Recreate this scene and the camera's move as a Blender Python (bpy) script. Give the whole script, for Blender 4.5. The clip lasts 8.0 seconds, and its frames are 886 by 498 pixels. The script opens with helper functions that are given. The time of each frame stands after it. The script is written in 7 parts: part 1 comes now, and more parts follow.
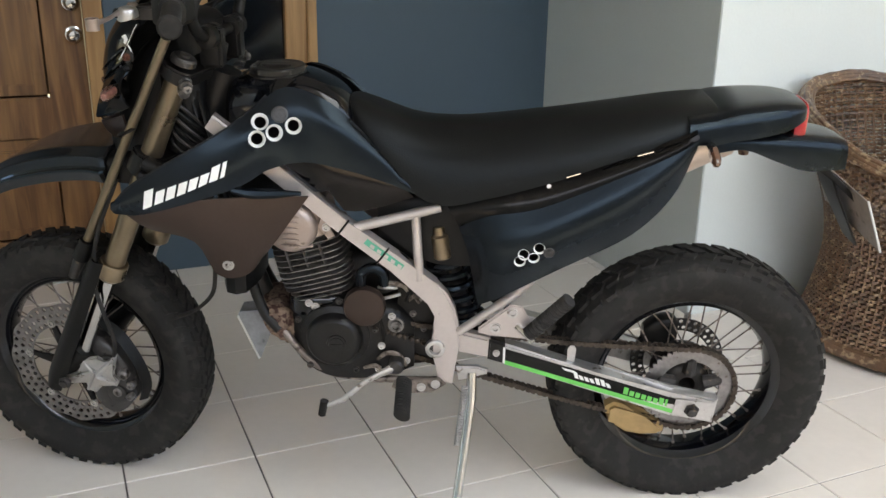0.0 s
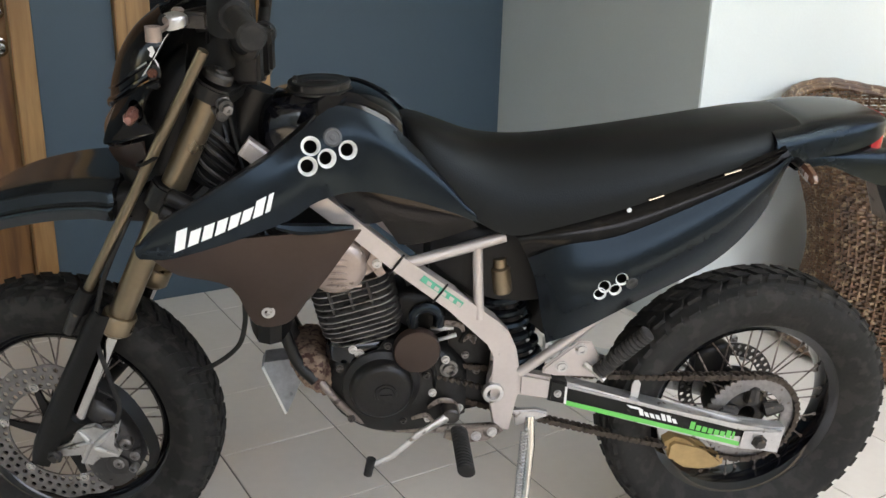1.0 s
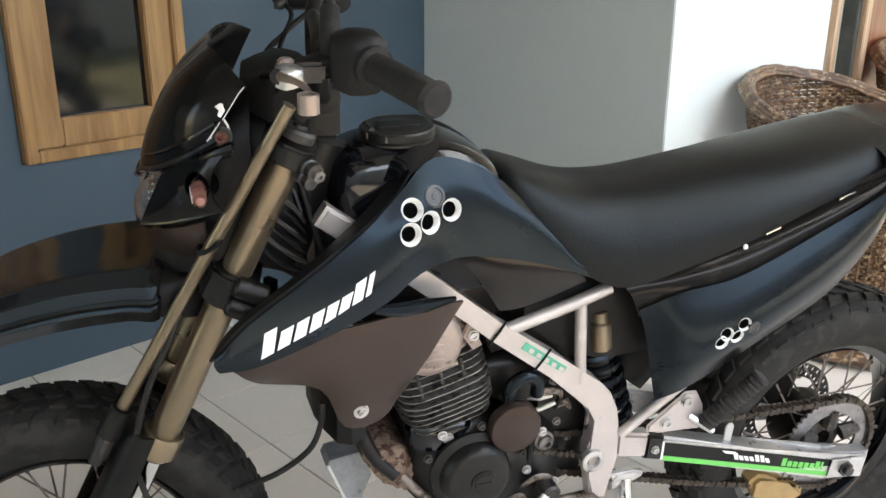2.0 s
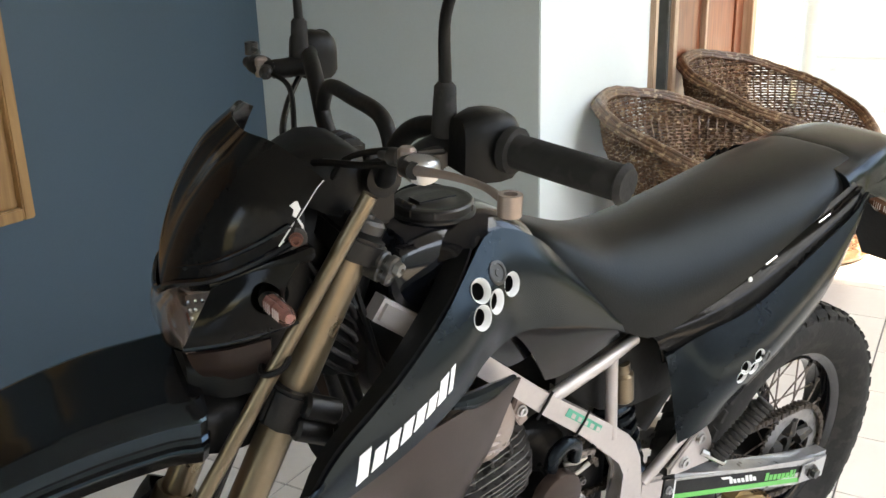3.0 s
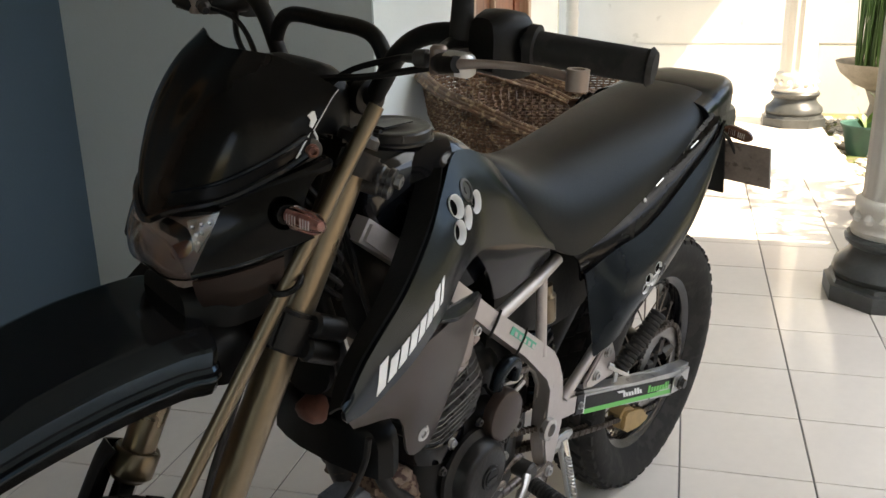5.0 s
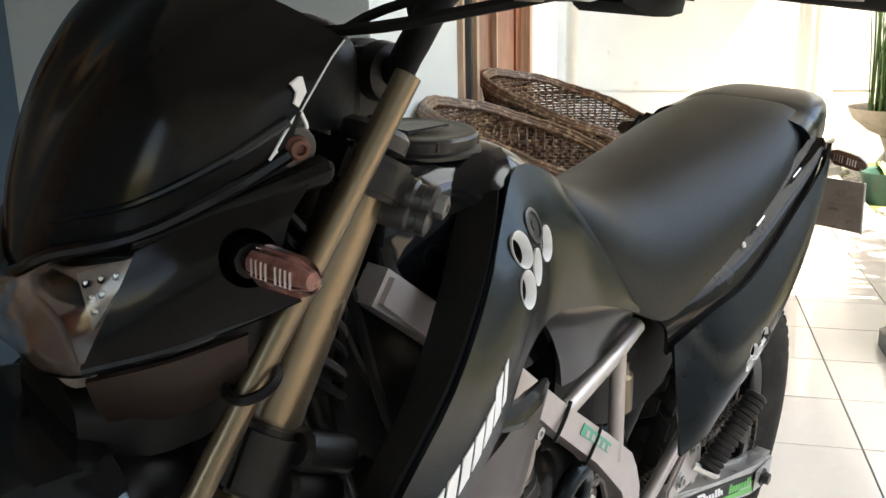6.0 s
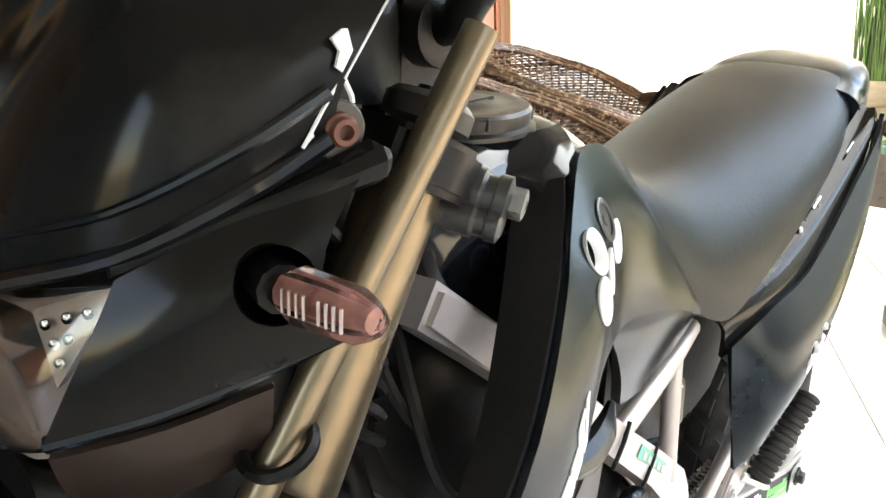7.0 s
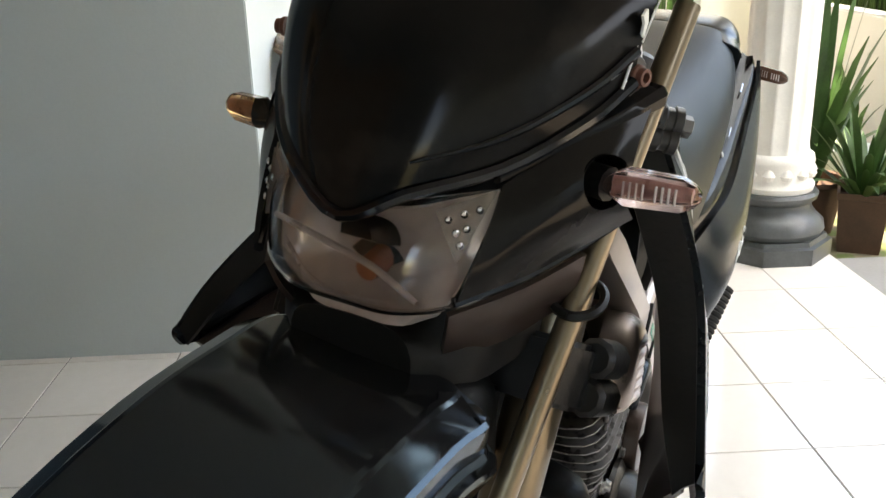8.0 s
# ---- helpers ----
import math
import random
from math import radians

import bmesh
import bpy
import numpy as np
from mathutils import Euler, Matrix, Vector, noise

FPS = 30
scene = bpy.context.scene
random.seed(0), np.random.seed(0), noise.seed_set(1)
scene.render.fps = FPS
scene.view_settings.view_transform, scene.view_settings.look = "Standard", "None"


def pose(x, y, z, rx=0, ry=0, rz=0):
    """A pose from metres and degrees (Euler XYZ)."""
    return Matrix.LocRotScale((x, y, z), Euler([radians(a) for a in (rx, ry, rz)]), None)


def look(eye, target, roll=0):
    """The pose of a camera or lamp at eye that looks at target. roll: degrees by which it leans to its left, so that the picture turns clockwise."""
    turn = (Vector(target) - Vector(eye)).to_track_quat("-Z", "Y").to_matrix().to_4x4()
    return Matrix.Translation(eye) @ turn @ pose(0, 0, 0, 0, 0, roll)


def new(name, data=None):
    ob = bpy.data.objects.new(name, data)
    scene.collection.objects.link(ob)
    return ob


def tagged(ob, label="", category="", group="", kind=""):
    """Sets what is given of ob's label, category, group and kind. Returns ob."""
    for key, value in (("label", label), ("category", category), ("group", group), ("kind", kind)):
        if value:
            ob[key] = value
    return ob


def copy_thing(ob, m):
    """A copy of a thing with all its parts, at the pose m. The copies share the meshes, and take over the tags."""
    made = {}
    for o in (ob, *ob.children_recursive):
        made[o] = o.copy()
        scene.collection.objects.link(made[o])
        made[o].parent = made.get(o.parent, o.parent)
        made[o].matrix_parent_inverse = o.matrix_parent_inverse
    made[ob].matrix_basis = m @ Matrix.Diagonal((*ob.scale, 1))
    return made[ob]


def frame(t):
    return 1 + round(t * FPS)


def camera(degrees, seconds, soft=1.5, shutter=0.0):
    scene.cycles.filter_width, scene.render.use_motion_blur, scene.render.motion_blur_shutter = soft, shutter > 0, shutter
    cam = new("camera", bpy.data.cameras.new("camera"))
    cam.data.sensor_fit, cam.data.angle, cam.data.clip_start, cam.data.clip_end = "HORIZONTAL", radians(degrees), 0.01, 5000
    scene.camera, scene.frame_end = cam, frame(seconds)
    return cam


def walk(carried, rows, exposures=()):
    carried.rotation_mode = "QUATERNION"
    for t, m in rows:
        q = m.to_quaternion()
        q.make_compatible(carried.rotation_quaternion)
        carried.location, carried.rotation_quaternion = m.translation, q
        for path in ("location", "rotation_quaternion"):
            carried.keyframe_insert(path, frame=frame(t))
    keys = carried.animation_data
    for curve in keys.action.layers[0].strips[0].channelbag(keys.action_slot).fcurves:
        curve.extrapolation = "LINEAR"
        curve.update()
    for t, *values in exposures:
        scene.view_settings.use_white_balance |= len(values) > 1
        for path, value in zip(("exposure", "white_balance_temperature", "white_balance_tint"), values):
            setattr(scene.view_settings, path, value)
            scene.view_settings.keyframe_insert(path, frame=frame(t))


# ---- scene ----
cam = camera(52.0, 8.0)
PATH = [
    (0, (-1.554, -1.033, 1.205), (-0.801, 0.699, 0.549), 1.0),
    (0.5, (-1.709, -0.905, 1.201), (-0.827, 0.771, 0.558), 1.4),
    (1, (-1.777, -0.7, 1.177), (-0.77, 0.909, 0.548), 1.6),
    (1.5, (-1.838, -0.49, 1.158), (-0.687, 1.017, 0.522), 1.0),
    (2, (-1.955, -0.236, 1.216), (-0.657, 1.134, 0.554), 0.2),
    (2.2, (-1.982, -0.16, 1.234), (-0.631, 1.156, 0.567), -0.2),
    (3.3, (-2.188, 0.232, 1.266), (-0.453, 1.036, 0.681), -1.5),
    (3.5, (-2.262, 0.28, 1.276), (-0.48, 0.986, 0.703), -1.5),
    (4, (-2.345, 0.298, 1.29), (-0.544, 0.851, 0.619), -2.4),
    (4.2, (-2.355, 0.302, 1.284), (-0.557, 0.836, 0.592), -2.7),
    (5.3, (-2.166, 0.389, 1.117), (-0.308, 0.851, 0.539), -0.7),
    (5.5, (-2.087, 0.424, 1.082), (-0.217, 0.877, 0.535), -0.7),
    (6, (-1.904, 0.502, 1.06), (-0.025, 0.966, 0.553), -1.3),
    (6.5, (-1.772, 0.552, 1.037), (0.101, 1.024, 0.519), -1.5),
    (7, (-1.775, 0.589, 1.042), (0.103, 0.988, 0.482), -1.8),
    (7.5, (-1.892, 0.695, 1.042), (0.001, 0.907, 0.433), -2.2),
    (8, (-1.978, 0.847, 1.072), (-0.089, 0.781, 0.417), -1.7),
]
EXPOSURES = [(0, 2.69, 8450, 13), (1, 2.84, 8350, 13), (1.6, 3.28, 8350, 13), (2.2, 3.22, 8250, 12), (3.3, 2.89, 8550, 12), (3.5, 2.49, 8750, 12), (4.2, 2.19, 8850, 13), (5.5, 2.17, 8250, 13), (6.5, 3.45, 8350, 11), (7.2, 3.86, 8450, 11), (7.6, 3.67, 8550, 11), (8, 3.06, 8450, 12)]
walk(cam, [(t, look(eye, target, roll)) for t, eye, target, roll in PATH], EXPOSURES)

# ---- world, sun, exposure ----
SUN_TRAVEL = Vector((0.45, 1.0, -1.5)).normalized()
world = bpy.data.worlds.new("sky")
scene.world = world
world.use_nodes = True
wn = world.node_tree.nodes
sky = wn.new("ShaderNodeTexSky")
sky.sky_type, sky.sun_disc = "NISHITA", False
sky.sun_elevation = math.asin(-SUN_TRAVEL.z)
sky.sun_rotation = math.atan2(-SUN_TRAVEL.x, -SUN_TRAVEL.y)
world.node_tree.links.new(sky.outputs[0], wn["Background"].inputs[0])
wn["Background"].inputs[1].default_value = 0.15
sun = new("sun", bpy.data.lights.new("sun", "SUN"))
sun.data.energy, sun.data.angle, sun.data.color = 3.6, radians(0.5), (1.0, 0.95, 0.86)
sun.matrix_world = look(-SUN_TRAVEL * 20, (0, 0, 0))


# ---- materials ----
def material(name, colour, rough=0.5, metal=0.0, vary=0.12, scale=8.0, bump=0.0, grain=120.0, coat=0.0, spec=0.5, wear=None, wear_at=0.62, tint=(1, 1, 1)):
    """A procedural surface: colour broken up at two scales, fine relief, optional worn patches."""
    m = bpy.data.materials.new(name)
    m.use_nodes = True
    nt = m.node_tree
    b = nt.nodes["Principled BSDF"]
    tc = nt.nodes.new("ShaderNodeTexCoord")
    big, fine = nt.nodes.new("ShaderNodeTexNoise"), nt.nodes.new("ShaderNodeTexNoise")
    big.inputs["Scale"].default_value, fine.inputs["Scale"].default_value = scale, grain
    big.inputs["Detail"].default_value = 5.0
    for n in (big, fine):
        nt.links.new(tc.outputs["Object"], n.inputs["Vector"])
    mix = nt.nodes.new("ShaderNodeMath")
    mix.operation = "MULTIPLY_ADD"
    mix.inputs[1].default_value = 0.35
    nt.links.new(fine.outputs["Fac"], mix.inputs[0])
    nt.links.new(big.outputs["Fac"], mix.inputs[2])
    ramp = nt.nodes.new("ShaderNodeValToRGB")
    ramp.color_ramp.elements[0].position, ramp.color_ramp.elements[1].position = 0.35, 0.95
    ramp.color_ramp.elements[0].color = (*[c * (1 - vary) for c in colour], 1)
    ramp.color_ramp.elements[1].color = (*[min(1, c * (1 + vary)) for c in colour], 1)
    nt.links.new(mix.outputs[0], ramp.inputs[0])
    out = ramp.outputs[0]
    if wear:
        w = nt.nodes.new("ShaderNodeTexNoise")
        w.inputs["Scale"].default_value, w.inputs["Detail"].default_value = scale * 2.3, 8.0
        nt.links.new(tc.outputs["Object"], w.inputs["Vector"])
        step = nt.nodes.new("ShaderNodeMapRange")
        step.inputs[1].default_value, step.inputs[2].default_value = wear_at, wear_at + 0.08
        nt.links.new(w.outputs["Fac"], step.inputs[0])
        blend = nt.nodes.new("ShaderNodeMix")
        blend.data_type = "RGBA"
        nt.links.new(step.outputs[0], blend.inputs["Factor"])
        nt.links.new(out, blend.inputs["A"])
        blend.inputs["B"].default_value = (*wear, 1)
        out = blend.outputs["Result"]
    nt.links.new(out, b.inputs["Base Color"])
    rr = nt.nodes.new("ShaderNodeMapRange")
    rr.inputs[3].default_value, rr.inputs[4].default_value = max(0.02, rough - 0.08), min(1, rough + 0.08)
    nt.links.new(big.outputs["Fac"], rr.inputs[0])
    nt.links.new(rr.outputs[0], b.inputs["Roughness"])
    b.inputs["Metallic"].default_value = metal
    b.inputs["Coat Weight"].default_value = coat
    b.inputs["Coat Roughness"].default_value = 0.12
    b.inputs["Specular IOR Level"].default_value = spec
    b.inputs["Specular Tint"].default_value = (*tint, 1)
    if bump:
        bp = nt.nodes.new("ShaderNodeBump")
        bp.inputs["Strength"].default_value, bp.inputs["Distance"].default_value = bump, 0.002
        nt.links.new(fine.outputs["Fac"], bp.inputs["Height"])
        nt.links.new(bp.outputs[0], b.inputs["Normal"])
    return m


def glass(name, colour=(1, 1, 1), rough=0.05):
    m = bpy.data.materials.new(name)
    m.use_nodes = True
    b = m.node_tree.nodes["Principled BSDF"]
    b.inputs["Base Color"].default_value = (*colour, 1)
    b.inputs["Transmission Weight"].default_value, b.inputs["Roughness"].default_value = 1.0, rough
    b.inputs["IOR"].default_value = 1.45
    return m


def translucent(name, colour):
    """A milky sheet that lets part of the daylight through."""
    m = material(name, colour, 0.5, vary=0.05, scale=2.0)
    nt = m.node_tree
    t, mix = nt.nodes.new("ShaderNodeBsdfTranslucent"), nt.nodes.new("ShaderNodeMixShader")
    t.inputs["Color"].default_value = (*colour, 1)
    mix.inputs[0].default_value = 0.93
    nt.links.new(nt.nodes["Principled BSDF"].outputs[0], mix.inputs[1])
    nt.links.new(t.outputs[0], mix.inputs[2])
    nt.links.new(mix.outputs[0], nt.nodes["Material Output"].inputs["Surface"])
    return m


def wood(name, dark, light, rough=0.4, across=9.0):
    m = material(name, light, rough)
    nt = m.node_tree
    b = nt.nodes["Principled BSDF"]
    tc = nt.nodes["Texture Coordinate"]
    mp = nt.nodes.new("ShaderNodeMapping")
    mp.inputs["Scale"].default_value = (across, across, 0.7)
    n = nt.nodes.new("ShaderNodeTexNoise")
    n.inputs["Scale"].default_value, n.inputs["Detail"].default_value, n.inputs["Distortion"].default_value = 4.0, 8.0, 0.6
    nt.links.new(tc.outputs["Object"], mp.inputs["Vector"])
    nt.links.new(mp.outputs[0], n.inputs["Vector"])
    r = nt.nodes.new("ShaderNodeValToRGB")
    r.color_ramp.elements[0].position, r.color_ramp.elements[1].position = 0.35, 0.65
    r.color_ramp.elements[0].color, r.color_ramp.elements[1].color = (*dark, 1), (*light, 1)
    nt.links.new(n.outputs["Fac"], r.inputs[0])
    nt.links.new(r.outputs[0], b.inputs["Base Color"])
    return m


M = {
    "blue_paint": material("blue_paint", (0.048, 0.082, 0.110), 0.55, vary=0.06, scale=2.0, bump=0.15),
    "grey_paint": material("grey_paint", (0.53, 0.575, 0.56), 0.6, vary=0.05, scale=1.6, bump=0.15),
    "white_paint": material("white_paint", (0.72, 0.78, 0.775), 0.6, vary=0.04, scale=1.6, bump=0.15),
    "tile": material("tile", (0.79, 0.735, 0.67), 0.10, vary=0.06, scale=3.0, grain=40.0, spec=0.75),
    "grout": material("grout", (0.13, 0.12, 0.11), 0.9, vary=0.3, scale=20.0),
    # Blue tint puts reflected sky into the sheen of the black plastic.
    "satin_black": material("satin_black", (0.0060, 0.0066, 0.0080), 0.24, 0.0, vary=0.25, scale=5.0, spec=0.25, tint=(0.58, 0.83, 1.0)),
    "gloss_black": material("gloss_black", (0.004, 0.0045, 0.006), 0.10, vary=0.3, scale=5.0, spec=0.5),
    # Weak, warm-tinted gloss on knee and mask stands for dark, warm surroundings.
    "knee_black": material("knee_black", (0.004, 0.0042, 0.0045), 0.12, vary=0.3, scale=5.0, spec=0.30, tint=(1.0, 0.9, 0.84)),
    "mask_black": material("mask_black", (0.0078, 0.0074, 0.0071), 0.14, vary=0.4, scale=7.0, spec=0.16, tint=(1.0, 0.94, 0.90), wear=(0.016, 0.0142, 0.013), wear_at=0.62),
    # Brown base and warm tint hold a warm reflection on grey plastic.
    "grey_plastic": material("grey_plastic", (0.0255, 0.0170, 0.0142), 0.33, vary=0.25, scale=6.0, spec=0.36, tint=(1.0, 0.82, 0.74)),
    "cap_black": material("cap_black", (0.010, 0.0098, 0.0095), 0.36, vary=0.3, scale=30.0, bump=0.2, spec=0.5),
    # Near-black with hardly any gloss: painted shade for the floors of deep holes.
    "hole_shade": material("hole_shade", (0.0012, 0.0012, 0.0012), 0.9, vary=0.2, spec=0.02),
    "black_plastic": material("black_plastic", (0.005, 0.005, 0.005), 0.45, vary=0.3, scale=9.0, bump=0.2, spec=0.22),
    # Slight blue tint paints a sky sheen onto the vinyl.
    "seat_vinyl": material("seat_vinyl", (0.0072, 0.0069, 0.0066), 0.42, vary=0.25, scale=4.0, bump=0.22, grain=420.0, spec=0.19, tint=(0.78, 0.92, 1.0)),
    "rubber": material("rubber", (0.018, 0.0173, 0.0167), 0.74, vary=0.35, scale=14.0, bump=0.3, wear=(0.030, 0.028, 0.026), wear_at=0.52, spec=0.2),
    "frame_silver": material("frame_silver", (0.48, 0.435, 0.415), 0.38, 0.55, vary=0.1, scale=12.0, wear=(0.25, 0.22, 0.2), wear_at=0.68),
    "alloy": material("alloy", (0.48, 0.47, 0.46), 0.34, 0.85, vary=0.2, scale=22.0, bump=0.2, wear=(0.16, 0.14, 0.12), wear_at=0.6),
    "dirty_alloy": material("dirty_alloy", (0.21, 0.175, 0.155), 0.45, 0.6, vary=0.45, scale=28.0, bump=0.3, wear=(0.06, 0.048, 0.04), wear_at=0.55),
    "chrome": material("chrome", (0.58, 0.58, 0.57), 0.14, 1.0, vary=0.1, scale=20.0),
    "gold_tube": material("gold_tube", (0.210, 0.164, 0.110), 0.30, 0.80, vary=0.12, scale=10.0),
    "bronze": material("bronze", (0.32, 0.255, 0.225), 0.4, 0.6, vary=0.2, scale=24.0, wear=(0.13, 0.1, 0.08), wear_at=0.62),
    "engine_black": material("engine_black", (0.0085, 0.008, 0.0078), 0.36, 0.1, vary=0.4, scale=25.0, bump=0.25, wear=(0.024, 0.0195, 0.017), wear_at=0.66, spec=0.28),
    "clamp_grey": material("clamp_grey", (0.035, 0.033, 0.032), 0.30, 0.2, vary=0.4, scale=30.0, wear=(0.09, 0.08, 0.07), wear_at=0.64),
    "dark_metal": material("dark_metal", (0.05, 0.047, 0.045), 0.45, 0.6, vary=0.4, scale=25.0, wear=(0.14, 0.11, 0.08), wear_at=0.62),
    "chain_steel": material("chain_steel", (0.07, 0.055, 0.045), 0.5, 0.7, vary=0.5, scale=60.0),
    "rust": material("rust", (0.17, 0.115, 0.082), 0.75, 0.1, vary=0.6, scale=40.0, bump=0.5, wear=(0.05, 0.018, 0.013), wear_at=0.50),
    "rust_red": material("rust_red", (0.11, 0.036, 0.022), 0.55, 0.1, vary=0.4, scale=30.0, bump=0.3),
    "white_vinyl": material("white_vinyl", (0.80, 0.80, 0.79), 0.4, vary=0.05),
    "green_vinyl": material("green_vinyl", (0.10, 0.50, 0.10), 0.4, vary=0.08),
    "teal_vinyl": material("teal_vinyl", (0.06, 0.36, 0.24), 0.4, vary=0.08),
    "yellow_rubber": material("yellow_rubber", (0.36, 0.235, 0.10), 0.6, vary=0.25, scale=25.0),
    "red_lens": material("red_lens", (0.36, 0.014, 0.018), 0.15, vary=0.1, coat=0.5),
    "orange_lens": material("orange_lens", (0.30, 0.10, 0.04), 0.2, vary=0.15, coat=0.5),
    "pink_lens": glass("pink_lens", (0.93, 0.72, 0.68), 0.12),
    "lamp_core": material("lamp_core", (0.40, 0.22, 0.19), 0.3, vary=0.5, scale=60.0),
    "amber_lens": glass("amber_lens", (0.95, 0.66, 0.36), 0.12),
    "pale_lens": material("pale_lens", (0.60, 0.50, 0.47), 0.2, vary=0.15, coat=0.5),
    "reflector": material("reflector", (0.50, 0.415, 0.375), 0.30, 0.35, vary=0.25, scale=18.0),
    "lamp_panel": material("lamp_panel", (0.24, 0.195, 0.175), 0.34, 0.3, vary=0.3, scale=30.0),
    "lens": glass("lens", (0.95, 0.90, 0.87), 0.09),
    "dark_glass": material("dark_glass", (0.006, 0.008, 0.010), 0.06, vary=0.1),
    "mirror": material("mirror", (0.9, 0.9, 0.9), 0.03, 1.0, vary=0.01),
    "door_wood": wood("door_wood", (0.115, 0.045, 0.015), (0.25, 0.12, 0.043)),
    "frame_wood": wood("frame_wood", (0.27, 0.135, 0.05), (0.44, 0.245, 0.10)),
    "red_wood": wood("red_wood", (0.12, 0.026, 0.010), (0.27, 0.075, 0.028)),
    "wicker": material("wicker", (0.125, 0.066, 0.036), 0.38, vary=0.7, scale=22.0, grain=200.0, wear=(0.36, 0.25, 0.155), wear_at=0.55),
    "column_paint": material("column_paint", (0.74, 0.71, 0.65), 0.5, vary=0.1, scale=5.0, bump=0.2),
    "dark_stone": material("dark_stone", (0.06, 0.065, 0.065), 0.35, vary=0.4, scale=12.0),
    "old_wall": material("old_wall", (0.66, 0.66, 0.62), 0.85, vary=0.10, scale=2.0, bump=0.3, wear=(0.42, 0.42, 0.38), wear_at=0.66),
    "soil": material("soil", (0.16, 0.14, 0.09), 0.95, vary=0.5, scale=4.0, bump=0.5, wear=(0.12, 0.16, 0.05), wear_at=0.5),
    "leaf": material("leaf", (0.032, 0.082, 0.018), 0.45, vary=0.5, scale=6.0),
    "leaf_light": material("leaf_light", (0.09, 0.16, 0.03), 0.45, vary=0.5, scale=6.0),
    "bark": material("bark", (0.16, 0.12, 0.09), 0.85, vary=0.4, scale=18.0, bump=0.5),
    "pot_stone": material("pot_stone", (0.30, 0.27, 0.23), 0.85, vary=0.3, scale=14.0, bump=0.5),
    "pot_green": material("pot_green", (0.05, 0.13, 0.11), 0.4, vary=0.2),
    "terracotta": material("terracotta", (0.34, 0.16, 0.09), 0.8, vary=0.2),
    "pot_brown": material("pot_brown", (0.10, 0.055, 0.035), 0.8, vary=0.3, scale=10.0, bump=0.3),
    "plate_metal": material("plate_metal", (0.24, 0.195, 0.165), 0.5, vary=0.35, scale=20.0, wear=(0.12, 0.09, 0.07), wear_at=0.6),
    "post_tan": wood("post_tan", (0.34, 0.21, 0.135), (0.52, 0.36, 0.25)),
    # Pale base colour stands in for the bright garden reflected in the glass.
    "pale_reflection_glass": material("pale_reflection_glass", (0.50, 0.53, 0.47), 0.08, vary=0.25, scale=3.0, spec=0.6),
    "peg_rubber": material("peg_rubber", (0.028, 0.026, 0.025), 0.7, vary=0.3, scale=20.0, spec=0.3),
    "pvc": material("pvc", (0.55, 0.55, 0.53), 0.4, vary=0.06),
    "flap_film": material("flap_film", (0.17, 0.18, 0.19), 0.3, vary=0.35, scale=40.0),
    "disc_steel": material("disc_steel", (0.21, 0.20, 0.195), 0.36, 0.85, vary=0.3, scale=30.0, wear=(0.12, 0.10, 0.09), wear_at=0.62),
    "muffler_beige": material("muffler_beige", (0.66, 0.55, 0.47), 0.35, 0.45, vary=0.12, scale=14.0, wear=(0.30, 0.22, 0.16), wear_at=0.68),
    "smoked_lens": material("smoked_lens", (0.10, 0.045, 0.028), 0.22, vary=0.3, scale=30.0, coat=0.4),
    # Strong blue tint paints the sky's highlight onto the fender bevels.
    "fender_black": material("fender_black", (0.0098, 0.0092, 0.0090), 0.10, 0.0, vary=0.3, scale=5.0, spec=0.58, tint=(0.48, 0.77, 1.0)),
    "fin_metal": material("fin_metal", (0.17, 0.16, 0.152), 0.42, 0.6, vary=0.35, scale=30.0, wear=(0.05, 0.045, 0.04), wear_at=0.55),
    "concrete": material("concrete", (0.26, 0.25, 0.235), 0.85, vary=0.15, scale=3.0, bump=0.4),
    "gravel": material("gravel", (0.5, 0.48, 0.43), 0.9, vary=0.4, scale=40.0),
    # White ceiling darkened to grey to hold down its bounced light.
    "dimmed_ceiling_grey": material("dimmed_ceiling_grey", (0.46, 0.45, 0.43), 0.8, vary=0.04),
    # Bluish milky sheet, tinted to give soft, cool light from above.
    "diffuser_sheet": translucent("diffuser_sheet", (0.80, 0.86, 0.91)),
}


# ---- mesh helpers ----
def finish(name, bm, mat, smooth=40):
    """One mesh datablock from a bmesh; edges sharper than the angle stay hard."""
    bmesh.ops.recalc_face_normals(bm, faces=bm.faces)
    for f in bm.faces:
        f.smooth = True
    for e in bm.edges:
        e.smooth = len(e.link_faces) == 2 and e.calc_face_angle(0) < radians(smooth)
    me = bpy.data.meshes.new(name)
    bm.to_mesh(me)
    bm.free()
    me.materials.append(M[mat] if isinstance(mat, str) else mat)
    return me


def part(name, bm, mat, parent, label="", smooth=40):
    ob = new(name, finish(name, bm, mat, smooth))
    ob.parent = parent
    return tagged(ob, label)


def thing(name, label, category, group="", m=None, kind=""):
    ob = new(name)
    ob.empty_display_size = 0.05
    if m is not None:
        ob.matrix_basis = m
    return tagged(ob, label, category, group, kind)


def solid(name, bm, mat, label, category, kind="", group="", smooth=40):
    return tagged(new(name, finish(name, bm, mat, smooth)), label, category, group, kind)


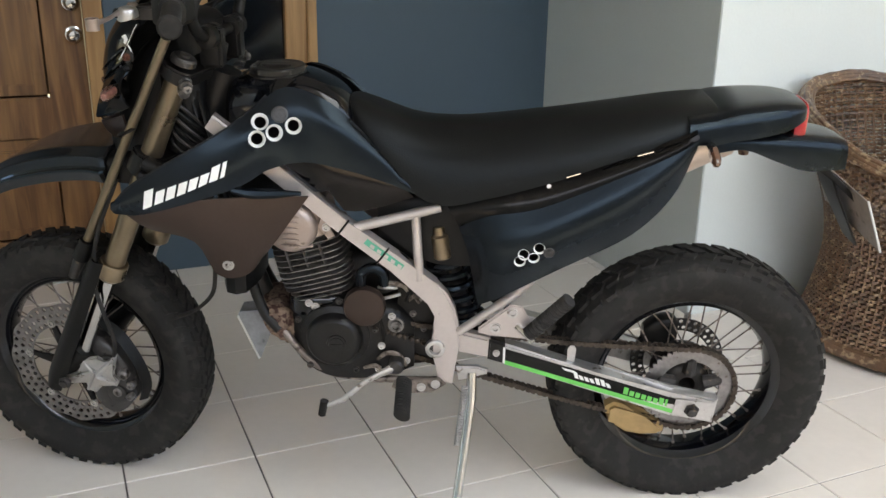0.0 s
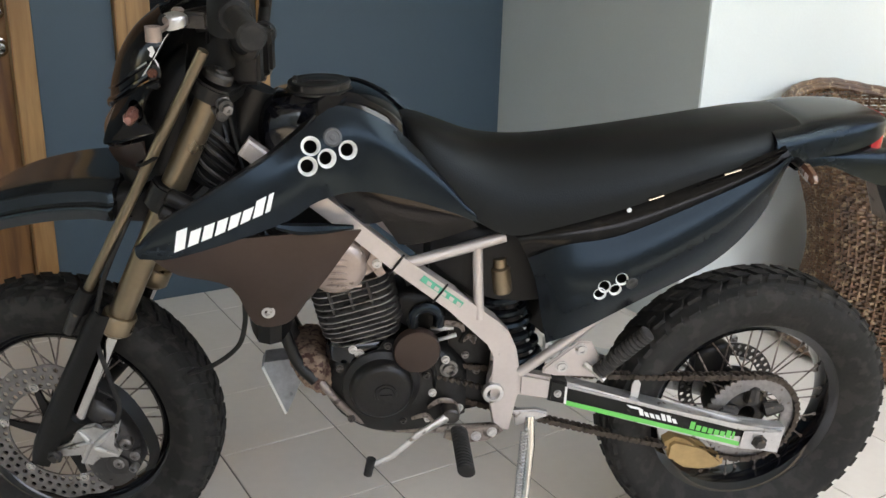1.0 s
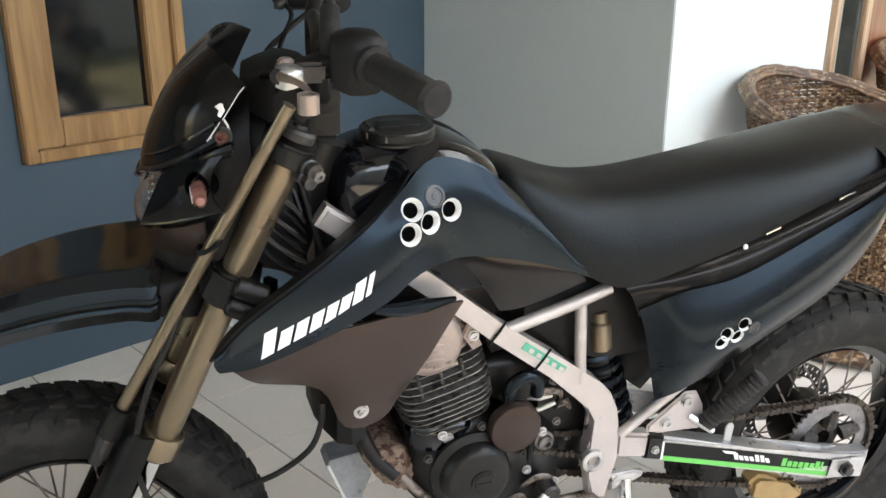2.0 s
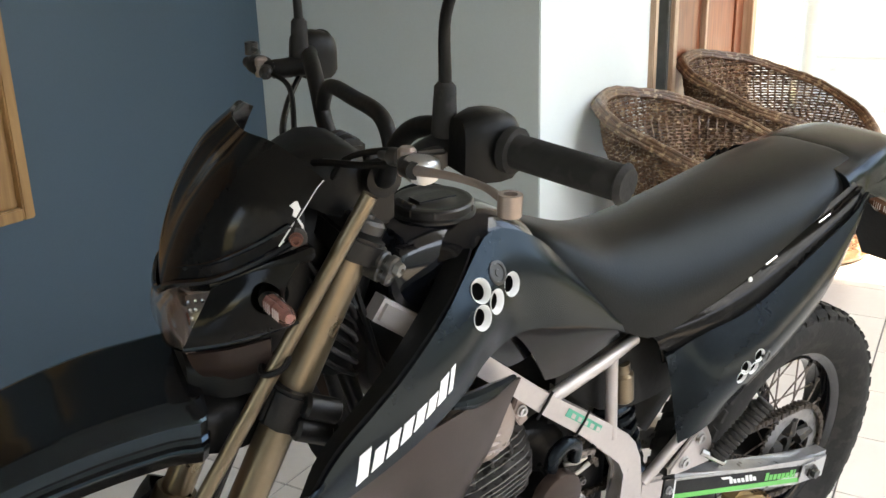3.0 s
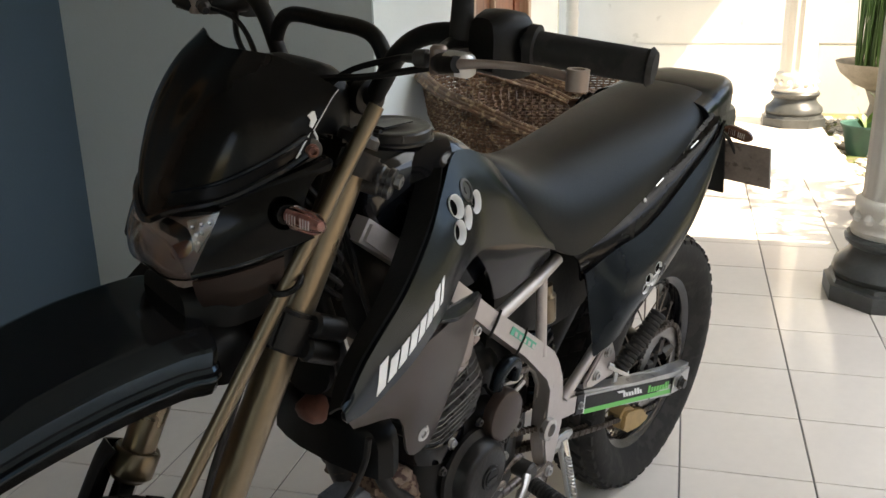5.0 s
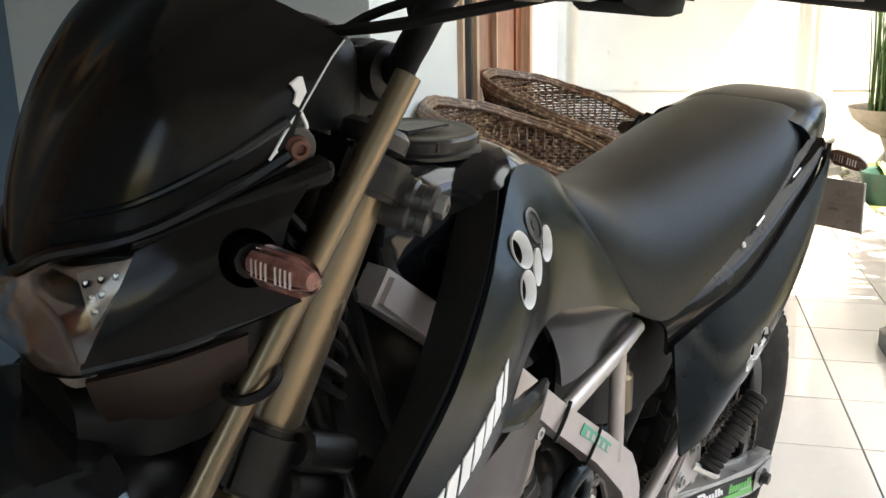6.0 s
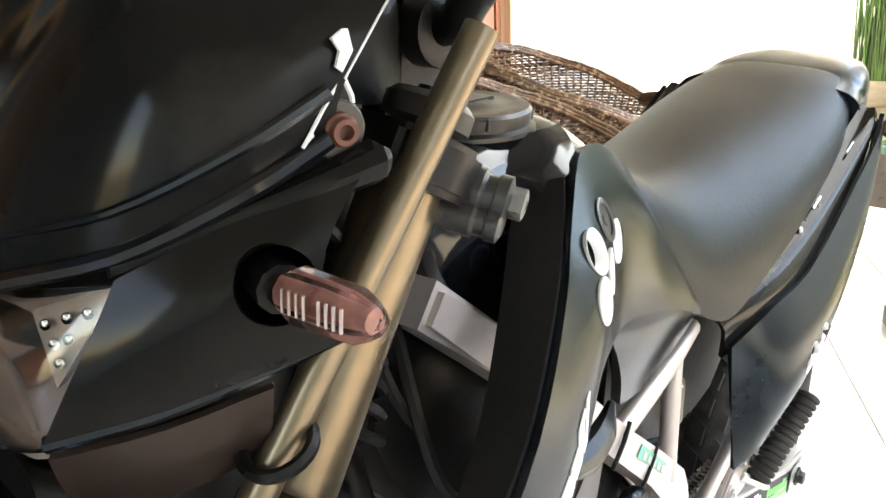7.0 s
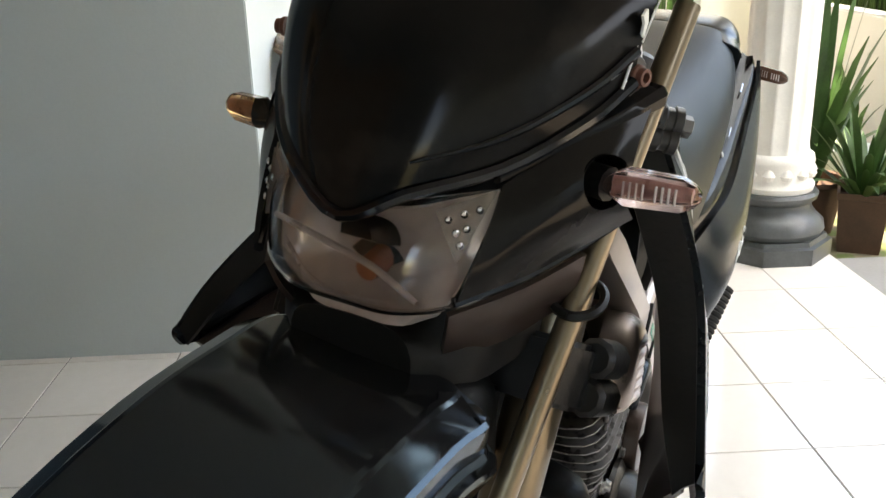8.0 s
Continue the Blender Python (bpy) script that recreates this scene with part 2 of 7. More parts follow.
def box(x0, x1, y0, y1, z0, z1, bevel=0.0, bm=None):
    bm = bm or bmesh.new()
    v = [bm.verts.new((x, y, z)) for x in (x0, x1) for y in (y0, y1) for z in (z0, z1)]
    fs = [bm.faces.new([v[i] for i in q]) for q in ((0, 1, 3, 2), (4, 6, 7, 5), (0, 4, 5, 1), (2, 3, 7, 6), (0, 2, 6, 4), (1, 5, 7, 3))]
    if bevel:
        es = {e for f in fs for e in f.edges}
        bmesh.ops.bevel(bm, geom=list(es), offset=bevel, segments=2, affect="EDGES", clamp_overlap=True)
    return bm


def basis(d):
    d = Vector(d).normalized()
    u = d.orthogonal().normalized() if abs(d.y) > 0.9 else d.cross(Vector((0, 1, 0))).normalized()
    return u, d.cross(u), d


def rings(sections, closed=False, caps=True, bm=None):
    """Skins a list of equally long loops of points."""
    bm = bm or bmesh.new()
    vs = [[bm.verts.new(p) for p in s] for s in sections]
    n = len(vs[0])
    for a, b in zip(vs, vs[1:] + (vs[:1] if closed else [])):
        for i in range(n):
            bm.faces.new((a[i], a[(i + 1) % n], b[(i + 1) % n], b[i]))
    if caps and not closed:
        bm.faces.new(vs[0][::-1])
        bm.faces.new(vs[-1])
    return bm


def smooth_path(pts, n=6):
    """A Catmull-Rom line through the points."""
    p = [Vector(q) for q in pts]
    if len(p) < 3:
        return p
    p = [2 * p[0] - p[1], *p, 2 * p[-1] - p[-2]]
    out = []
    for a, b, c, d in zip(p, p[1:], p[2:], p[3:]):
        for k in range(n):
            t = k / n
            out.append(0.5 * (2 * b + (c - a) * t + (2 * a - 5 * b + 4 * c - d) * t * t + (3 * b - a - 3 * c + d) * t**3))
    return out + [p[-2]]


def tube(pts, r, n=10, bm=None, curve=0, squash=1.0):
    """A round bar along points; r: one radius or one for each point."""
    p = smooth_path(pts, curve) if curve else [Vector(q) for q in pts]
    rs = list(r) if isinstance(r, (list, tuple)) else [r] * len(p)
    if len(rs) != len(p):
        rs = [float(v) for v in np.interp(np.linspace(0, 1, len(p)), np.linspace(0, 1, len(rs)), rs)]
    u = None
    sections = []
    for i, q in enumerate(p):
        d = (p[min(i + 1, len(p) - 1)] - p[max(i - 1, 0)]).normalized()
        if u is None:
            u = basis(d)[0]
        u = (u - d * u.dot(d)).normalized()
        w = d.cross(u)
        sections.append([q + rs[i] * (math.cos(a) * u + squash * math.sin(a) * w) for a in (2 * math.pi * k / n for k in range(n))])
    return rings(sections, bm=bm)


def lathe(profile, origin, axis, n=32, bm=None, start=None):
    """Turns (along, radius) pairs round an axis. Closed when the first and last pair are the same."""
    u, w, d = basis(axis)
    o = Vector(origin)
    closed = profile[0] == profile[-1]
    prof = profile[:-1] if closed else profile
    sections = [[o + d * h + r * (math.cos(a) * u + math.sin(a) * w) for a in (2 * math.pi * k / n for k in range(n))] for h, r in prof]
    return rings(sections, closed=closed, caps=not closed, bm=bm)


def plate(outline, y0, y1, bevel=0.0, bm=None, ys=None):
    """A flat shape given as (x, z) pairs, with thickness from y0 to y1. ys: an offset in y for each corner."""
    bm = bm or bmesh.new()
    ys = ys or [0.0] * len(outline)
    a = [bm.verts.new((x, y0 + o, z)) for (x, z), o in zip(outline, ys)]
    b = [bm.verts.new((x, y1 + o, z)) for (x, z), o in zip(outline, ys)]
    n = len(a)
    fs = [bm.faces.new(a[::-1]), bm.faces.new(b)]
    fs += [bm.faces.new((a[i], a[(i + 1) % n], b[(i + 1) % n], b[i])) for i in range(n)]
    if bevel:
        bmesh.ops.bevel(bm, geom=list({e for f in fs[:2] for e in f.edges}), offset=bevel, segments=2, affect="EDGES", clamp_overlap=True)
    return bm


def sheet(grid, thick, bm=None, taper=1.0):
    """A curved panel from a grid of points (rows of equal length), thickened inwards along its normals."""
    bm = bm or bmesh.new()
    g = [[Vector(p) for p in row] for row in grid]
    nu, nv = len(g), len(g[0])
    normals = []
    for i in range(nu):
        row = []
        for j in range(nv):
            a = g[min(i + 1, nu - 1)][j] - g[max(i - 1, 0)][j]
            b = g[i][min(j + 1, nv - 1)] - g[i][max(j - 1, 0)]
            row.append(a.cross(b).normalized())
        normals.append(row)
    top = [[bm.verts.new(p) for p in row] for row in g]
    low = [[bm.verts.new(g[i][j] - normals[i][j] * thick) for j in range(nv)] for i in range(nu)]
    for i in range(nu - 1):
        for j in range(nv - 1):
            bm.faces.new((top[i][j], top[i + 1][j], top[i + 1][j + 1], top[i][j + 1]))
            bm.faces.new((low[i][j], low[i][j + 1], low[i + 1][j + 1], low[i + 1][j]))
    border = [(i, 0) for i in range(nu)] + [(nu - 1, j) for j in range(1, nv)] + [(i, nv - 1) for i in range(nu - 2, -1, -1)] + [(0, j) for j in range(nv - 2, 0, -1)]
    for (a, b), (c, d) in zip(border, border[1:] + border[:1]):
        bm.faces.new((top[a][b], low[a][b], low[c][d], top[c][d]))
    return bm


def dense(grid, nu, nv):
    """Refines a coarse grid of points with smooth curves both ways."""
    rows = [smooth_path(r, nv) for r in grid]
    cols = [smooth_path(c, nu) for c in zip(*rows)]
    return [list(r) for r in zip(*cols)]


def mirrored(bm):
    """The same shape on the other side of the plane y = 0, as a new bmesh."""
    c = bm.copy()
    bmesh.ops.transform(c, matrix=Matrix.Diagonal((1, -1, 1, 1)), verts=c.verts)
    return c

# ---- the place ----
BLUE_Y, GREY_X, WHITE_Y, FAR_X, EDGE_Y, HIGH = 2.285, 0.335, 1.232, 5.6, -0.58, 2.75


def boxes(rows, bevel=0.0):
    bm = bmesh.new()
    for r in rows:
        box(*r, bevel=bevel, bm=bm)
    return bm


def structure(name, bm, mat, label, category):
    return solid(name, bm, mat, label, category, "structure")


structure("ground", box(-60, 60, -60, 60, -0.40, -0.14), "soil", "bare garden soil with grass tufts round the veranda", "ground")
def pierced_wall(x0, x1, z0, z1, y0, y1, openings):
    """One wall of constant thickness along x with rectangular openings (x0, x1, z0, z1) through it."""
    xs = sorted({x0, x1, *(v for o in openings for v in o[:2])})
    zs = sorted({z0, z1, *(v for o in openings for v in o[2:] if z0 < v < z1)})
    bm = bmesh.new()
    front = {(i, k): bm.verts.new((x, y0, z)) for i, x in enumerate(xs) for k, z in enumerate(zs)}
    back = {(i, k): bm.verts.new((x, y1, z)) for i, x in enumerate(xs) for k, z in enumerate(zs)}

    def full(i, k):
        if not (0 <= i < len(xs) - 1 and 0 <= k < len(zs) - 1):
            return False
        cx, cz = (xs[i] + xs[i + 1]) / 2, (zs[k] + zs[k + 1]) / 2
        return not any(a < cx < b and c < cz < d for a, b, c, d in openings)

    for i in range(len(xs) - 1):
        for k in range(len(zs) - 1):
            if not full(i, k):
                continue
            loop_ = [(i, k), (i + 1, k), (i + 1, k + 1), (i, k + 1)]
            bm.faces.new([front[c] for c in loop_])
            bm.faces.new([back[c] for c in loop_[::-1]])
            for a, b, ii, kk in ((0, 1, i, k - 1), (1, 2, i + 1, k), (2, 3, i, k + 1), (3, 0, i - 1, k)):
                if not full(ii, kk):
                    bm.faces.new((front[loop_[b]], front[loop_[a]], back[loop_[a]], back[loop_[b]]))
    loose = [v for v in bm.verts if not v.link_faces]
    bmesh.ops.delete(bm, geom=loose, context="VERTS")
    return bm


structure("wall_blue", pierced_wall(-4.6, GREY_X, -0.1, HIGH, BLUE_Y, BLUE_Y + 0.15, [(-2.29, -1.365, -0.2, 2.13), (-1.135, -0.635, 0.612, 1.85)]), "blue_paint", "smooth dark slate-blue painted house wall", "wall")
structure("wall_grey", box(GREY_X, GREY_X + 0.15, WHITE_Y + 0.004, BLUE_Y + 0.15, -0.1, HIGH), "grey_paint", "light grey painted return wall beside the blue wall", "wall")
structure("wall_white", pierced_wall(GREY_X + 0.15, 4.42, -0.1, HIGH, WHITE_Y, WHITE_Y + 0.15, [(1.33, 3.10, -0.2, 2.2)]), "white_paint", "white painted house wall behind the wicker chairs", "wall")
structure("wall_white_corner", box(GREY_X + 0.003, GREY_X + 0.15, WHITE_Y, WHITE_Y + 0.0035, -0.1, HIGH), "white_paint", "white painted end of the return wall", "wall")
structure("wall_far", boxes([(FAR_X, FAR_X + 0.12, -6.0, WHITE_Y + 0.15, -0.2, 0.395), (FAR_X + 0.012, FAR_X + 0.12, -6.0, WHITE_Y + 0.15, 0.395, 0.415), (FAR_X, FAR_X + 0.12, -6.0, WHITE_Y + 0.15, 0.415, 2.9)]), "old_wall", "weathered off-white concrete panel wall with a horizontal joint", "wall")
# Two walls added out of view; they cut the low sky light.
structure("unseen_wall_west", box(-7.15, -7.0, -6.0, BLUE_Y + 0.15, -0.2, 4.5), "white_paint", "plain white wall added out of view against low sky light", "wall")
structure("unseen_wall_street", box(-7.0, 0.9, -4.72, -4.6, -0.2, 2.4), "old_wall", "plain wall added out of view to limit the sky light", "wall")
# Added wall beyond the view; closes the garden and gives a pale reflection.
structure("unseen_wall_garden", box(0.9, FAR_X, -6.12, -6.0, -0.2, 2.2), "old_wall", "pale wall added out of view to close the garden side", "wall")
# Unseen roof; edges follow the sun's shadow lines, low beam added to block light.
structure("ceiling", boxes([(-7.0, -0.85, -2.90, -0.15, HIGH - 0.1, HIGH), (-7.0, 0.752, -0.15, BLUE_Y, HIGH - 0.1, HIGH), (-7.0, 0.752, -0.15, -0.03, 2.18, HIGH - 0.1), (0.752, FAR_X, -1.20, WHITE_Y, HIGH - 0.1, HIGH)]), "dimmed_ceiling_grey", "unseen grey ceiling with an added light-blocking beam", "ceiling")
# Added out of view: stops direct sun and spreads soft light below.
structure("daylight_diffuser", box(-0.848, 0.75, -2.90, -0.152, HIGH - 0.03, HIGH - 0.02), "diffuser_sheet", "unseen milky diffuser sheet added over the drive", "roof")

# Drive out of view, added as bounce surface; its tone sets the fill.
structure("pavement", box(-10.0, 0.9, -6.0, EDGE_Y - 0.002, -0.139, -0.02), "concrete", "unseen concrete drive added to bounce daylight", "pavement")
structure("pavement_west", box(-10.0, -4.602, EDGE_Y, BLUE_Y, -0.139, -0.02), "concrete", "unseen concrete drive added to bounce daylight from the west", "pavement")

# floor: a bed of grout, tiles of 0.3 m laid on it
floor = structure("floor", boxes([(-4.6, FAR_X, EDGE_Y, BLUE_Y, -0.14, -0.003)]), "grout", "glossy cream ceramic floor tiles with dark joints", "floor")

# window in the blue wall
window_1 = thing("window_1", "small fixed window with pale wooden frame and dark glass", "window", kind="structure")
wx0, wx1, wz0, wz1 = -1.132, -0.638, 0.615, 1.85


def frame_bars(x0, x1, z0, z1, w, y0, y1, bevel, lower=None):
    lower = lower or w
    return [box(x0, x0 + w, y0, y1, z0, z1, bevel), box(x1 - w, x1, y0, y1, z0, z1, bevel), box(x0 + w, x1 - w, y0, y1, z0, z0 + lower, bevel), box(x0 + w, x1 - w, y0, y1, z1 - w, z1, bevel)]


for bm in frame_bars(wx0, wx1, wz0, wz1, 0.034, BLUE_Y - 0.03, BLUE_Y + 0.10, 0.004):
    part("window_frame", bm, "frame_wood", window_1)
for bm in frame_bars(wx0 + 0.034, wx1 - 0.034, wz0 + 0.034, wz1 - 0.034, 0.078, BLUE_Y - 0.012, BLUE_Y + 0.06, 0.004):
    part("sash", bm, "frame_wood", window_1)
part("pane", box(wx0 + 0.11, wx1 - 0.11, BLUE_Y + 0.02, BLUE_Y + 0.026, wz0 + 0.11, wz1 - 0.11), "dark_glass", window_1, "dark reflecting glass")

# panelled door in the blue wall
door_1 = thing("door_1", "closed brown wooden panel door with two round silver knobs", "door", kind="structure")
part("door_frame", boxes([(-1.43, -1.368, BLUE_Y - 0.02, BLUE_Y + 0.12, 0, 2.13), (-2.29, -2.23, BLUE_Y - 0.02, BLUE_Y + 0.12, 0, 2.13), (-2.23, -1.43, BLUE_Y - 0.02, BLUE_Y + 0.12, 2.07, 2.13)], 0.004), "frame_wood", door_1, "pale wooden door frame")
leaf = part("leaf", boxes([(-1.56, -1.432, BLUE_Y + 0.03, BLUE_Y + 0.07, 0.01, 2.068), (-2.228, -2.10, BLUE_Y + 0.03, BLUE_Y + 0.07, 0.01, 2.068), (-2.10, -1.56, BLUE_Y + 0.031, BLUE_Y + 0.069, 0.01, 0.16), (-2.10, -1.56, BLUE_Y + 0.031, BLUE_Y + 0.069, 0.52, 0.66), (-2.10, -1.56, BLUE_Y + 0.031, BLUE_Y + 0.069, 1.20, 1.32), (-2.10, -1.56, BLUE_Y + 0.031, BLUE_Y + 0.069, 1.93, 2.068)], 0.004), "door_wood", door_1)
for z0, z1 in ((0.16, 0.52), (0.66, 1.20), (1.32, 1.93)):
    part("panel", boxes([(-2.10, -1.56, BLUE_Y + 0.048, BLUE_Y + 0.06, z0, z1), (-2.06, -1.60, BLUE_Y + 0.036, BLUE_Y + 0.055, z0 + 0.04, z1 - 0.04)], 0.006), "door_wood", leaf)
for z in (0.865, 0.97):
    part("door_knob", lathe([(0, 0.028), (0.006, 0.028), (0.010, 0.014), (0.022, 0.012), (0.030, 0.022), (0.044, 0.025), (0.054, 0.016), (0.056, 0.0005)], (-1.462, BLUE_Y + 0.03, z), (0, -1, 0), 20), "chrome", leaf, "round polished silver knob")

# glazed red-brown door in the white wall
door_2 = thing("door_2", "red-brown wooden house door with a narrow pale side light", "door", kind="structure")
y0 = WHITE_Y
part("door_frame", boxes([(1.332, 1.375, y0 - 0.02, y0 + 0.12, 0, 2.2), (1.58, 1.64, y0 - 0.02, y0 + 0.12, 0, 2.2), (3.0, 3.098, y0 - 0.02, y0 + 0.12, 0, 2.2)], 0.004), "post_tan", door_2, "pale tan wooden door posts")
part("dark_stile", box(1.545, 1.58, y0 - 0.005, y0 + 0.10, 0, 2.2, 0.003), "dark_stone", door_2)
part("cover_strip", box(2.20, 2.235, y0 + 0.015, y0 + 0.07, 0.01, 2.19, 0.003), "post_tan", door_2)
part("pane", box(1.375, 1.545, y0 + 0.05, y0 + 0.056, 0.0, 2.2), "pale_reflection_glass", door_2, "side-light glass with its bright reflection put into the colour")
part("leaf", boxes([(1.64, 1.80, y0 + 0.03, y0 + 0.07, 0.01, 2.19), (2.84, 3.0, y0 + 0.03, y0 + 0.07, 0.01, 2.19), (1.80, 2.84, y0 + 0.04, y0 + 0.07, 0.01, 2.19)], 0.004), "red_wood", door_2)

# rain pipe in the corner and a stub on the far wall
pipe = thing("drain_pipe", "grey plastic rain pipe in the wall corner", "pipe", kind="")
part("pipe", tube([(4.50, 1.14, -0.14), (4.50, 1.14, HIGH - 0.1)], 0.045, 16), "pvc", pipe)
for z in (0.72, 1.7):
    part("clamp", lathe([(-0.02, 0.046), (-0.02, 0.05), (0.02, 0.05), (0.02, 0.046), (-0.02, 0.046)], (4.50, 1.14, z), (0, 0, 1), 16), "pvc", pipe)


# ---- wicker chairs ----
def wicker_chair():
    chair = thing("wicker_chair", "brown woven wicker tub chair against the white wall", "chair", "wicker chairs by the wall")

    def rim_z(a):
        return 0.455 + 0.315 * (0.5 + 0.5 * math.cos(a)) ** 0.8

    def shell(a, z):
        """A place on the tub: a is the angle from the back, z the height."""
        u = z / 0.77
        r = 0.315 - 0.055 * math.sin(min(1, u * 1.25) * math.pi) + 0.115 * max(0, u - 0.35) ** 1.4
        return Vector((r * 1.04 * math.sin(a), r * (1.0 if math.cos(a) > 0 else 1.12) * math.cos(a), z))

    weave = bmesh.new()
    rows, seg = 66, 150
    for k in range(rows):
        z = 0.05 + 0.72 * k / rows
        span = math.pi if z < 0.40 else math.acos(max(-1, min(1, 2 * (max(0, (z - 0.455)) / 0.315) ** 1.25 - 1)))
        if span < 0.25:
            continue
        n_ = max(8, int(seg * span / math.pi))
        p = []
        for i in range(n_ + 1):
            a = -span + 2 * span * i / n_
            q = shell(a, z)
            p.append(q + Vector((math.sin(a), math.cos(a), 0)) * 0.0050 * (1 if (i + k) % 2 else -1) + Vector((0, 0, random.uniform(-0.0012, 0.0012))))
        tube(p, random.uniform(0.0046, 0.0060), 5, weave, squash=0.85)
    tagged(part("weave", weave, "wicker", chair), kind="stuff")
    for i in range(75):
        a = -math.pi + 2 * math.pi * (i + 0.5) / 75
        top = rim_z(a)
        part("stake", tube([shell(a, z) for z in np.linspace(0.03, top, 8)], 0.0042, 5), "wicker", chair)
    for off, r in ((0.0, 0.009), (0.013, 0.008), (-0.013, 0.008), (0.025, 0.007), (-0.025, 0.007)):
        part("rim", tube([shell(a, rim_z(a)) + Vector((math.sin(a), math.cos(a), 0)) * (off * 0.7) + Vector((0, 0, 0.0025 * math.sin(a * 9 + off * 500) + 0.0012 * math.sin(a * 31 + off * 900) - abs(off) * 0.75)) for a in np.linspace(-math.pi * 0.98, math.pi * 0.98, 140)], r, 8), "wicker", chair, "rim of bundled canes")
    part("seat", lathe([(-0.02, 0.24), (0.0, 0.262), (0.018, 0.25), (0.024, 0.12), (0.026, 0.0005)], (0, 0, 0.37), (0, 0, 1), 32), "wicker", chair)
    part("base_ring", tube([shell(a, 0.028) for a in np.linspace(0, 2 * math.pi, 49)], 0.022, 8), "wicker", chair)
    return chair


chair = wicker_chair()
chair.matrix_basis = pose(0.885, 0.83, 0.006, 0, 0, 4) @ Matrix.Diagonal((1.06, 1.06, 1.02, 1))
copy_thing(chair, pose(1.93, 0.83, 0.006, 0, 0, -6) @ Matrix.Diagonal((1.06, 1.06, 1.02, 1)))


# ---- columns ----
def column():
    c = thing("column", "cream fluted column on a dark stone foot", "column", "veranda columns")
    secs = []
    for z, r in ((0, 0.215), (0.055, 0.215), (0.06, 0.20), (0.075, 0.195)):
        secs.append([(r * math.cos(math.pi / 4 * (k + 0.5)), r * math.sin(math.pi / 4 * (k + 0.5)), z) for k in range(8)])
    part("plinth", rings(secs), "dark_stone", c, "dark polished octagonal plinth", 20)
    part("foot", lathe([(0.075, 0.175), (0.095, 0.187), (0.12, 0.182), (0.14, 0.160), (0.165, 0.140), (0.185, 0.138), (0.20, 0.155), (0.215, 0.158), (0.225, 0.150), (0.228, 0.0005)], (0, 0, 0), (0, 0, 1), 40), "dark_stone", c, "dark turned stone foot")
    collar = part("collar", lathe([(0.226, 0.138), (0.245, 0.142), (0.26, 0.132), (0.29, 0.128), (0.325, 0.136), (0.345, 0.132), (0.355, 0.120), (0.356, 0.0005)], (0, 0, 0), (0, 0, 1), 40), "column_paint", c, "carved cream collar")
    for k in range(14):
        a = 2 * math.pi * k / 14
        part("leaf_boss", lathe([(-0.02, 0.0005), (-0.015, 0.016), (0.0, 0.022), (0.016, 0.013), (0.026, 0.0005)], (0.127 * math.cos(a), 0.127 * math.sin(a), 0.29), (0, 0, 1), 8), "column_paint", collar)
    secs = []
    for z in (0.352, 0.38, 1.5, HIGH - 0.1):
        loop_ = []
        for k in range(96):
            a = 2 * math.pi * k / 96
            f_ = abs(math.sin(a * 7))
            r = 0.117 - (0.010 * (f_ ** 0.7) if z > 0.36 else 0.0)
            loop_.append((r * math.cos(a), r * math.sin(a), z))
        secs.append(loop_)
    part("shaft", rings(secs), "column_paint", c, smooth=50)
    return c


col = column()
col.matrix_basis = pose(0.985, -0.385, 0.0)
copy_thing(col, pose(4.30, -0.40, 0.0))


# ---- garden ----
def blade(bm, root, tip, w, bend):
    root, tip = Vector(root), Vector(tip)
    d = tip - root
    s = d.cross(Vector((0, 0, 1))).normalized() if d.to_2d().length > 1e-4 else Vector((1, 0, 0))
    pts_ = []
    for t in (0, 0.25, 0.5, 0.75, 1.0):
        c = root + d * t + Vector((0, 0, -bend * t * t)) + Vector((0, 0, bend * t))
        pts_.append((c, w * (math.sin(math.pi * (0.12 + 0.86 * t)) + 0.05)))
    top = [(bm.verts.new(c - s * k), bm.verts.new(c + Vector((0, 0, -0.25 * k))), bm.verts.new(c + s * k)) for c, k in pts_]
    for a, b in zip(top, top[1:]):
        bm.faces.new((a[0], a[1], b[1], b[0]))
        bm.faces.new((a[1], a[2], b[2], b[1]))


def reeds(n_, rx, ry, h, rad):
    bm = bmesh.new()
    for _ in range(n_):
        a, r = random.uniform(0, 6.283), random.random() ** 0.5
        x, y = rx * r * math.cos(a), ry * r * math.sin(a)
        hh = h * random.uniform(0.6, 1.05)
        lean = Vector((random.gauss(0, 0.05), random.gauss(0, 0.05), 0)) * hh
        tube([(x, y, 0), Vector((x, y, hh * 0.5)) + lean * 0.3, Vector((x, y, hh)) + lean], [rad, rad * 0.9, rad * 0.3], 5, bm)
    return bm


def pot_plant(name, label, m, pot_prof, pot_mat, leaves, sides=28):
    t = thing(name, label, "potted plant", m=m)
    part("pot", lathe(pot_prof, (0, 0, 0), (0, 0, 1), sides), pot_mat, t, smooth=30)
    bm = bmesh.new()
    n_, z0, long_, w, up, mat = leaves
    for _ in range(n_):
        a = random.uniform(0, 6.283)
        l_ = long_ * random.uniform(0.6, 1.1)
        u = random.uniform(*up)
        blade(bm, (0.02 * math.cos(a), 0.02 * math.sin(a), z0), (l_ * math.cos(a) * (1 - u), l_ * math.sin(a) * (1 - u), z0 + l_ * u), w * random.uniform(0.7, 1.1), l_ * 0.35)
    part("leaves", bm, mat, t, smooth=60)
    return t


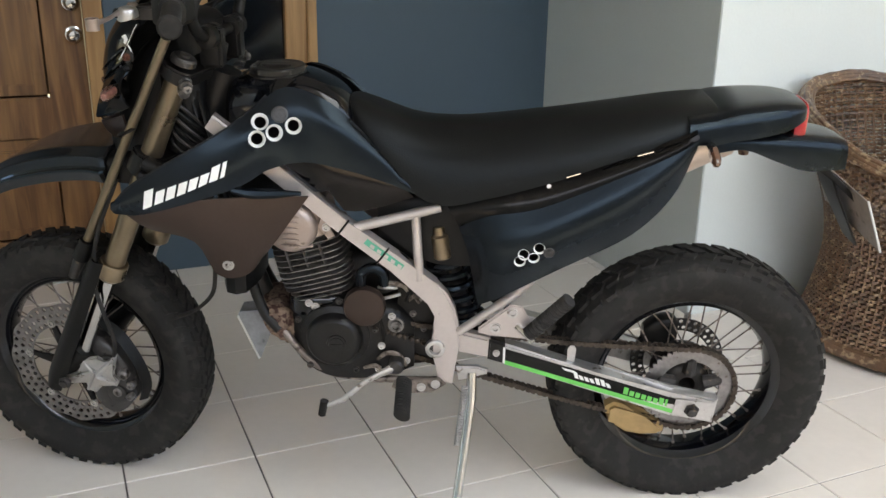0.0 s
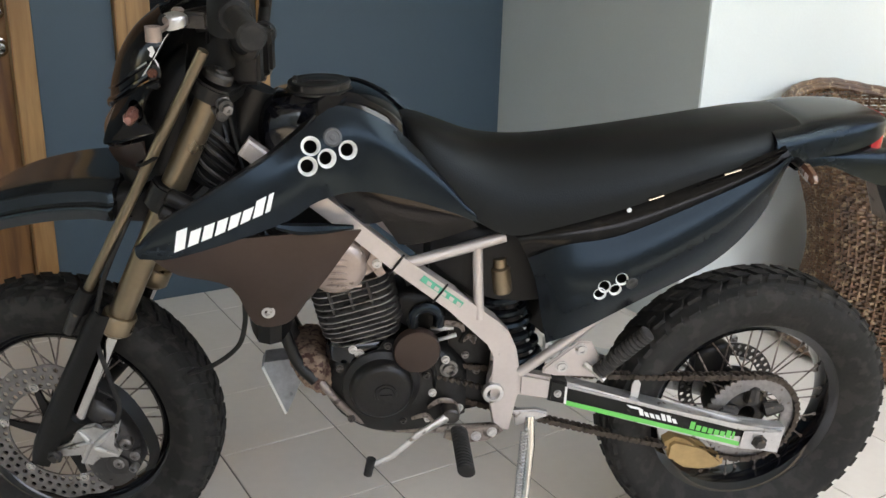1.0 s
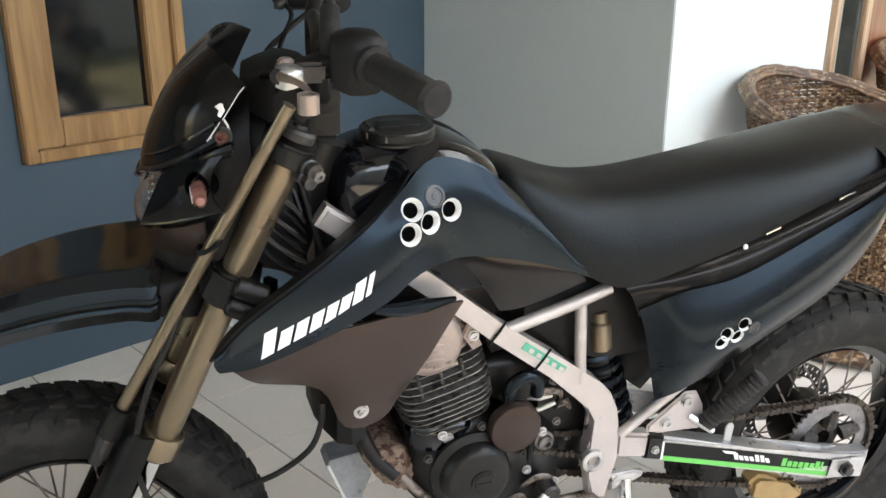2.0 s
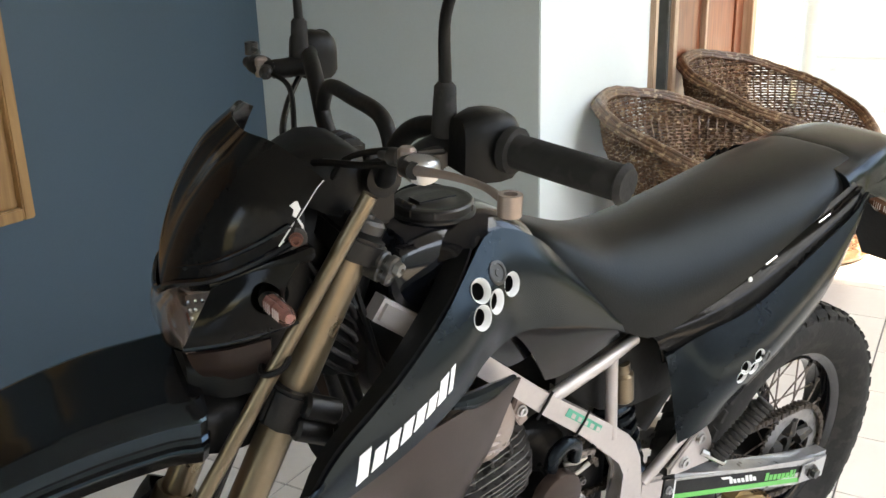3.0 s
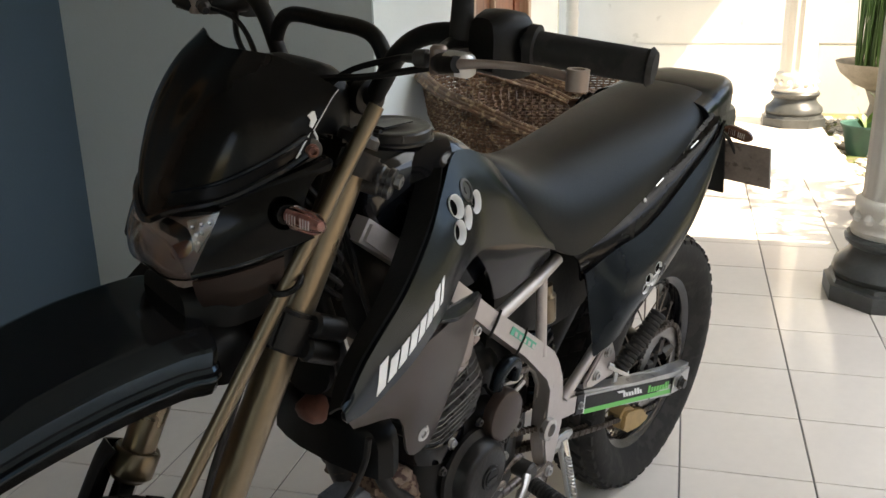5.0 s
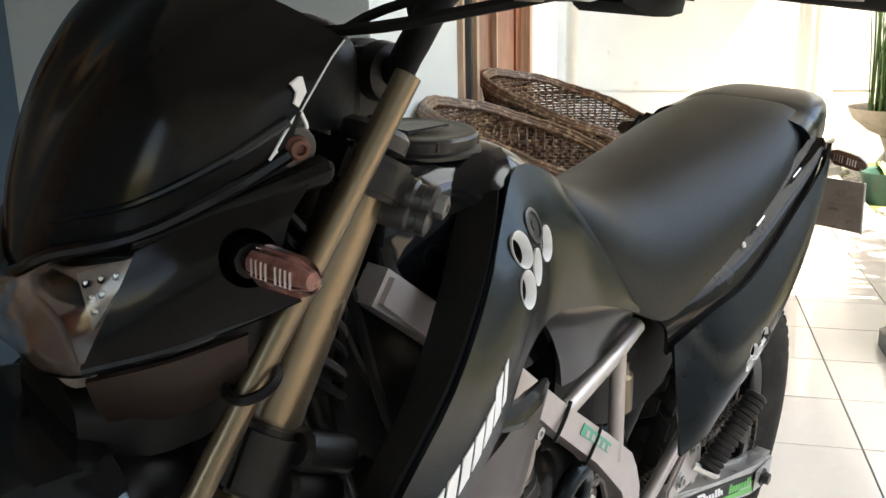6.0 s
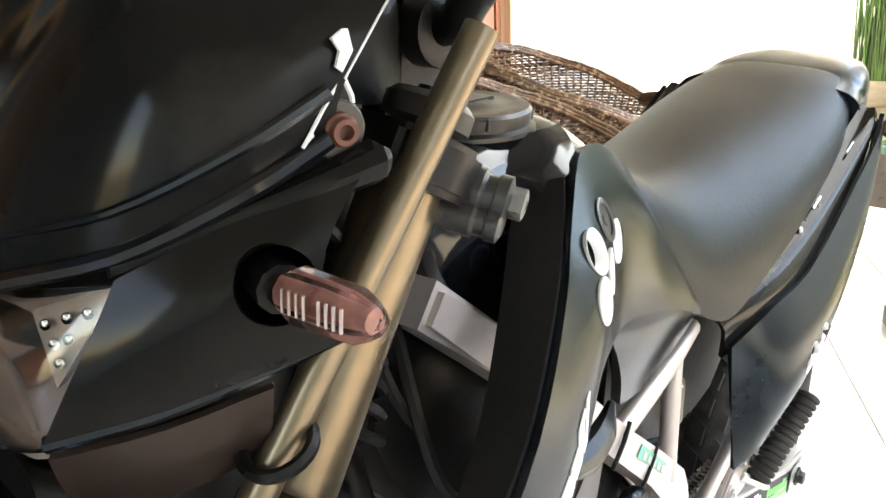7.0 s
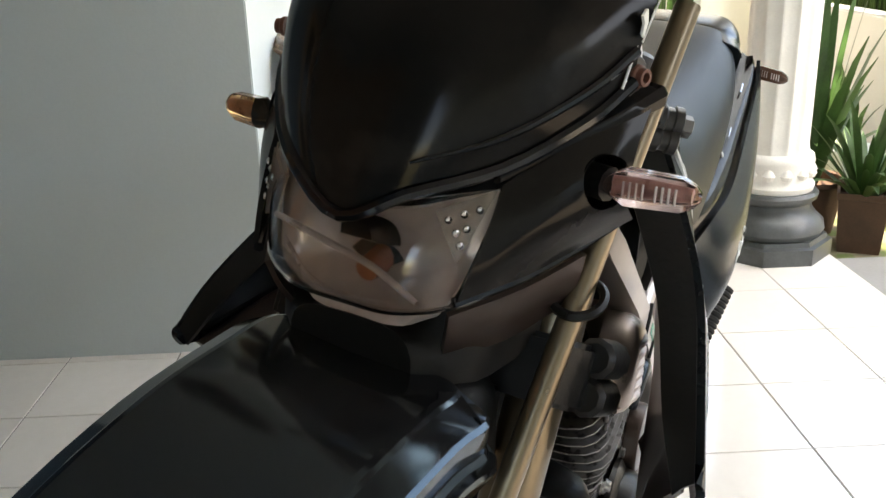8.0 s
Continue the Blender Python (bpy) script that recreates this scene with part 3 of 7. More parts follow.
bowl = thing("reed_bowl", "tall green reeds in a stone bowl on a pedestal", "potted plant", m=pose(4.72, -1.03, -0.14))
part("pedestal", lathe([(0, 0.16), (0.05, 0.16), (0.08, 0.10), (0.22, 0.08), (0.32, 0.12), (0.33, 0.0005)], (0, 0, 0), (0, 0, 1), 24), "pot_stone", bowl)
part("bowl", lathe([(0.32, 0.11), (0.36, 0.20), (0.44, 0.30), (0.50, 0.33), (0.515, 0.335), (0.505, 0.31), (0.47, 0.28), (0.46, 0.0005)], (0, 0, 0), (0, 0, 1), 32), "pot_stone", bowl, "rough carved stone bowl")
rb = reeds(230, 0.22, 0.22, 1.05, 0.0045)
bmesh.ops.translate(rb, verts=rb.verts, vec=(0, 0, 0.46))
tagged(part("reeds", rb, "leaf", bowl), kind="stuff")
pot_plant("green_pot_plant", "small plant in a dark green plastic pot", pose(4.05, -0.83, -0.14), [(0, 0.11), (0.02, 0.115), (0.17, 0.15), (0.19, 0.165), (0.20, 0.165), (0.19, 0.145), (0.15, 0.14), (0.15, 0.0005)], "pot_green", (14, 0.15, 0.22, 0.02, (0.3, 0.7), "leaf_light"))
pot_plant("clay_pot_plant", "broad-leaved plant in a terracotta pot", pose(2.78, -0.86, -0.14), [(0, 0.10), (0.02, 0.105), (0.19, 0.13), (0.20, 0.145), (0.23, 0.148), (0.225, 0.128), (0.18, 0.12), (0.18, 0.0005)], "terracotta", (13, 0.18, 0.36, 0.055, (0.35, 0.8), "leaf_light"))
pot_plant("palm_plant", "dark arching leaves in a square brown clay pot", pose(1.33, -0.90, -0.14, 0, 0, 20), [(0, 0.105), (0.02, 0.11), (0.21, 0.125), (0.215, 0.135), (0.24, 0.135), (0.235, 0.12), (0.20, 0.115), (0.20, 0.0005)], "pot_brown", (44, 0.18, 0.62, 0.017, (0.25, 0.85), "leaf"), 4)
pot_plant("palm_plant", "tall dark strap-leaved plant in a round dark pot", pose(1.58, -0.80, -0.14), [(0, 0.10), (0.02, 0.105), (0.20, 0.13), (0.21, 0.14), (0.23, 0.14), (0.225, 0.125), (0.19, 0.12), (0.19, 0.0005)], "pot_brown", (34, 0.18, 0.95, 0.020, (0.55, 0.92), "leaf"))
# The white pot stands in for sunlit ground showing between the leaves.
pot_plant("bright_gap_plant", "slender plant, its white pot standing for bright sunlit ground", pose(2.05, -1.15, -0.14), [(0, 0.09), (0.02, 0.10), (0.2, 0.13), (0.22, 0.14), (0.24, 0.14), (0.23, 0.12), (0.2, 0.11), (0.2, 0.0005)], "white_paint", (18, 0.2, 0.5, 0.03, (0.4, 0.9), "leaf"))
for k, (x, y) in enumerate(((2.1, -2.1), (3.0, -2.3), (3.9, -2.2), (4.8, -2.5))):
    h_ = tagged(new("reed_hedge", finish("reed_hedge", reeds(700, 0.55, 0.3, 1.9, 0.007), "leaf" if k % 2 else "leaf_light")), "dense stand of tall green reeds in the garden", "hedge", "garden reeds", "stuff")
    h_.location = (x, y, -0.14)
structure("planter_wall", box(1.3, FAR_X, -1.72, -1.58, -0.14, 0.62, 0.01), "old_wall", "low pale garden wall in front of the reeds", "wall")
peb = bmesh.new()
for _ in range(420):
    x, y, r = random.uniform(2.6, 5.3), random.uniform(-1.15, -0.62), random.uniform(0.012, 0.04)
    secs = [[(x + r * k * math.cos(a) * 1.2, y + r * k * math.sin(a), -0.14 + r * h) for a in (math.pi / 3 * i for i in range(6))] for h, k in ((-0.2, 0.8), (0.35, 1.0), (0.8, 0.55))]
    rings(secs, bm=peb)
tagged(new("pebbles", finish("pebbles", peb, "gravel")), "pale pebbles along the veranda edge", "gravel", kind="stuff")

# added slender tree, unseen beside the drive, whose thin crown dapples the sunlight
tree = thing("dapple_tree", "slender unseen tree with sparse long leaves, added for dappled shadow", "tree", m=pose(1.15, -2.95, -0.14))
part("trunk", tube([(0, 0, 0), (0.02, 0.05, 0.8), (-0.03, 0.14, 1.7), (0.0, 0.28, 2.5), (0.0, 0.42, 3.1)], [0.07, 0.055, 0.045, 0.035, 0.022], 12, curve=4), "bark", tree, "thin grey-brown trunk")
BOUGHS = []
for a, l_, z in ((0.2, 0.75, 3.35), (1.3, 0.5, 3.45), (2.4, 0.6, 3.3), (3.3, 0.75, 3.45), (4.3, 0.4, 3.55), (5.4, 0.6, 3.5)):
    tip = Vector((l_ * math.cos(a), 0.55 + 0.55 * l_ * math.sin(a), z))
    BOUGHS.append(tip)
    part("limb", tube([(0, 0.30, 2.6), Vector((0, 0.36, 2.9)).lerp(tip, 0.4), tip], [0.022, 0.015, 0.006], 8, curve=4), "bark", tree)
crown = bmesh.new()
for _ in range(150):
    tip = random.choice(BOUGHS)
    c = Vector((0, 0.45, 3.1)).lerp(tip, random.uniform(0.35, 1.1)) + Vector((random.gauss(0, 0.07), random.gauss(0, 0.05), random.gauss(0, 0.06)))
    a, l_ = random.uniform(0, 6.283), random.uniform(0.12, 0.26)
    blade(crown, c, c + Vector((l_ * math.cos(a), l_ * math.sin(a), random.uniform(-0.08, 0.06))), random.uniform(0.014, 0.024), 0.03)
tagged(part("crown", crown, "leaf_light", tree, smooth=60), kind="stuff")

# ---- the motorcycle: x ahead from the rear axle, y to its left, z up ----
LEAN_ANGLE, STEER = 4.85, -9.5
BIKE = pose(-0.3385, 0.4456, 0.0, 0, 0, 155.97) @ pose(0, 0, 0, -LEAN_ANGLE) @ Matrix.Scale(0.994, 4)
bike = thing("motorcycle", "black trail motorcycle with silver frame leaning on its side stand", "motorcycle", m=BIKE)
HEAD = Matrix.Translation((0.975, 0, 0)) @ Matrix.Rotation(radians(STEER), 4, "Z") @ Matrix.Translation((-0.975, 0, 0))


def steered(bm):
    bmesh.ops.transform(bm, matrix=HEAD, verts=bm.verts)
    return bm


FAR_SIDE = Matrix.Translation((0.73, -0.1, 0.004)) @ Matrix.Rotation(radians(-5.1), 4, "Z") @ Matrix.Translation((-0.75, 0.1, 0))  # the far shroud is bent outwards


def same(bm):
    return bm


def pair(name, bm, mat, parent=None, label="", smooth=40, fix=same):
    """The part on the left side and its mirror image on the right."""
    other = mirrored(bm)
    if name in ("shroud", "shroud_return", "lower_shroud"):
        bmesh.ops.transform(other, matrix=FAR_SIDE, verts=other.verts)
    if name.startswith("mask_"):
        bmesh.ops.scale(other, vec=(1, 0.9, 1), verts=other.verts)
    return part(name, fix(bm), mat, parent or bike, label, smooth), part(name, fix(other), mat, parent or bike, label, smooth)


def bolt(name, at, axis, r, parent, mat="alloy", h=0.006, fix=same):
    return part(name, fix(lathe([(0, r * 1.25), (h * 0.3, r * 1.25), (h * 0.35, r), (h, r * 0.96), (h, r * 0.5), (h * 0.5, r * 0.45), (h * 0.5, 0.0004)], at, axis, 14)), mat, parent)


def superloft(rows, n=13, bm=None, close_low=True):
    """Stations (x, half width, low z, top z, roundness) skinned into a saddle-like body."""
    secs = []
    for x, w, zb, zt, k in rows:
        s = []
        for i in range(n):
            a = math.pi * i / (n - 1)
            c, sn = math.cos(a), math.sin(a)
            s.append((x, w * math.copysign(abs(c) ** k, c), zb + (zt - zb) * abs(sn) ** k))
        secs.append(s)
    return rings(secs, bm=bm)


def stations(rows, per=4):
    """More stations along smooth curves through the given ones."""
    cols = [np.array(c, float) for c in zip(*rows)]
    t = np.arange(len(rows))
    tt = np.linspace(0, len(rows) - 1, (len(rows) - 1) * per + 1)
    out = []
    for k in tt:
        i = min(int(k), len(rows) - 2)
        u = k - i
        r = []
        for c in cols:
            a, b = c[i], c[i + 1]
            p, q = c[max(i - 1, 0)], c[min(i + 2, len(rows) - 1)]
            r.append(float(0.5 * (2 * a + (b - p) * u + (2 * p - 5 * a + 4 * b - q) * u * u + (3 * a - p - 3 * b + q) * u**3)))
        out.append(tuple(r))
    return out


# wheels
def tread_blocks(cx, cz, r, half, n, rows):
    """Raised rubber blocks round a tyre; rows: (offset, half width, share of the pitch, shift, depth)."""
    bm = bmesh.new()
    for off, hw, share, shift, low in rows:
        for k in range(n):
            a0 = 2 * math.pi * (k + shift) / n
            a1 = a0 + 2 * math.pi / n * share
            skew = 0.25 * (a1 - a0) * (1 if off > 0 else -1)
            vs = []
            for rr, s in ((r - 0.010 - low, 1.05), (r - low, 1.0)):
                for y, a in ((off - hw * s, a0 + skew), (off + hw * s, a0 - skew), (off + hw * s, a1 - skew), (off - hw * s, a1 + skew)):
                    q = rr - 0.35 * max(0, abs(y) - half * 0.55)
                    vs.append(bm.verts.new((cx + q * math.cos(a), y, cz + q * math.sin(a))))
            bm.faces.new(vs[4:])
            for i in range(4):
                j = (i + 1) % 4
                bm.faces.new((vs[i], vs[j], vs[4 + j], vs[4 + i]))
    return bm


def wheel(name, cx, cz, r, half, rim_r, fix, rows, n):
    hub = [(-0.045, 0.018), (-0.045, 0.034), (-0.036, 0.048), (-0.030, 0.05), (-0.024, 0.030), (0.024, 0.030), (0.030, 0.05), (0.036, 0.048), (0.045, 0.034), (0.045, 0.018), (-0.045, 0.018)]
    w = part(name, fix(lathe(hub, (cx, 0, cz), (0, 1, 0), 28)), "dark_metal", bike)
    prof = [(-half * 0.62, rim_r - 0.006), (-half * 0.80, rim_r + 0.012), (-half * 0.95, rim_r + 0.03), (-half, r - 0.046), (-half * 0.96, r - 0.026), (-half * 0.74, r - 0.010), (-half * 0.35, r - 0.007), (0, r - 0.0065), (half * 0.35, r - 0.007), (half * 0.74, r - 0.010), (half * 0.96, r - 0.026), (half, r - 0.046), (half * 0.95, rim_r + 0.03), (half * 0.80, rim_r + 0.012), (half * 0.62, rim_r - 0.006), (-half * 0.62, rim_r - 0.006)]
    tyre = part("tyre", fix(lathe(prof, (cx, 0, cz), (0, 1, 0), 80)), "rubber", w, "dusty black knobbly tyre", smooth=50)
    part("tread", fix(tread_blocks(cx, cz, r, half, n, rows)), "rubber", w, smooth=25)
    rim = [(-half * 0.66, rim_r), (-half * 0.66, rim_r + 0.008), (-half * 0.56, rim_r + 0.008), (-half * 0.5, rim_r - 0.014), (-0.012, rim_r - 0.02), (0.012, rim_r - 0.02), (half * 0.5, rim_r - 0.014), (half * 0.56, rim_r + 0.008), (half * 0.66, rim_r + 0.008), (half * 0.66, rim_r), (half * 0.46, rim_r - 0.022), (0.012, rim_r - 0.028), (-0.012, rim_r - 0.028), (-half * 0.46, rim_r - 0.022), (-half * 0.66, rim_r)]
    part("rim", fix(lathe(rim, (cx, 0, cz), (0, 1, 0), 80)), "gloss_black", w, "gloss black spoked rim")
    for k in range(36):
        a = 2 * math.pi * k / 36
        side = 1 if k % 2 else -1
        b = a + (0.6 if (k // 2) % 2 else -0.6)
        p0 = Vector((cx + 0.047 * math.cos(b), side * 0.033, cz + 0.047 * math.sin(b)))
        p1 = Vector((cx + (rim_r - 0.020) * math.cos(a), side * 0.008, cz + (rim_r - 0.020) * math.sin(a)))
        bm = tube([p0, p1], 0.0018, 5)
        tube([p0.lerp(p1, 0.91), p1], 0.0034, 6, bm)
        part("spoke", fix(bm), "dirty_alloy", w)
    return w


REAR, FRONT = (-0.010, 0.295), (1.348, 0.287)
rear_wheel = wheel("rear_wheel", *REAR, 0.303, 0.066, 0.208, same, [(0.0, 0.011, 0.62, 0.0, 0.0), (0.026, 0.011, 0.66, 0.5, 0.001), (-0.026, 0.011, 0.66, 0.5, 0.001), (0.050, 0.010, 0.60, 0.15, 0.006), (-0.050, 0.010, 0.60, 0.15, 0.006)], 46)
front_wheel = wheel("front_wheel", *FRONT, 0.296, 0.056, 0.208, steered, [(0.0, 0.010, 0.62, 0.0, 0.0), (0.023, 0.009, 0.66, 0.5, 0.001), (-0.023, 0.009, 0.66, 0.5, 0.001), (0.043, 0.009, 0.60, 0.15, 0.005), (-0.043, 0.009, 0.60, 0.15, 0.005)], 50)


def drilled_disc(cx, cz, y0, y1, r0, r1, n, rings_n, hole, wave=0.0):
    """A brake disc with real holes: each cell is a square ring round an eight-sided hole."""
    bm = bmesh.new()

    def at(r, a, y):
        rr = r + (wave * math.cos(a * 12) if r > r1 - 0.002 else 0)
        return bm.verts.new((cx + rr * math.cos(a), y, cz + rr * math.sin(a)))

    for i in range(rings_n):
        ra, rb = r0 + (r1 - r0) * i / rings_n, r0 + (r1 - r0) * (i + 1) / rings_n
        for k in range(n):
            a0 = 2 * math.pi * (k + 0.5 * (i % 2)) / n
            a1, am, rm = a0 + 2 * math.pi / n, a0 + math.pi / n, (ra + rb) / 2
            rim = [(ra, a0), (ra, am), (ra, a1), (rm, a1), (rb, a1), (rb, am), (rb, a0), (rm, a0)]
            inner = [(rm + hole * math.sin(t), am + hole * math.cos(t) / rm) for t in (math.pi * (1.25 + 0.25 * j) for j in range(8))]
            layers = []
            for y in (y0, y1):
                layers.append(([at(r, a, y) for r, a in rim], [at(r, a, y) for r, a in inner]))
            for o, h in layers:
                for j in range(8):
                    bm.faces.new((o[j], o[(j + 1) % 8], h[(j + 1) % 8], h[j]))
            for j in range(8):
                jj = (j + 1) % 8
                bm.faces.new((layers[0][1][j], layers[0][1][jj], layers[1][1][jj], layers[1][1][j]))
            if i == rings_n - 1:
                for j in (4, 5):
                    bm.faces.new((layers[0][0][j], layers[0][0][j + 1], layers[1][0][j + 1], layers[1][0][j]))
            if i == 0:
                for j in (0, 1):
                    bm.faces.new((layers[0][0][j], layers[0][0][j + 1], layers[1][0][j + 1], layers[1][0][j]))
    bmesh.ops.remove_doubles(bm, verts=bm.verts, dist=1e-5)
    return bm


disc = part("brake_disc", steered(drilled_disc(*FRONT, 0.062, 0.066, 0.098, 0.148, 44, 3, 0.0052, 0.003)), "disc_steel", front_wheel, "drilled wavy steel brake disc", 30)
for k in range(6):
    a = math.pi * k / 3 + 0.2
    arm = [(FRONT[0] + r * math.cos(a + d), FRONT[1] + r * math.sin(a + d)) for r, d in ((0.038, -0.45), (0.075, -0.16), (0.108, -0.07), (0.112, 0.03), (0.078, 0.02), (0.04, 0.2))]
    carrier = part("carrier_arm", steered(plate(arm, 0.058, 0.064, 0.001)), "engine_black", disc)
    bolt("rivet", (FRONT[0] + 0.105 * math.cos(a - 0.03), 0.066, FRONT[1] + 0.105 * math.sin(a - 0.03)), (0, 1, 0), 0.0075, disc, "chrome", 0.003, steered)
part("brake_disc", drilled_disc(*REAR, -0.066, -0.062, 0.075, 0.105, 36, 2, 0.005), "dark_metal", rear_wheel, "small drilled rear brake disc", 30)
part("hub_drum", lathe([(-0.05, 0.03), (-0.05, 0.058), (-0.035, 0.066), (0.0, 0.060), (0.03, 0.052), (0.03, 0.03), (-0.05, 0.03)], (REAR[0], 0, REAR[1]), (0, 1, 0), 32), "engine_black", rear_wheel, "sooty black rear hub")
rear_caliper = part("rear_caliper", superloft(stations([(0.075, 0.016, 0.335, 0.385, 0.5), (0.055, 0.024, 0.325, 0.402, 0.45), (0.018, 0.024, 0.345, 0.412, 0.45), (0.0, 0.016, 0.36, 0.40, 0.5)], 2)), "engine_black", bike, "dark rear brake caliper")
rear_caliper.location.y = -0.062
for x_, z_, l_ in ((-0.052, 0.352, 0.024), (-0.072, 0.338, 0.018), (-0.040, 0.372, 0.016)):
    part("axle_fitting", plate([(x_ - l_ * 0.5, z_ - 0.014), (x_ + l_ * 0.6, z_ - 0.010), (x_ + l_ * 0.4, z_ + 0.012), (x_ - l_ * 0.3, z_ + 0.015)], -0.062, -0.046, 0.003), "alloy", rear_caliper, "bright alloy fitting")

# rear sprocket and chain
sp = bmesh.new()
teeth = [(REAR[0] + r * math.cos(a), REAR[1] + r * math.sin(a)) for k in range(46) for r, a in ((0.094, 2 * math.pi * k / 46), (0.100, 2 * math.pi * (k + 0.3) / 46), (0.100, 2 * math.pi * (k + 0.6) / 46), (0.094, 2 * math.pi * (k + 0.9) / 46))]
n = len(teeth)
lo = [sp.verts.new((x, 0.056, z)) for x, z in teeth]
hi = [sp.verts.new((x, 0.061, z)) for x, z in teeth]
li = [sp.verts.new((REAR[0] + 0.066 * math.cos(2 * math.pi * k / n), 0.056, REAR[1] + 0.066 * math.sin(2 * math.pi * k / n))) for k in range(n)]
hi2 = [sp.verts.new((REAR[0] + 0.066 * math.cos(2 * math.pi * k / n), 0.061, REAR[1] + 0.066 * math.sin(2 * math.pi * k / n))) for k in range(n)]
for k in range(n):
    j = (k + 1) % n
    sp.faces.new((lo[k], lo[j], hi[j], hi[k]))
    sp.faces.new((hi[k], hi[j], hi2[j], hi2[k]))
    sp.faces.new((lo[k], li[k], li[j], lo[j]))
    sp.faces.new((li[k], hi2[k], hi2[j], li[j]))
sprocket = part("sprocket", sp, "disc_steel", rear_wheel, "worn steel rear sprocket", 30)
for k in range(5):
    a = 2 * math.pi * k / 5 + 0.3
    part("spider_arm", tube([(REAR[0] + 0.035 * math.cos(a), 0.052, REAR[1] + 0.035 * math.sin(a)), (REAR[0] + 0.07 * math.cos(a), 0.057, REAR[1] + 0.07 * math.sin(a))], [0.016, 0.012], 8), "dark_metal", sprocket)
    bolt("sprocket_bolt", (REAR[0] + 0.066 * math.cos(a), 0.061, REAR[1] + 0.066 * math.sin(a)), (0, 1, 0), 0.006, sprocket, "dark_metal")

CHAIN_Y = 0.059
fx, fz, fr = 0.619, 0.412, 0.034
loop = []
ang = math.atan2(fz - REAR[1], fx - REAR[0])
off = math.asin((0.099 - fr) / math.hypot(fx, fz - REAR[1]))
a_up, a_lo = ang + math.pi / 2 - off, ang - math.pi / 2 + off
top_r = (REAR[0] + 0.099 * math.cos(a_up), REAR[1] + 0.099 * math.sin(a_up))
top_f = (fx + fr * math.cos(a_up), fz + fr * math.sin(a_up))
low_r = (REAR[0] + 0.099 * math.cos(a_lo), REAR[1] + 0.099 * math.sin(a_lo))
low_f = (fx + fr * math.cos(a_lo), fz + fr * math.sin(a_lo))
for k in range(41):
    t = k / 40
    loop.append((top_r[0] + (top_f[0] - top_r[0]) * t, top_r[1] + (top_f[1] - top_r[1]) * t - 0.012 * math.sin(math.pi * t)))
for k in range(1, 8):
    a = a_up + (a_lo - a_up) * k / 8
    loop.append((fx + fr * math.cos(a), fz + fr * math.sin(a)))
for k in range(41):
    t = k / 40
    loop.append((low_f[0] + (low_r[0] - low_f[0]) * t, low_f[1] + (low_r[1] - low_f[1]) * t - 0.008 * math.sin(math.pi * t)))
for k in range(1, 20):
    a = a_lo - (2 * math.pi - (a_up - a_lo)) * k / 20
    loop.append((REAR[0] + 0.099 * math.cos(a), REAR[1] + 0.099 * math.sin(a)))
pts = np.array(loop + loop[:1])
dist = np.r_[0, np.cumsum(np.hypot(*np.diff(pts, axis=0).T))]
links = 2 * int(dist[-1] / 0.0254)
at = np.linspace(0, dist[-1], links + 1)
cx_, cz_ = np.interp(at, dist, pts[:, 0]), np.interp(at, dist, pts[:, 1])
chain = bmesh.new()
for k in range(links):
    p, q = Vector((cx_[k], 0, cz_[k])), Vector((cx_[k + 1], 0, cz_[k + 1]))
    d = (q - p).normalized()
    w = Vector((-d.z, 0, d.x))
    gap = 0.0052 if k % 2 else 0.0078
    for s in (-1, 1):
        ring = [p - d * 0.005 + w * 0.002, p - d * 0.003 + w * 0.0058, p + d * 0.003 + w * 0.0058, p.lerp(q, 0.5) + w * 0.004, q - d * 0.003 + w * 0.0058, q + d * 0.003 + w * 0.0058, q + d * 0.005 + w * 0.002]
        ring += [v - 2 * w * (v - p).dot(w) for v in ring[::-1]]
        a = [chain.verts.new((v.x, CHAIN_Y + s * gap, v.z)) for v in ring]
        b = [chain.verts.new((v.x, CHAIN_Y + s * (gap + 0.0018), v.z)) for v in ring]
        chain.faces.new(a[::-1]), chain.faces.new(b)
        for i in range(len(a)):
            j = (i + 1) % len(a)
            chain.faces.new((a[i], a[j], b[j], b[i]))
    tube([(p.x, CHAIN_Y - 0.009, p.z), (p.x, CHAIN_Y + 0.0105, p.z)], 0.0036, 6, chain)
tagged(part("chain", chain, "chain_steel", bike, "greasy brown drive chain", 30), kind="stuff")
part("front_sprocket", lathe([(-0.004, 0.012), (-0.004, 0.031), (0.004, 0.031), (0.004, 0.022), (0.012, 0.02), (0.012, 0.012), (-0.004, 0.012)], (fx, CHAIN_Y, fz), (0, 1, 0), 15), "dark_metal", bike)

# frame
SPAR = [(0.968, 0.890), (0.872, 0.818), (0.71, 0.684), (0.609, 0.611), (0.540, 0.558), (0.516, 0.532), (0.500, 0.498), (0.490, 0.45), (0.492, 0.40), (0.503, 0.320), (0.533, 0.326), (0.540, 0.37), (0.549, 0.40), (0.548, 0.43), (0.538, 0.46), (0.537, 0.485), (0.552, 0.514), (0.632, 0.584), (0.733, 0.664), (0.791, 0.714), (0.908, 0.806), (0.986, 0.864)]
SPAR_Y = [-0.024, -0.014, 0, 0, 0, 0, 0, 0, 0, 0, 0, 0, 0, 0, 0, 0, 0, 0, 0, -0.004, -0.016, -0.024]
spar = pair("frame_spar", plate(SPAR, 0.076, 0.107, 0.005, ys=SPAR_Y), "frame_silver", label="silver painted perimeter frame spar")[0]
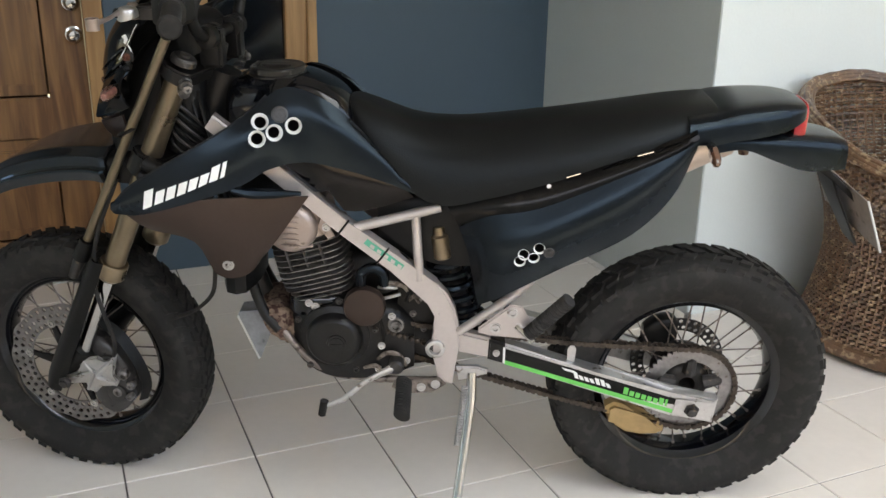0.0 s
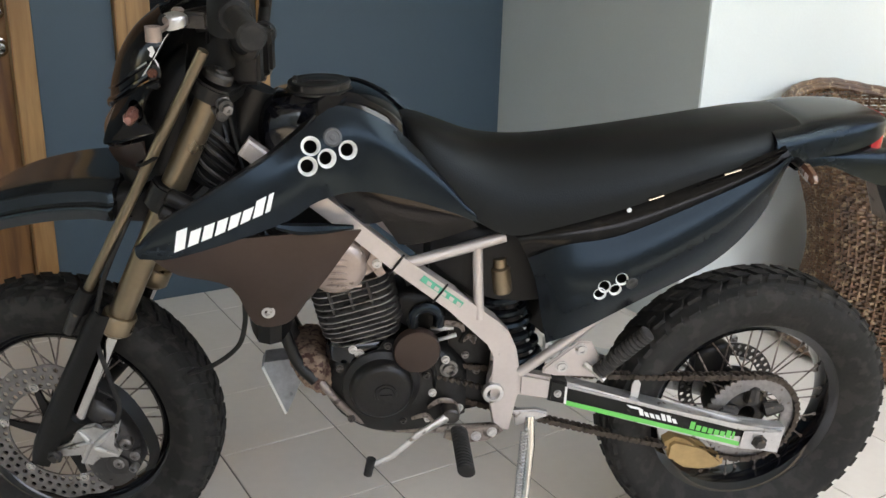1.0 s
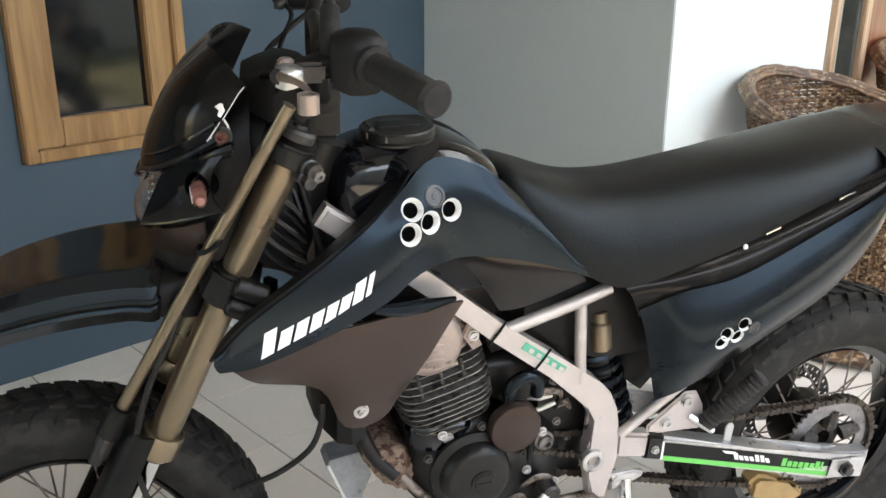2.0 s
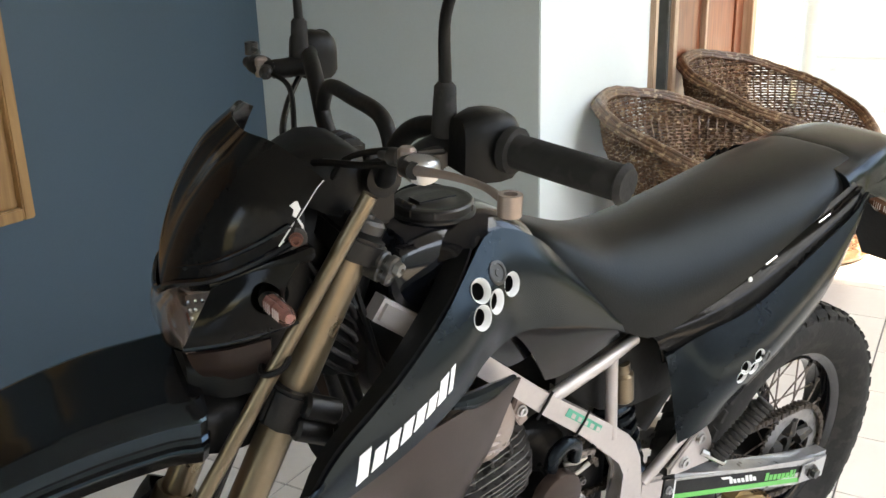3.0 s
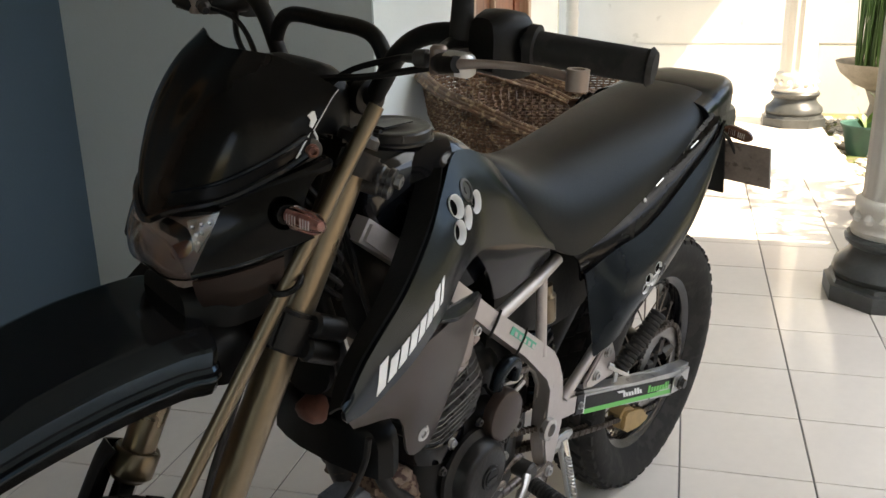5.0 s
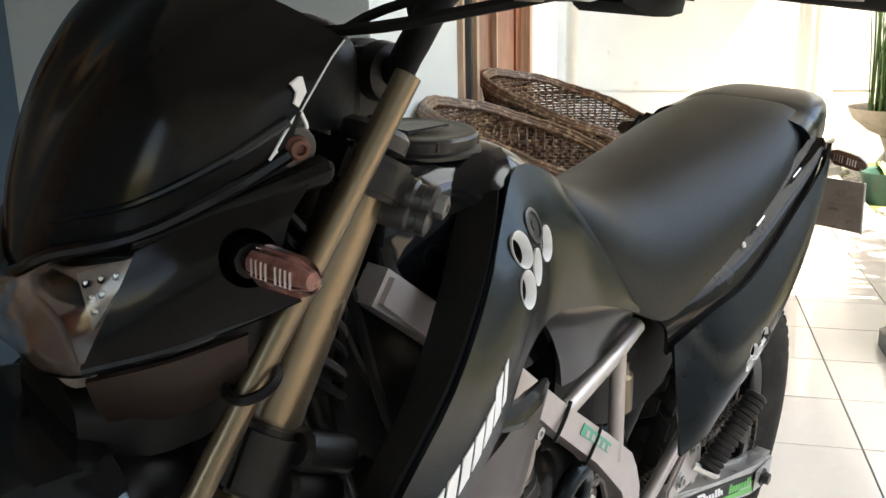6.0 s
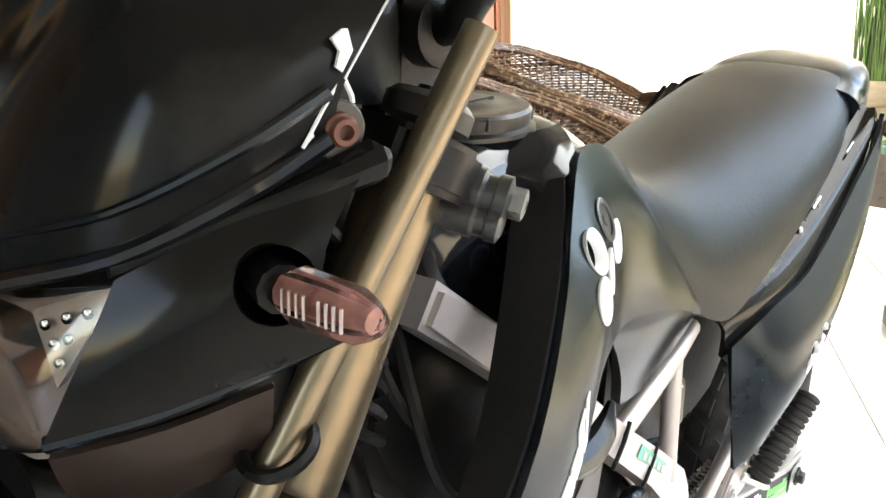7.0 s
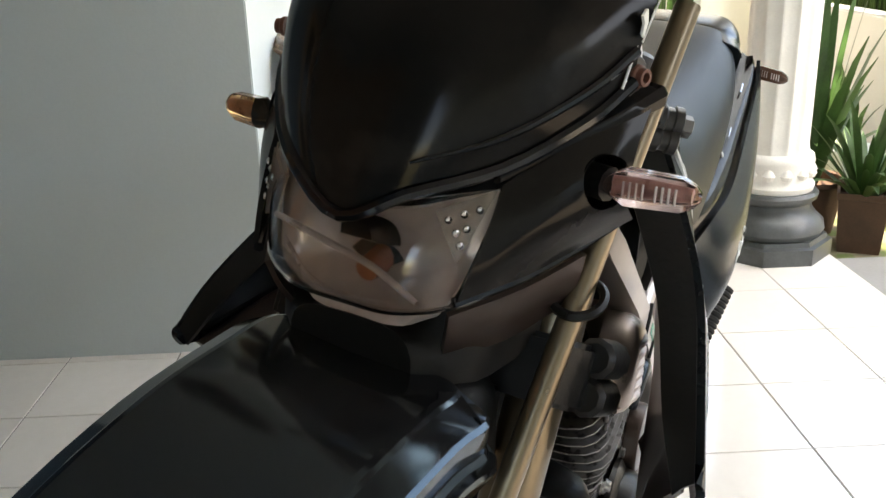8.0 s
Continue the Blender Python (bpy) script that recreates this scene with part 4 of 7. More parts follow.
pair("pivot_ring", lathe([(0.0, 0.012), (0.0, 0.021), (0.010, 0.020), (0.012, 0.017), (0.012, 0.012), (0.0, 0.012)], (0.54, 0.104, 0.409), (0, 1, 0), 28), "alloy")
pair("pivot_nut", lathe([(0, 0.0115), (0.006, 0.0115), (0.006, 0.0005)], (0.54, 0.100, 0.409), (0, 1, 0), 6), "dark_metal")
stay = bmesh.new()
tube([(0.716, 0.095, 0.668), (0.60, 0.095, 0.699), (0.533, 0.09, 0.717)], 0.0105, 10, stay)
tube([(0.582, 0.094, 0.698), (0.573, 0.10, 0.562)], 0.0095, 10, stay)
pair("frame_stay", stay, "frame_silver")
pair("subframe_tube", tube([(0.492, 0.105, 0.447), (0.391, 0.115, 0.533), (0.356, 0.118, 0.568), (0.336, 0.117, 0.60), (0.30, 0.11, 0.66)], 0.0095, 12), "frame_silver")
part("steering_head", tube([(0.955, 0, 0.96), (1.015, 0, 0.80)], 0.034, 20), "engine_black", bike)
pair("down_tube", tube([(1.0, 0.02, 0.80), (0.945, 0.04, 0.60), (0.905, 0.06, 0.47), (0.868, 0.074, 0.426)], 0.0115, 12, curve=4), "engine_black")
pair("cradle_tube", tube([(0.862, 0.070, 0.428), (0.838, 0.083, 0.400), (0.805, 0.090, 0.366), (0.757, 0.090, 0.333), (0.655, 0.088, 0.320), (0.515, 0.085, 0.318)], 0.0078, 12, curve=4), "dirty_alloy")
part("frame_sticker", plate([(0.684, 0.643), (0.676, 0.653), (0.603, 0.597), (0.610, 0.588)], 0.1075, 0.1082), "teal_vinyl", bike, "teal sticker with pale worn bars")
for k in range(5):
    u = 0.672 - 0.0135 * k
    part("sticker_bar", plate([(u, u * 0.765 + 0.122), (u - 0.003, u * 0.765 + 0.1285), (u - 0.0105, u * 0.765 + 0.1228), (u - 0.0075, u * 0.765 + 0.1163)], 0.1083, 0.1087), "frame_silver", bike)
for x, z in ((0.7235, 0.676), (0.6455, 0.6185)):
    part("cable_tie", tube([(x - 0.012, 0.1075, z + 0.016), (x - 0.002, 0.1085, z + 0.002), (x + 0.014, 0.1075, z - 0.020)], 0.0022, 6), "black_plastic", bike)

# swingarm with stickers
ARM = [(0.398, 0.416), (0.20, 0.357), (0.031, 0.309), (-0.060, 0.303), (-0.054, 0.243), (0.038, 0.262), (0.20, 0.310), (0.398, 0.366)]
ARM_Y = [-0.022, -0.012, -0.002, 0, 0, -0.002, -0.012, -0.022]
arm = pair("swingarm", plate(ARM, 0.082, 0.118, 0.006, ys=ARM_Y), "alloy", label="brushed alloy swingarm")[0]


def on_arm(s, h, lift=0.0008):
    """A place on the outer face of the left arm: s from its front end, h from its lower edge, both 0 to 1."""
    x = 0.398 + (0.0 - 0.398) * s
    lo_z, hi_z = 0.366 - 0.112 * s, 0.416 - 0.112 * s
    return x, 0.118 - 0.022 + 0.020 * s + lift, lo_z + (hi_z - lo_z) * h


def arm_quad(name, s0, s1, h0, h1, mat, lift, skew=0.0, label=""):
    bm = bmesh.new()
    c = [on_arm(s0, h0, lift), on_arm(s1, h0, lift), on_arm(s1 + skew, h1, lift), on_arm(s0 + skew, h1, lift)]
    b = [(x, y - 0.0006, z) for x, y, z in c]
    rings([b, c], bm=bm)
    return part(name, bm, mat, arm, label)


arm_quad("sticker", 0.01, 0.93, 0.16, 0.80, "black_plastic", 0.0012, label="black sticker with a green stripe")
arm_quad("stripe", 0.01, 0.93, 0.06, 0.26, "green_vinyl", 0.0018, label="bright green stripe")
arm_quad("sticker_edge", 0.0, 0.012, 0.1, 0.86, "white_vinyl", 0.002)
for k in range(8):
    arm_quad("logo_bar", 0.645 + 0.032 * k, 0.645 + 0.032 * k + (0.024 if k < 7 else 0.012), 0.32, 0.66 if k in (0, 6, 7) else 0.56, "green_vinyl", 0.002, 0.004)
for k in range(7):
    arm_quad("logo_bar", 0.385 + 0.029 * k, 0.385 + 0.029 * k + 0.021, 0.40, 0.68 if k in (0, 4, 5) else 0.58, "white_vinyl", 0.002, -0.012)
arm_quad("logo_bar", 0.33, 0.40, 0.62, 0.72, "white_vinyl", 0.0022, -0.02)
part("axle_plate", plate([(0.03, 0.304), (-0.052, 0.298), (-0.048, 0.250), (0.036, 0.266)], 0.1175, 0.1195, 0.001), "alloy", arm)
part("axle_nut", lathe([(0, 0.016), (0.004, 0.016), (0.004, 0.011), (0.013, 0.0105), (0.013, 0.0005)], (-0.005, 0.1195, 0.278), (0, 1, 0), 6), "dark_metal", arm)
part("arm_root", plate([(0.49, 0.444), (0.425, 0.428), (0.427, 0.382), (0.49, 0.394)], 0.070, 0.100, 0.006), "frame_silver", bike)
part("arm_cover", plate([(0.428, 0.426), (0.394, 0.417), (0.394, 0.368), (0.43, 0.378)], 0.066, 0.0985, 0.004), "engine_black", bike)
bolt("cover_bolt", (0.412, 0.0985, 0.395), (0, 1, 0), 0.006, bike)
part("chain_tab", plate([(0.262, 0.375), (0.262, 0.403), (0.257, 0.41), (0.249, 0.41), (0.244, 0.402), (0.246, 0.37)], 0.085, 0.088, 0.001), "alloy", bike)
guide = plate([(0.168, 0.250), (0.150, 0.262), (0.128, 0.256), (0.105, 0.240), (0.085, 0.222), (0.050, 0.214), (0.036, 0.204), (0.036, 0.190), (0.050, 0.182), (0.085, 0.180), (0.119, 0.186), (0.142, 0.202), (0.152, 0.222), (0.166, 0.234)], 0.036, 0.078, 0.009)
part("chain_guide", guide, "yellow_rubber", bike, "worn yellow rubber chain guide", 60)

# engine
ax = Vector((0.255, 0, 0.967))
fw = Vector((0.967, 0, -0.255))
base = Vector((0.773, 0.01, 0.507))


def fin(s, hf, hy, t, r=0.02):
    c = base + ax * s
    loop_ = []
    for i in range(20):
        a = 2 * math.pi * i / 20
        u, v = math.cos(a), math.sin(a)
        loop_.append((math.copysign(abs(u) ** 0.45, u) * hf, math.copysign(abs(v) ** 0.45, v) * hy))
    return rings([[c + fw * p + Vector((0, q, 0)) for p, q in loop_], [c + ax * t + fw * p + Vector((0, q, 0)) for p, q in loop_]])


engine = part("engine", fin(-0.01, 0.044, 0.066, 0.19), "engine_black", bike, "sooty black single-cylinder engine", 50)
for k in range(11):
    part("fin", fin(0.006 + 0.0118 * k, 0.077 - (0.008 if k < 2 else 0), 0.095 - 0.003 * abs(k - 5), 0.0019), "fin_metal", engine)
for dx in (-0.03, 0.005, 0.04):
    for k in range(6, 10):
        c = base + ax * (0.008 + 0.0118 * k) + fw * dx
        part("fin_web", tube([(c.x, 0.092, c.z), (c.x + ax.x * 0.01, 0.092, c.z + ax.z * 0.01)], 0.003, 6), "dark_metal", engine)
hc = base + ax * 0.175 + fw * 0.010
part("cylinder_head", fin(0.138, 0.058, 0.085, 0.055), "bronze", engine, "dull bronze cylinder head", 50)
cover = part("cam_cover", lathe([(0.0, 0.052), (0.022, 0.052), (0.032, 0.047), (0.038, 0.038), (0.040, 0.0005)], (hc.x, 0.078, hc.z - 0.004), (0, 1, 0), 36), "bronze", engine, "rounded bronze cam cover")
for k in range(6):
    z = hc.z - 0.040 + 0.012 * k
    part("cover_rib", tube([(hc.x - 0.042, 0.103, z), (hc.x, 0.118, z + 0.006), (hc.x + 0.042, 0.103, z + 0.004)], 0.0038, 6, curve=4), "bronze", cover)
part("crankcase", superloft(stations([(0.585, 0.075, 0.345, 0.46, 0.45), (0.63, 0.092, 0.335, 0.495, 0.4), (0.70, 0.1, 0.328, 0.51, 0.4), (0.77, 0.1, 0.335, 0.515, 0.4), (0.82, 0.085, 0.36, 0.49, 0.45), (0.85, 0.06, 0.39, 0.45, 0.5)], 3)), "engine_black", engine, smooth=50)
gen = part("generator_cover", lathe([(0, 0.072), (0.006, 0.071), (0.010, 0.063), (0.012, 0.059), (0.026, 0.056), (0.033, 0.050), (0.035, 0.044), (0.035, 0.0005)], (0.748, 0.095, 0.428), (0, 1, 0), 44), "engine_black", engine, "round black generator cover")
part("cover_cap", lathe([(0, 0.021), (0.004, 0.020), (0.004, 0.016), (0.006, 0.015), (0.006, 0.0005)], (0.742, 0.129, 0.427), (0, 1, 0), 24), "engine_black", gen)
part("cap_slot", box(0.730, 0.754, 0.134, 0.1365, 0.425, 0.429, 0.0006), "engine_black", gen)
part("round_cover", lathe([(0, 0.043), (0.014, 0.043), (0.018, 0.041), (0.019, 0.038), (0.019, 0.0005)], (0.685, 0.098, 0.503), (0, 1, 0), 36), "grey_plastic", engine, "flat round grey-brown cover")
for a in (0.5, 1.7, 2.9, 4.2, 5.4):
    bolt("case_bolt", (0.748 + 0.086 * math.cos(a), 0.098, 0.424 + 0.086 * math.sin(a)), (0, 1, 0), 0.006, engine, "dark_metal")
for x, z in ((0.80, 0.502), (0.63, 0.475), (0.60, 0.37), (0.66, 0.35), (0.652, 0.405)):
    bolt("case_bolt", (x, 0.095, z), (0, 1, 0), 0.0065, engine, "alloy")
part("carburettor", superloft(stations([(0.615, 0.05, 0.52, 0.575, 0.5), (0.65, 0.062, 0.51, 0.60, 0.5), (0.69, 0.055, 0.52, 0.60, 0.5), (0.725, 0.045, 0.54, 0.59, 0.5)], 3)), "engine_black", engine)
part("hose", tube([(0.645, 0.095, 0.548), (0.648, 0.10, 0.575), (0.668, 0.102, 0.588), (0.69, 0.10, 0.575), (0.692, 0.095, 0.548)], 0.011, 10, curve=5), "satin_black", engine, "thick black rubber hose")
part("choke_lever", tube([(0.658, 0.088, 0.538), (0.64, 0.096, 0.542), (0.618, 0.095, 0.54)], [0.003, 0.006, 0.003], 8, curve=4), "alloy", engine)
part("clutch_arm", tube([(0.652, 0.09, 0.512), (0.634, 0.096, 0.52), (0.612, 0.096, 0.527)], 0.004, 8), "alloy", engine)
part("sprocket_case", plate([(0.66, 0.47), (0.60, 0.475), (0.575, 0.44), (0.585, 0.375), (0.65, 0.36)], 0.02, 0.048, 0.006), "engine_black", engine)
part("intake_boot", tube([(0.70, 0.0, 0.60), (0.64, 0, 0.62), (0.58, 0, 0.63)], 0.032, 14, curve=4), "rubber", engine)
part("exhaust_pipe", tube([(0.845, -0.01, 0.645), (0.90, -0.01, 0.63), (0.935, -0.015, 0.57), (0.915, -0.02, 0.47), (0.872, -0.03, 0.40), (0.80, -0.085, 0.375), (0.62, -0.11, 0.40), (0.45, -0.12, 0.52), (0.28, -0.125, 0.62)], 0.020, 14, curve=5), "dark_metal", bike, "sooty dark exhaust header")
# Dark bodies added behind the engine to fill gaps that should look dark.
part("case_rear", superloft(stations([(0.62, 0.060, 0.345, 0.53, 0.4), (0.575, 0.062, 0.345, 0.56, 0.4), (0.53, 0.055, 0.36, 0.58, 0.4), (0.515, 0.03, 0.40, 0.55, 0.5)], 3)), "engine_black", engine)
part("engine_gap_filler", superloft(stations([(0.66, 0.05, 0.56, 0.70, 0.4), (0.58, 0.055, 0.53, 0.70, 0.4), (0.535, 0.03, 0.56, 0.68, 0.5)], 3)), "black_plastic", engine)
sprocket_nut = part("sprocket_nut", lathe([(0, 0.017), (0.004, 0.017), (0.005, 0.013), (0.012, 0.012), (0.013, 0.007), (0.008, 0.006), (0.008, 0.0005)], (0.622, 0.088, 0.452), (0, 1, 0), 24), "fin_metal", engine, "greasy steel sprocket nut")
for k in range(9):
    x_ = 0.640 - 0.0125 * k
    part("chain_link", superloft(stations([(x_ + 0.0055, 0.004, 0.4335 - 0.004 * k, 0.4385 - 0.004 * k, 0.6), (x_, 0.007, 0.431 - 0.004 * k, 0.441 - 0.004 * k, 0.6), (x_ - 0.0055, 0.004, 0.4335 - 0.004 * k, 0.4385 - 0.004 * k, 0.6)], 1), 9), "chain_steel", engine).location.y += 0.088
for pts in ([(0.652, 0.09, 0.545), (0.630, 0.098, 0.552), (0.606, 0.096, 0.546), (0.598, 0.09, 0.530)], [(0.600, 0.075, 0.50), (0.585, 0.082, 0.515), (0.575, 0.08, 0.498)], [(0.66, 0.10, 0.375), (0.64, 0.108, 0.395), (0.615, 0.105, 0.388), (0.60, 0.10, 0.36)], [(0.69, 0.098, 0.352), (0.665, 0.105, 0.362), (0.65, 0.10, 0.345)]):
    part("bracket", tube(pts, [0.004] + [0.006] * (len(pts) - 2) + [0.003], 8, curve=4, squash=0.6), "dirty_alloy", engine)
part("case_top", superloft(stations([(0.735, 0.075, 0.48, 0.512, 0.5), (0.76, 0.088, 0.475, 0.520, 0.45), (0.82, 0.088, 0.47, 0.522, 0.45), (0.848, 0.06, 0.47, 0.51, 0.5)], 2)), "gloss_black", engine, "glossy black upper crankcase")
part("head_bracket", plate([(0.775, 0.672), (0.762, 0.705), (0.748, 0.700), (0.752, 0.668), (0.742, 0.652), (0.756, 0.645)], 0.088, 0.096, 0.002), "bronze", engine, "worn bronze head bracket")
bolt("case_bolt", (0.758, 0.097, 0.672), (0, 1, 0), 0.007, engine, "alloy")
bolt("case_bolt", (0.788, 0.088, 0.49), (0, 1, 0), 0.0075, engine, "alloy")
for x_, z_ in ((0.60, 0.545), (0.575, 0.50), (0.588, 0.465), (0.61, 0.435), (0.565, 0.43)):
    bolt("case_bolt", (x_, 0.062, z_), (0, 1, 0), 0.006, engine, "fin_metal")
part("hose", tube([(0.64, 0.07, 0.62), (0.60, 0.085, 0.60), (0.585, 0.08, 0.55), (0.60, 0.075, 0.50)], 0.005, 8, curve=5), "black_plastic", engine)
part("hose", tube([(0.70, 0.08, 0.55), (0.655, 0.10, 0.47), (0.648, 0.09, 0.41)], 0.004, 8, curve=5), "black_plastic", engine)
guard_bm = superloft(stations([(0.912, 0.05, 0.448, 0.470, 0.5), (0.892, 0.070, 0.422, 0.478, 0.45), (0.860, 0.078, 0.400, 0.474, 0.4), (0.835, 0.07, 0.392, 0.45, 0.5)], 4), 21)
for v in guard_bm.verts:
    v.co += Vector((random.uniform(-1, 1), random.uniform(-1, 1), random.uniform(-1, 1))) * 0.0035
part("rust_guard", guard_bm, "rust", bike, "rust-stained pale engine guard")
muffler = part("muffler", tube([(0.28, -0.125, 0.62), (0.22, -0.13, 0.66), (0.10, -0.13, 0.73), (-0.045, -0.125, 0.803)], [0.026, 0.046, 0.048, 0.044], 20), "muffler_beige", bike, "beige-silver muffler on the far side")
part("end_cap", lathe([(0, 0.046), (0.02, 0.046), (0.03, 0.038), (0.03, 0.018), (0.06, 0.018), (0.06, 0.0005)], (-0.045, -0.125, 0.803), (-0.86, 0, 0.45), 20), "muffler_beige", muffler)
part("tail_pipe", tube([(-0.055, -0.11, 0.835), (-0.085, -0.105, 0.85), (-0.10, -0.105, 0.82), (-0.105, -0.105, 0.775)], [0.018, 0.022, 0.02, 0.010], 12, curve=4), "rust", muffler, "bent brown tail pipe")
part("mud_flap", plate([(0.968, 0.43), (0.962, 0.443), (0.905, 0.45), (0.895, 0.40), (0.922, 0.332), (0.928, 0.328)], -0.018, 0.030, 0.001), "flap_film", bike, "thin scuffed grey mud flap")
part("flap_edge", tube([(0.966, 0.032, 0.435), (0.926, 0.032, 0.330)], 0.0025, 6), "pvc", bike)
part("canister", superloft(stations([(0.985, 0.03, 0.53, 0.60, 0.5), (0.965, 0.10, 0.525, 0.60, 0.4), (0.925, 0.10, 0.525, 0.60, 0.4), (0.905, 0.03, 0.53, 0.60, 0.5)], 2)), "black_plastic", bike)
part("hose", tube([(0.986, 0.10, 0.60), (0.988, 0.095, 0.56), (1.003, 0.08, 0.508), (1.047, 0.06, 0.461), (1.10, 0.04, 0.43)], 0.0045, 8, curve=5), "rubber", bike, "thin hanging black hose")

# shift lever, foot pegs, side stand
part("shift_lever", tube([(0.622, 0.125, 0.372), (0.655, 0.14, 0.362), (0.682, 0.145, 0.348), (0.73, 0.15, 0.306), (0.762, 0.152, 0.292)], [0.011, 0.007, 0.0065, 0.0065, 0.006], 10, squash=0.7), "alloy", bike, "silver shift lever")
part("lever_rubber", tube([(0.768, 0.150, 0.302), (0.775, 0.152, 0.268)], [0.009, 0.008], 10), "rubber", bike)
part("shift_boss", lathe([(0, 0.016), (0.03, 0.016), (0.034, 0.012), (0.034, 0.0005)], (0.62, 0.10, 0.373), (0, 1, 0), 16), "dark_metal", bike)
peg_plate = part("peg_bracket", plate([(0.625, 0.33), (0.53, 0.34), (0.515, 0.325), (0.545, 0.305), (0.60, 0.30), (0.63, 0.315)], 0.108, 0.115, 0.002), "dirty_alloy", bike)
for x, z in ((0.568, 0.318), (0.538, 0.326)):
    bolt("peg_bolt", (x, 0.115, z), (0, 1, 0), 0.008, peg_plate)


def peg(at, tip, r, flat=1.0):
    at, tip = Vector(at), Vector(tip)
    n_ = 14
    prs, rad = [], []
    for k in range(n_):
        for d, q in ((0.0, 0.84), (0.2, 1.0), (0.7, 1.0), (0.9, 0.84)):
            prs.append(at.lerp(tip, (k + d) / n_))
            rad.append(r * q)
    return tube(prs + [tip], rad + [r * 0.7], 14, squash=flat)


part("rider_peg", peg((0.603, 0.125, 0.338), (0.603, 0.225, 0.318), 0.019, 0.75), "rubber", bike, "ribbed black rubber foot peg")
part("rider_peg", peg((0.603, -0.125, 0.338), (0.603, -0.225, 0.35), 0.019, 0.75), "rubber", bike)
hanger = part("peg_hanger", plate([(0.452, 0.468), (0.388, 0.522), (0.366, 0.520), (0.350, 0.492), (0.342, 0.452), (0.352, 0.444), (0.43, 0.452), (0.452, 0.456)], 0.118, 0.126, 0.003), "frame_silver", bike, "silver passenger peg plate")
for x, z in ((0.418, 0.470), (0.384, 0.505)):
    bolt("peg_bolt", (x, 0.126, z), (0, 1, 0), 0.0095, hanger)
part("passenger_peg", peg((0.352, 0.14, 0.464), (0.277, 0.168, 0.560), 0.0155), "peg_rubber", bike, "folded ribbed black passenger peg")
part("peg_pin", tube([(0.375, 0.125, 0.475), (0.340, 0.148, 0.452)], 0.007, 8), "chrome", bike)
part("passenger_peg", peg((0.352, -0.14, 0.464), (0.277, -0.168, 0.540), 0.019), "rubber", bike)
stand = part("side_stand", tube([(0.462, 0.095, 0.345), (0.462, 0.112, 0.29), (0.474, 0.15, 0.19), (0.494, 0.215, 0.045), (0.497, 0.225, 0.024)], [0.011, 0.011, 0.0105, 0.010, 0.010], 12), "chrome", bike, "chromed side stand folded out")
part("stand_foot", box(0.47, 0.53, 0.20, 0.26, 0.0175, 0.0255, 0.003), "dark_metal", stand)
part("stand_bracket", plate([(0.495, 0.36), (0.45, 0.36), (0.428, 0.352), (0.43, 0.343), (0.46, 0.335), (0.49, 0.325)], 0.085, 0.10, 0.003), "alloy", stand)
coil = [(0.476 + 0.014 * t + 0.006 * math.cos(t * 2 * math.pi * 20), 0.118 + 0.045 * t + 0.006 * math.sin(t * 2 * math.pi * 20), 0.325 - 0.12 * t) for t in (k / 200 for k in range(201))]
part("stand_spring", tube(coil, 0.0016, 5), "alloy", stand)

# shock absorber and the dark core
shock = part("shock_absorber", tube([(0.527, 0.03, 0.63), (0.463, 0.03, 0.40)], 0.019, 16), "dark_metal", bike, "black coil-over rear shock absorber")
coil = []
for k in range(181):
    t = k / 180
    a = t * 2 * math.pi * 6.5
    c = Vector((0.522, 0.035, 0.585)).lerp(Vector((0.468, 0.035, 0.42)), t)
    coil.append(c + 0.036 * math.cos(a) * Vector((0.95, 0, -0.31)) + Vector((0, 0.036 * math.sin(a), 0)))
part("spring", tube(coil, 0.0085, 8), "satin_black", shock, "thick black spring")
part("reservoir", lathe([(0, 0.014), (0.004, 0.018), (0.05, 0.018), (0.054, 0.013), (0.07, 0.012), (0.07, 0.0005)], (0.527, 0.075, 0.60), (0.15, 0, 1), 18), "gold_tube", shock, "dull gold gas reservoir")
part("air_box", superloft(stations([(0.66, 0.06, 0.66, 0.76, 0.4), (0.58, 0.075, 0.60, 0.74, 0.4), (0.50, 0.08, 0.585, 0.74, 0.4), (0.42, 0.085, 0.60, 0.76, 0.4), (0.36, 0.08, 0.64, 0.78, 0.4)], 2)), "black_plastic", bike)
part("inner_fender", tube([(0.44, 0, 0.50), (0.36, 0, 0.60), (0.24, 0, 0.70), (0.14, 0, 0.765), (0.06, 0, 0.815)], [0.05, 0.055, 0.06, 0.05, 0.035], 12, squash=1.0), "black_plastic", bike)

# Black filler mass, added to darken the gap between fork and shroud.
part("tank_gap_filler", superloft(stations([(0.965, 0.03, 0.76, 0.85, 0.5), (0.94, 0.05, 0.70, 0.855, 0.45), (0.88, 0.06, 0.67, 0.84, 0.45), (0.82, 0.055, 0.68, 0.79, 0.5)], 2), 13), "black_plastic", bike, "dark filler added under the tank to close a see-through gap")
part("horn", lathe([(-0.03, 0.010), (-0.022, 0.017), (-0.006, 0.022), (0.0, 0.020), (0.006, 0.012), (0.008, 0.0005)], (1.035, 0.042, 0.632), (0.7, 0.1, -0.6), 24), "rust_red", bike, "rusty orange-brown round horn")
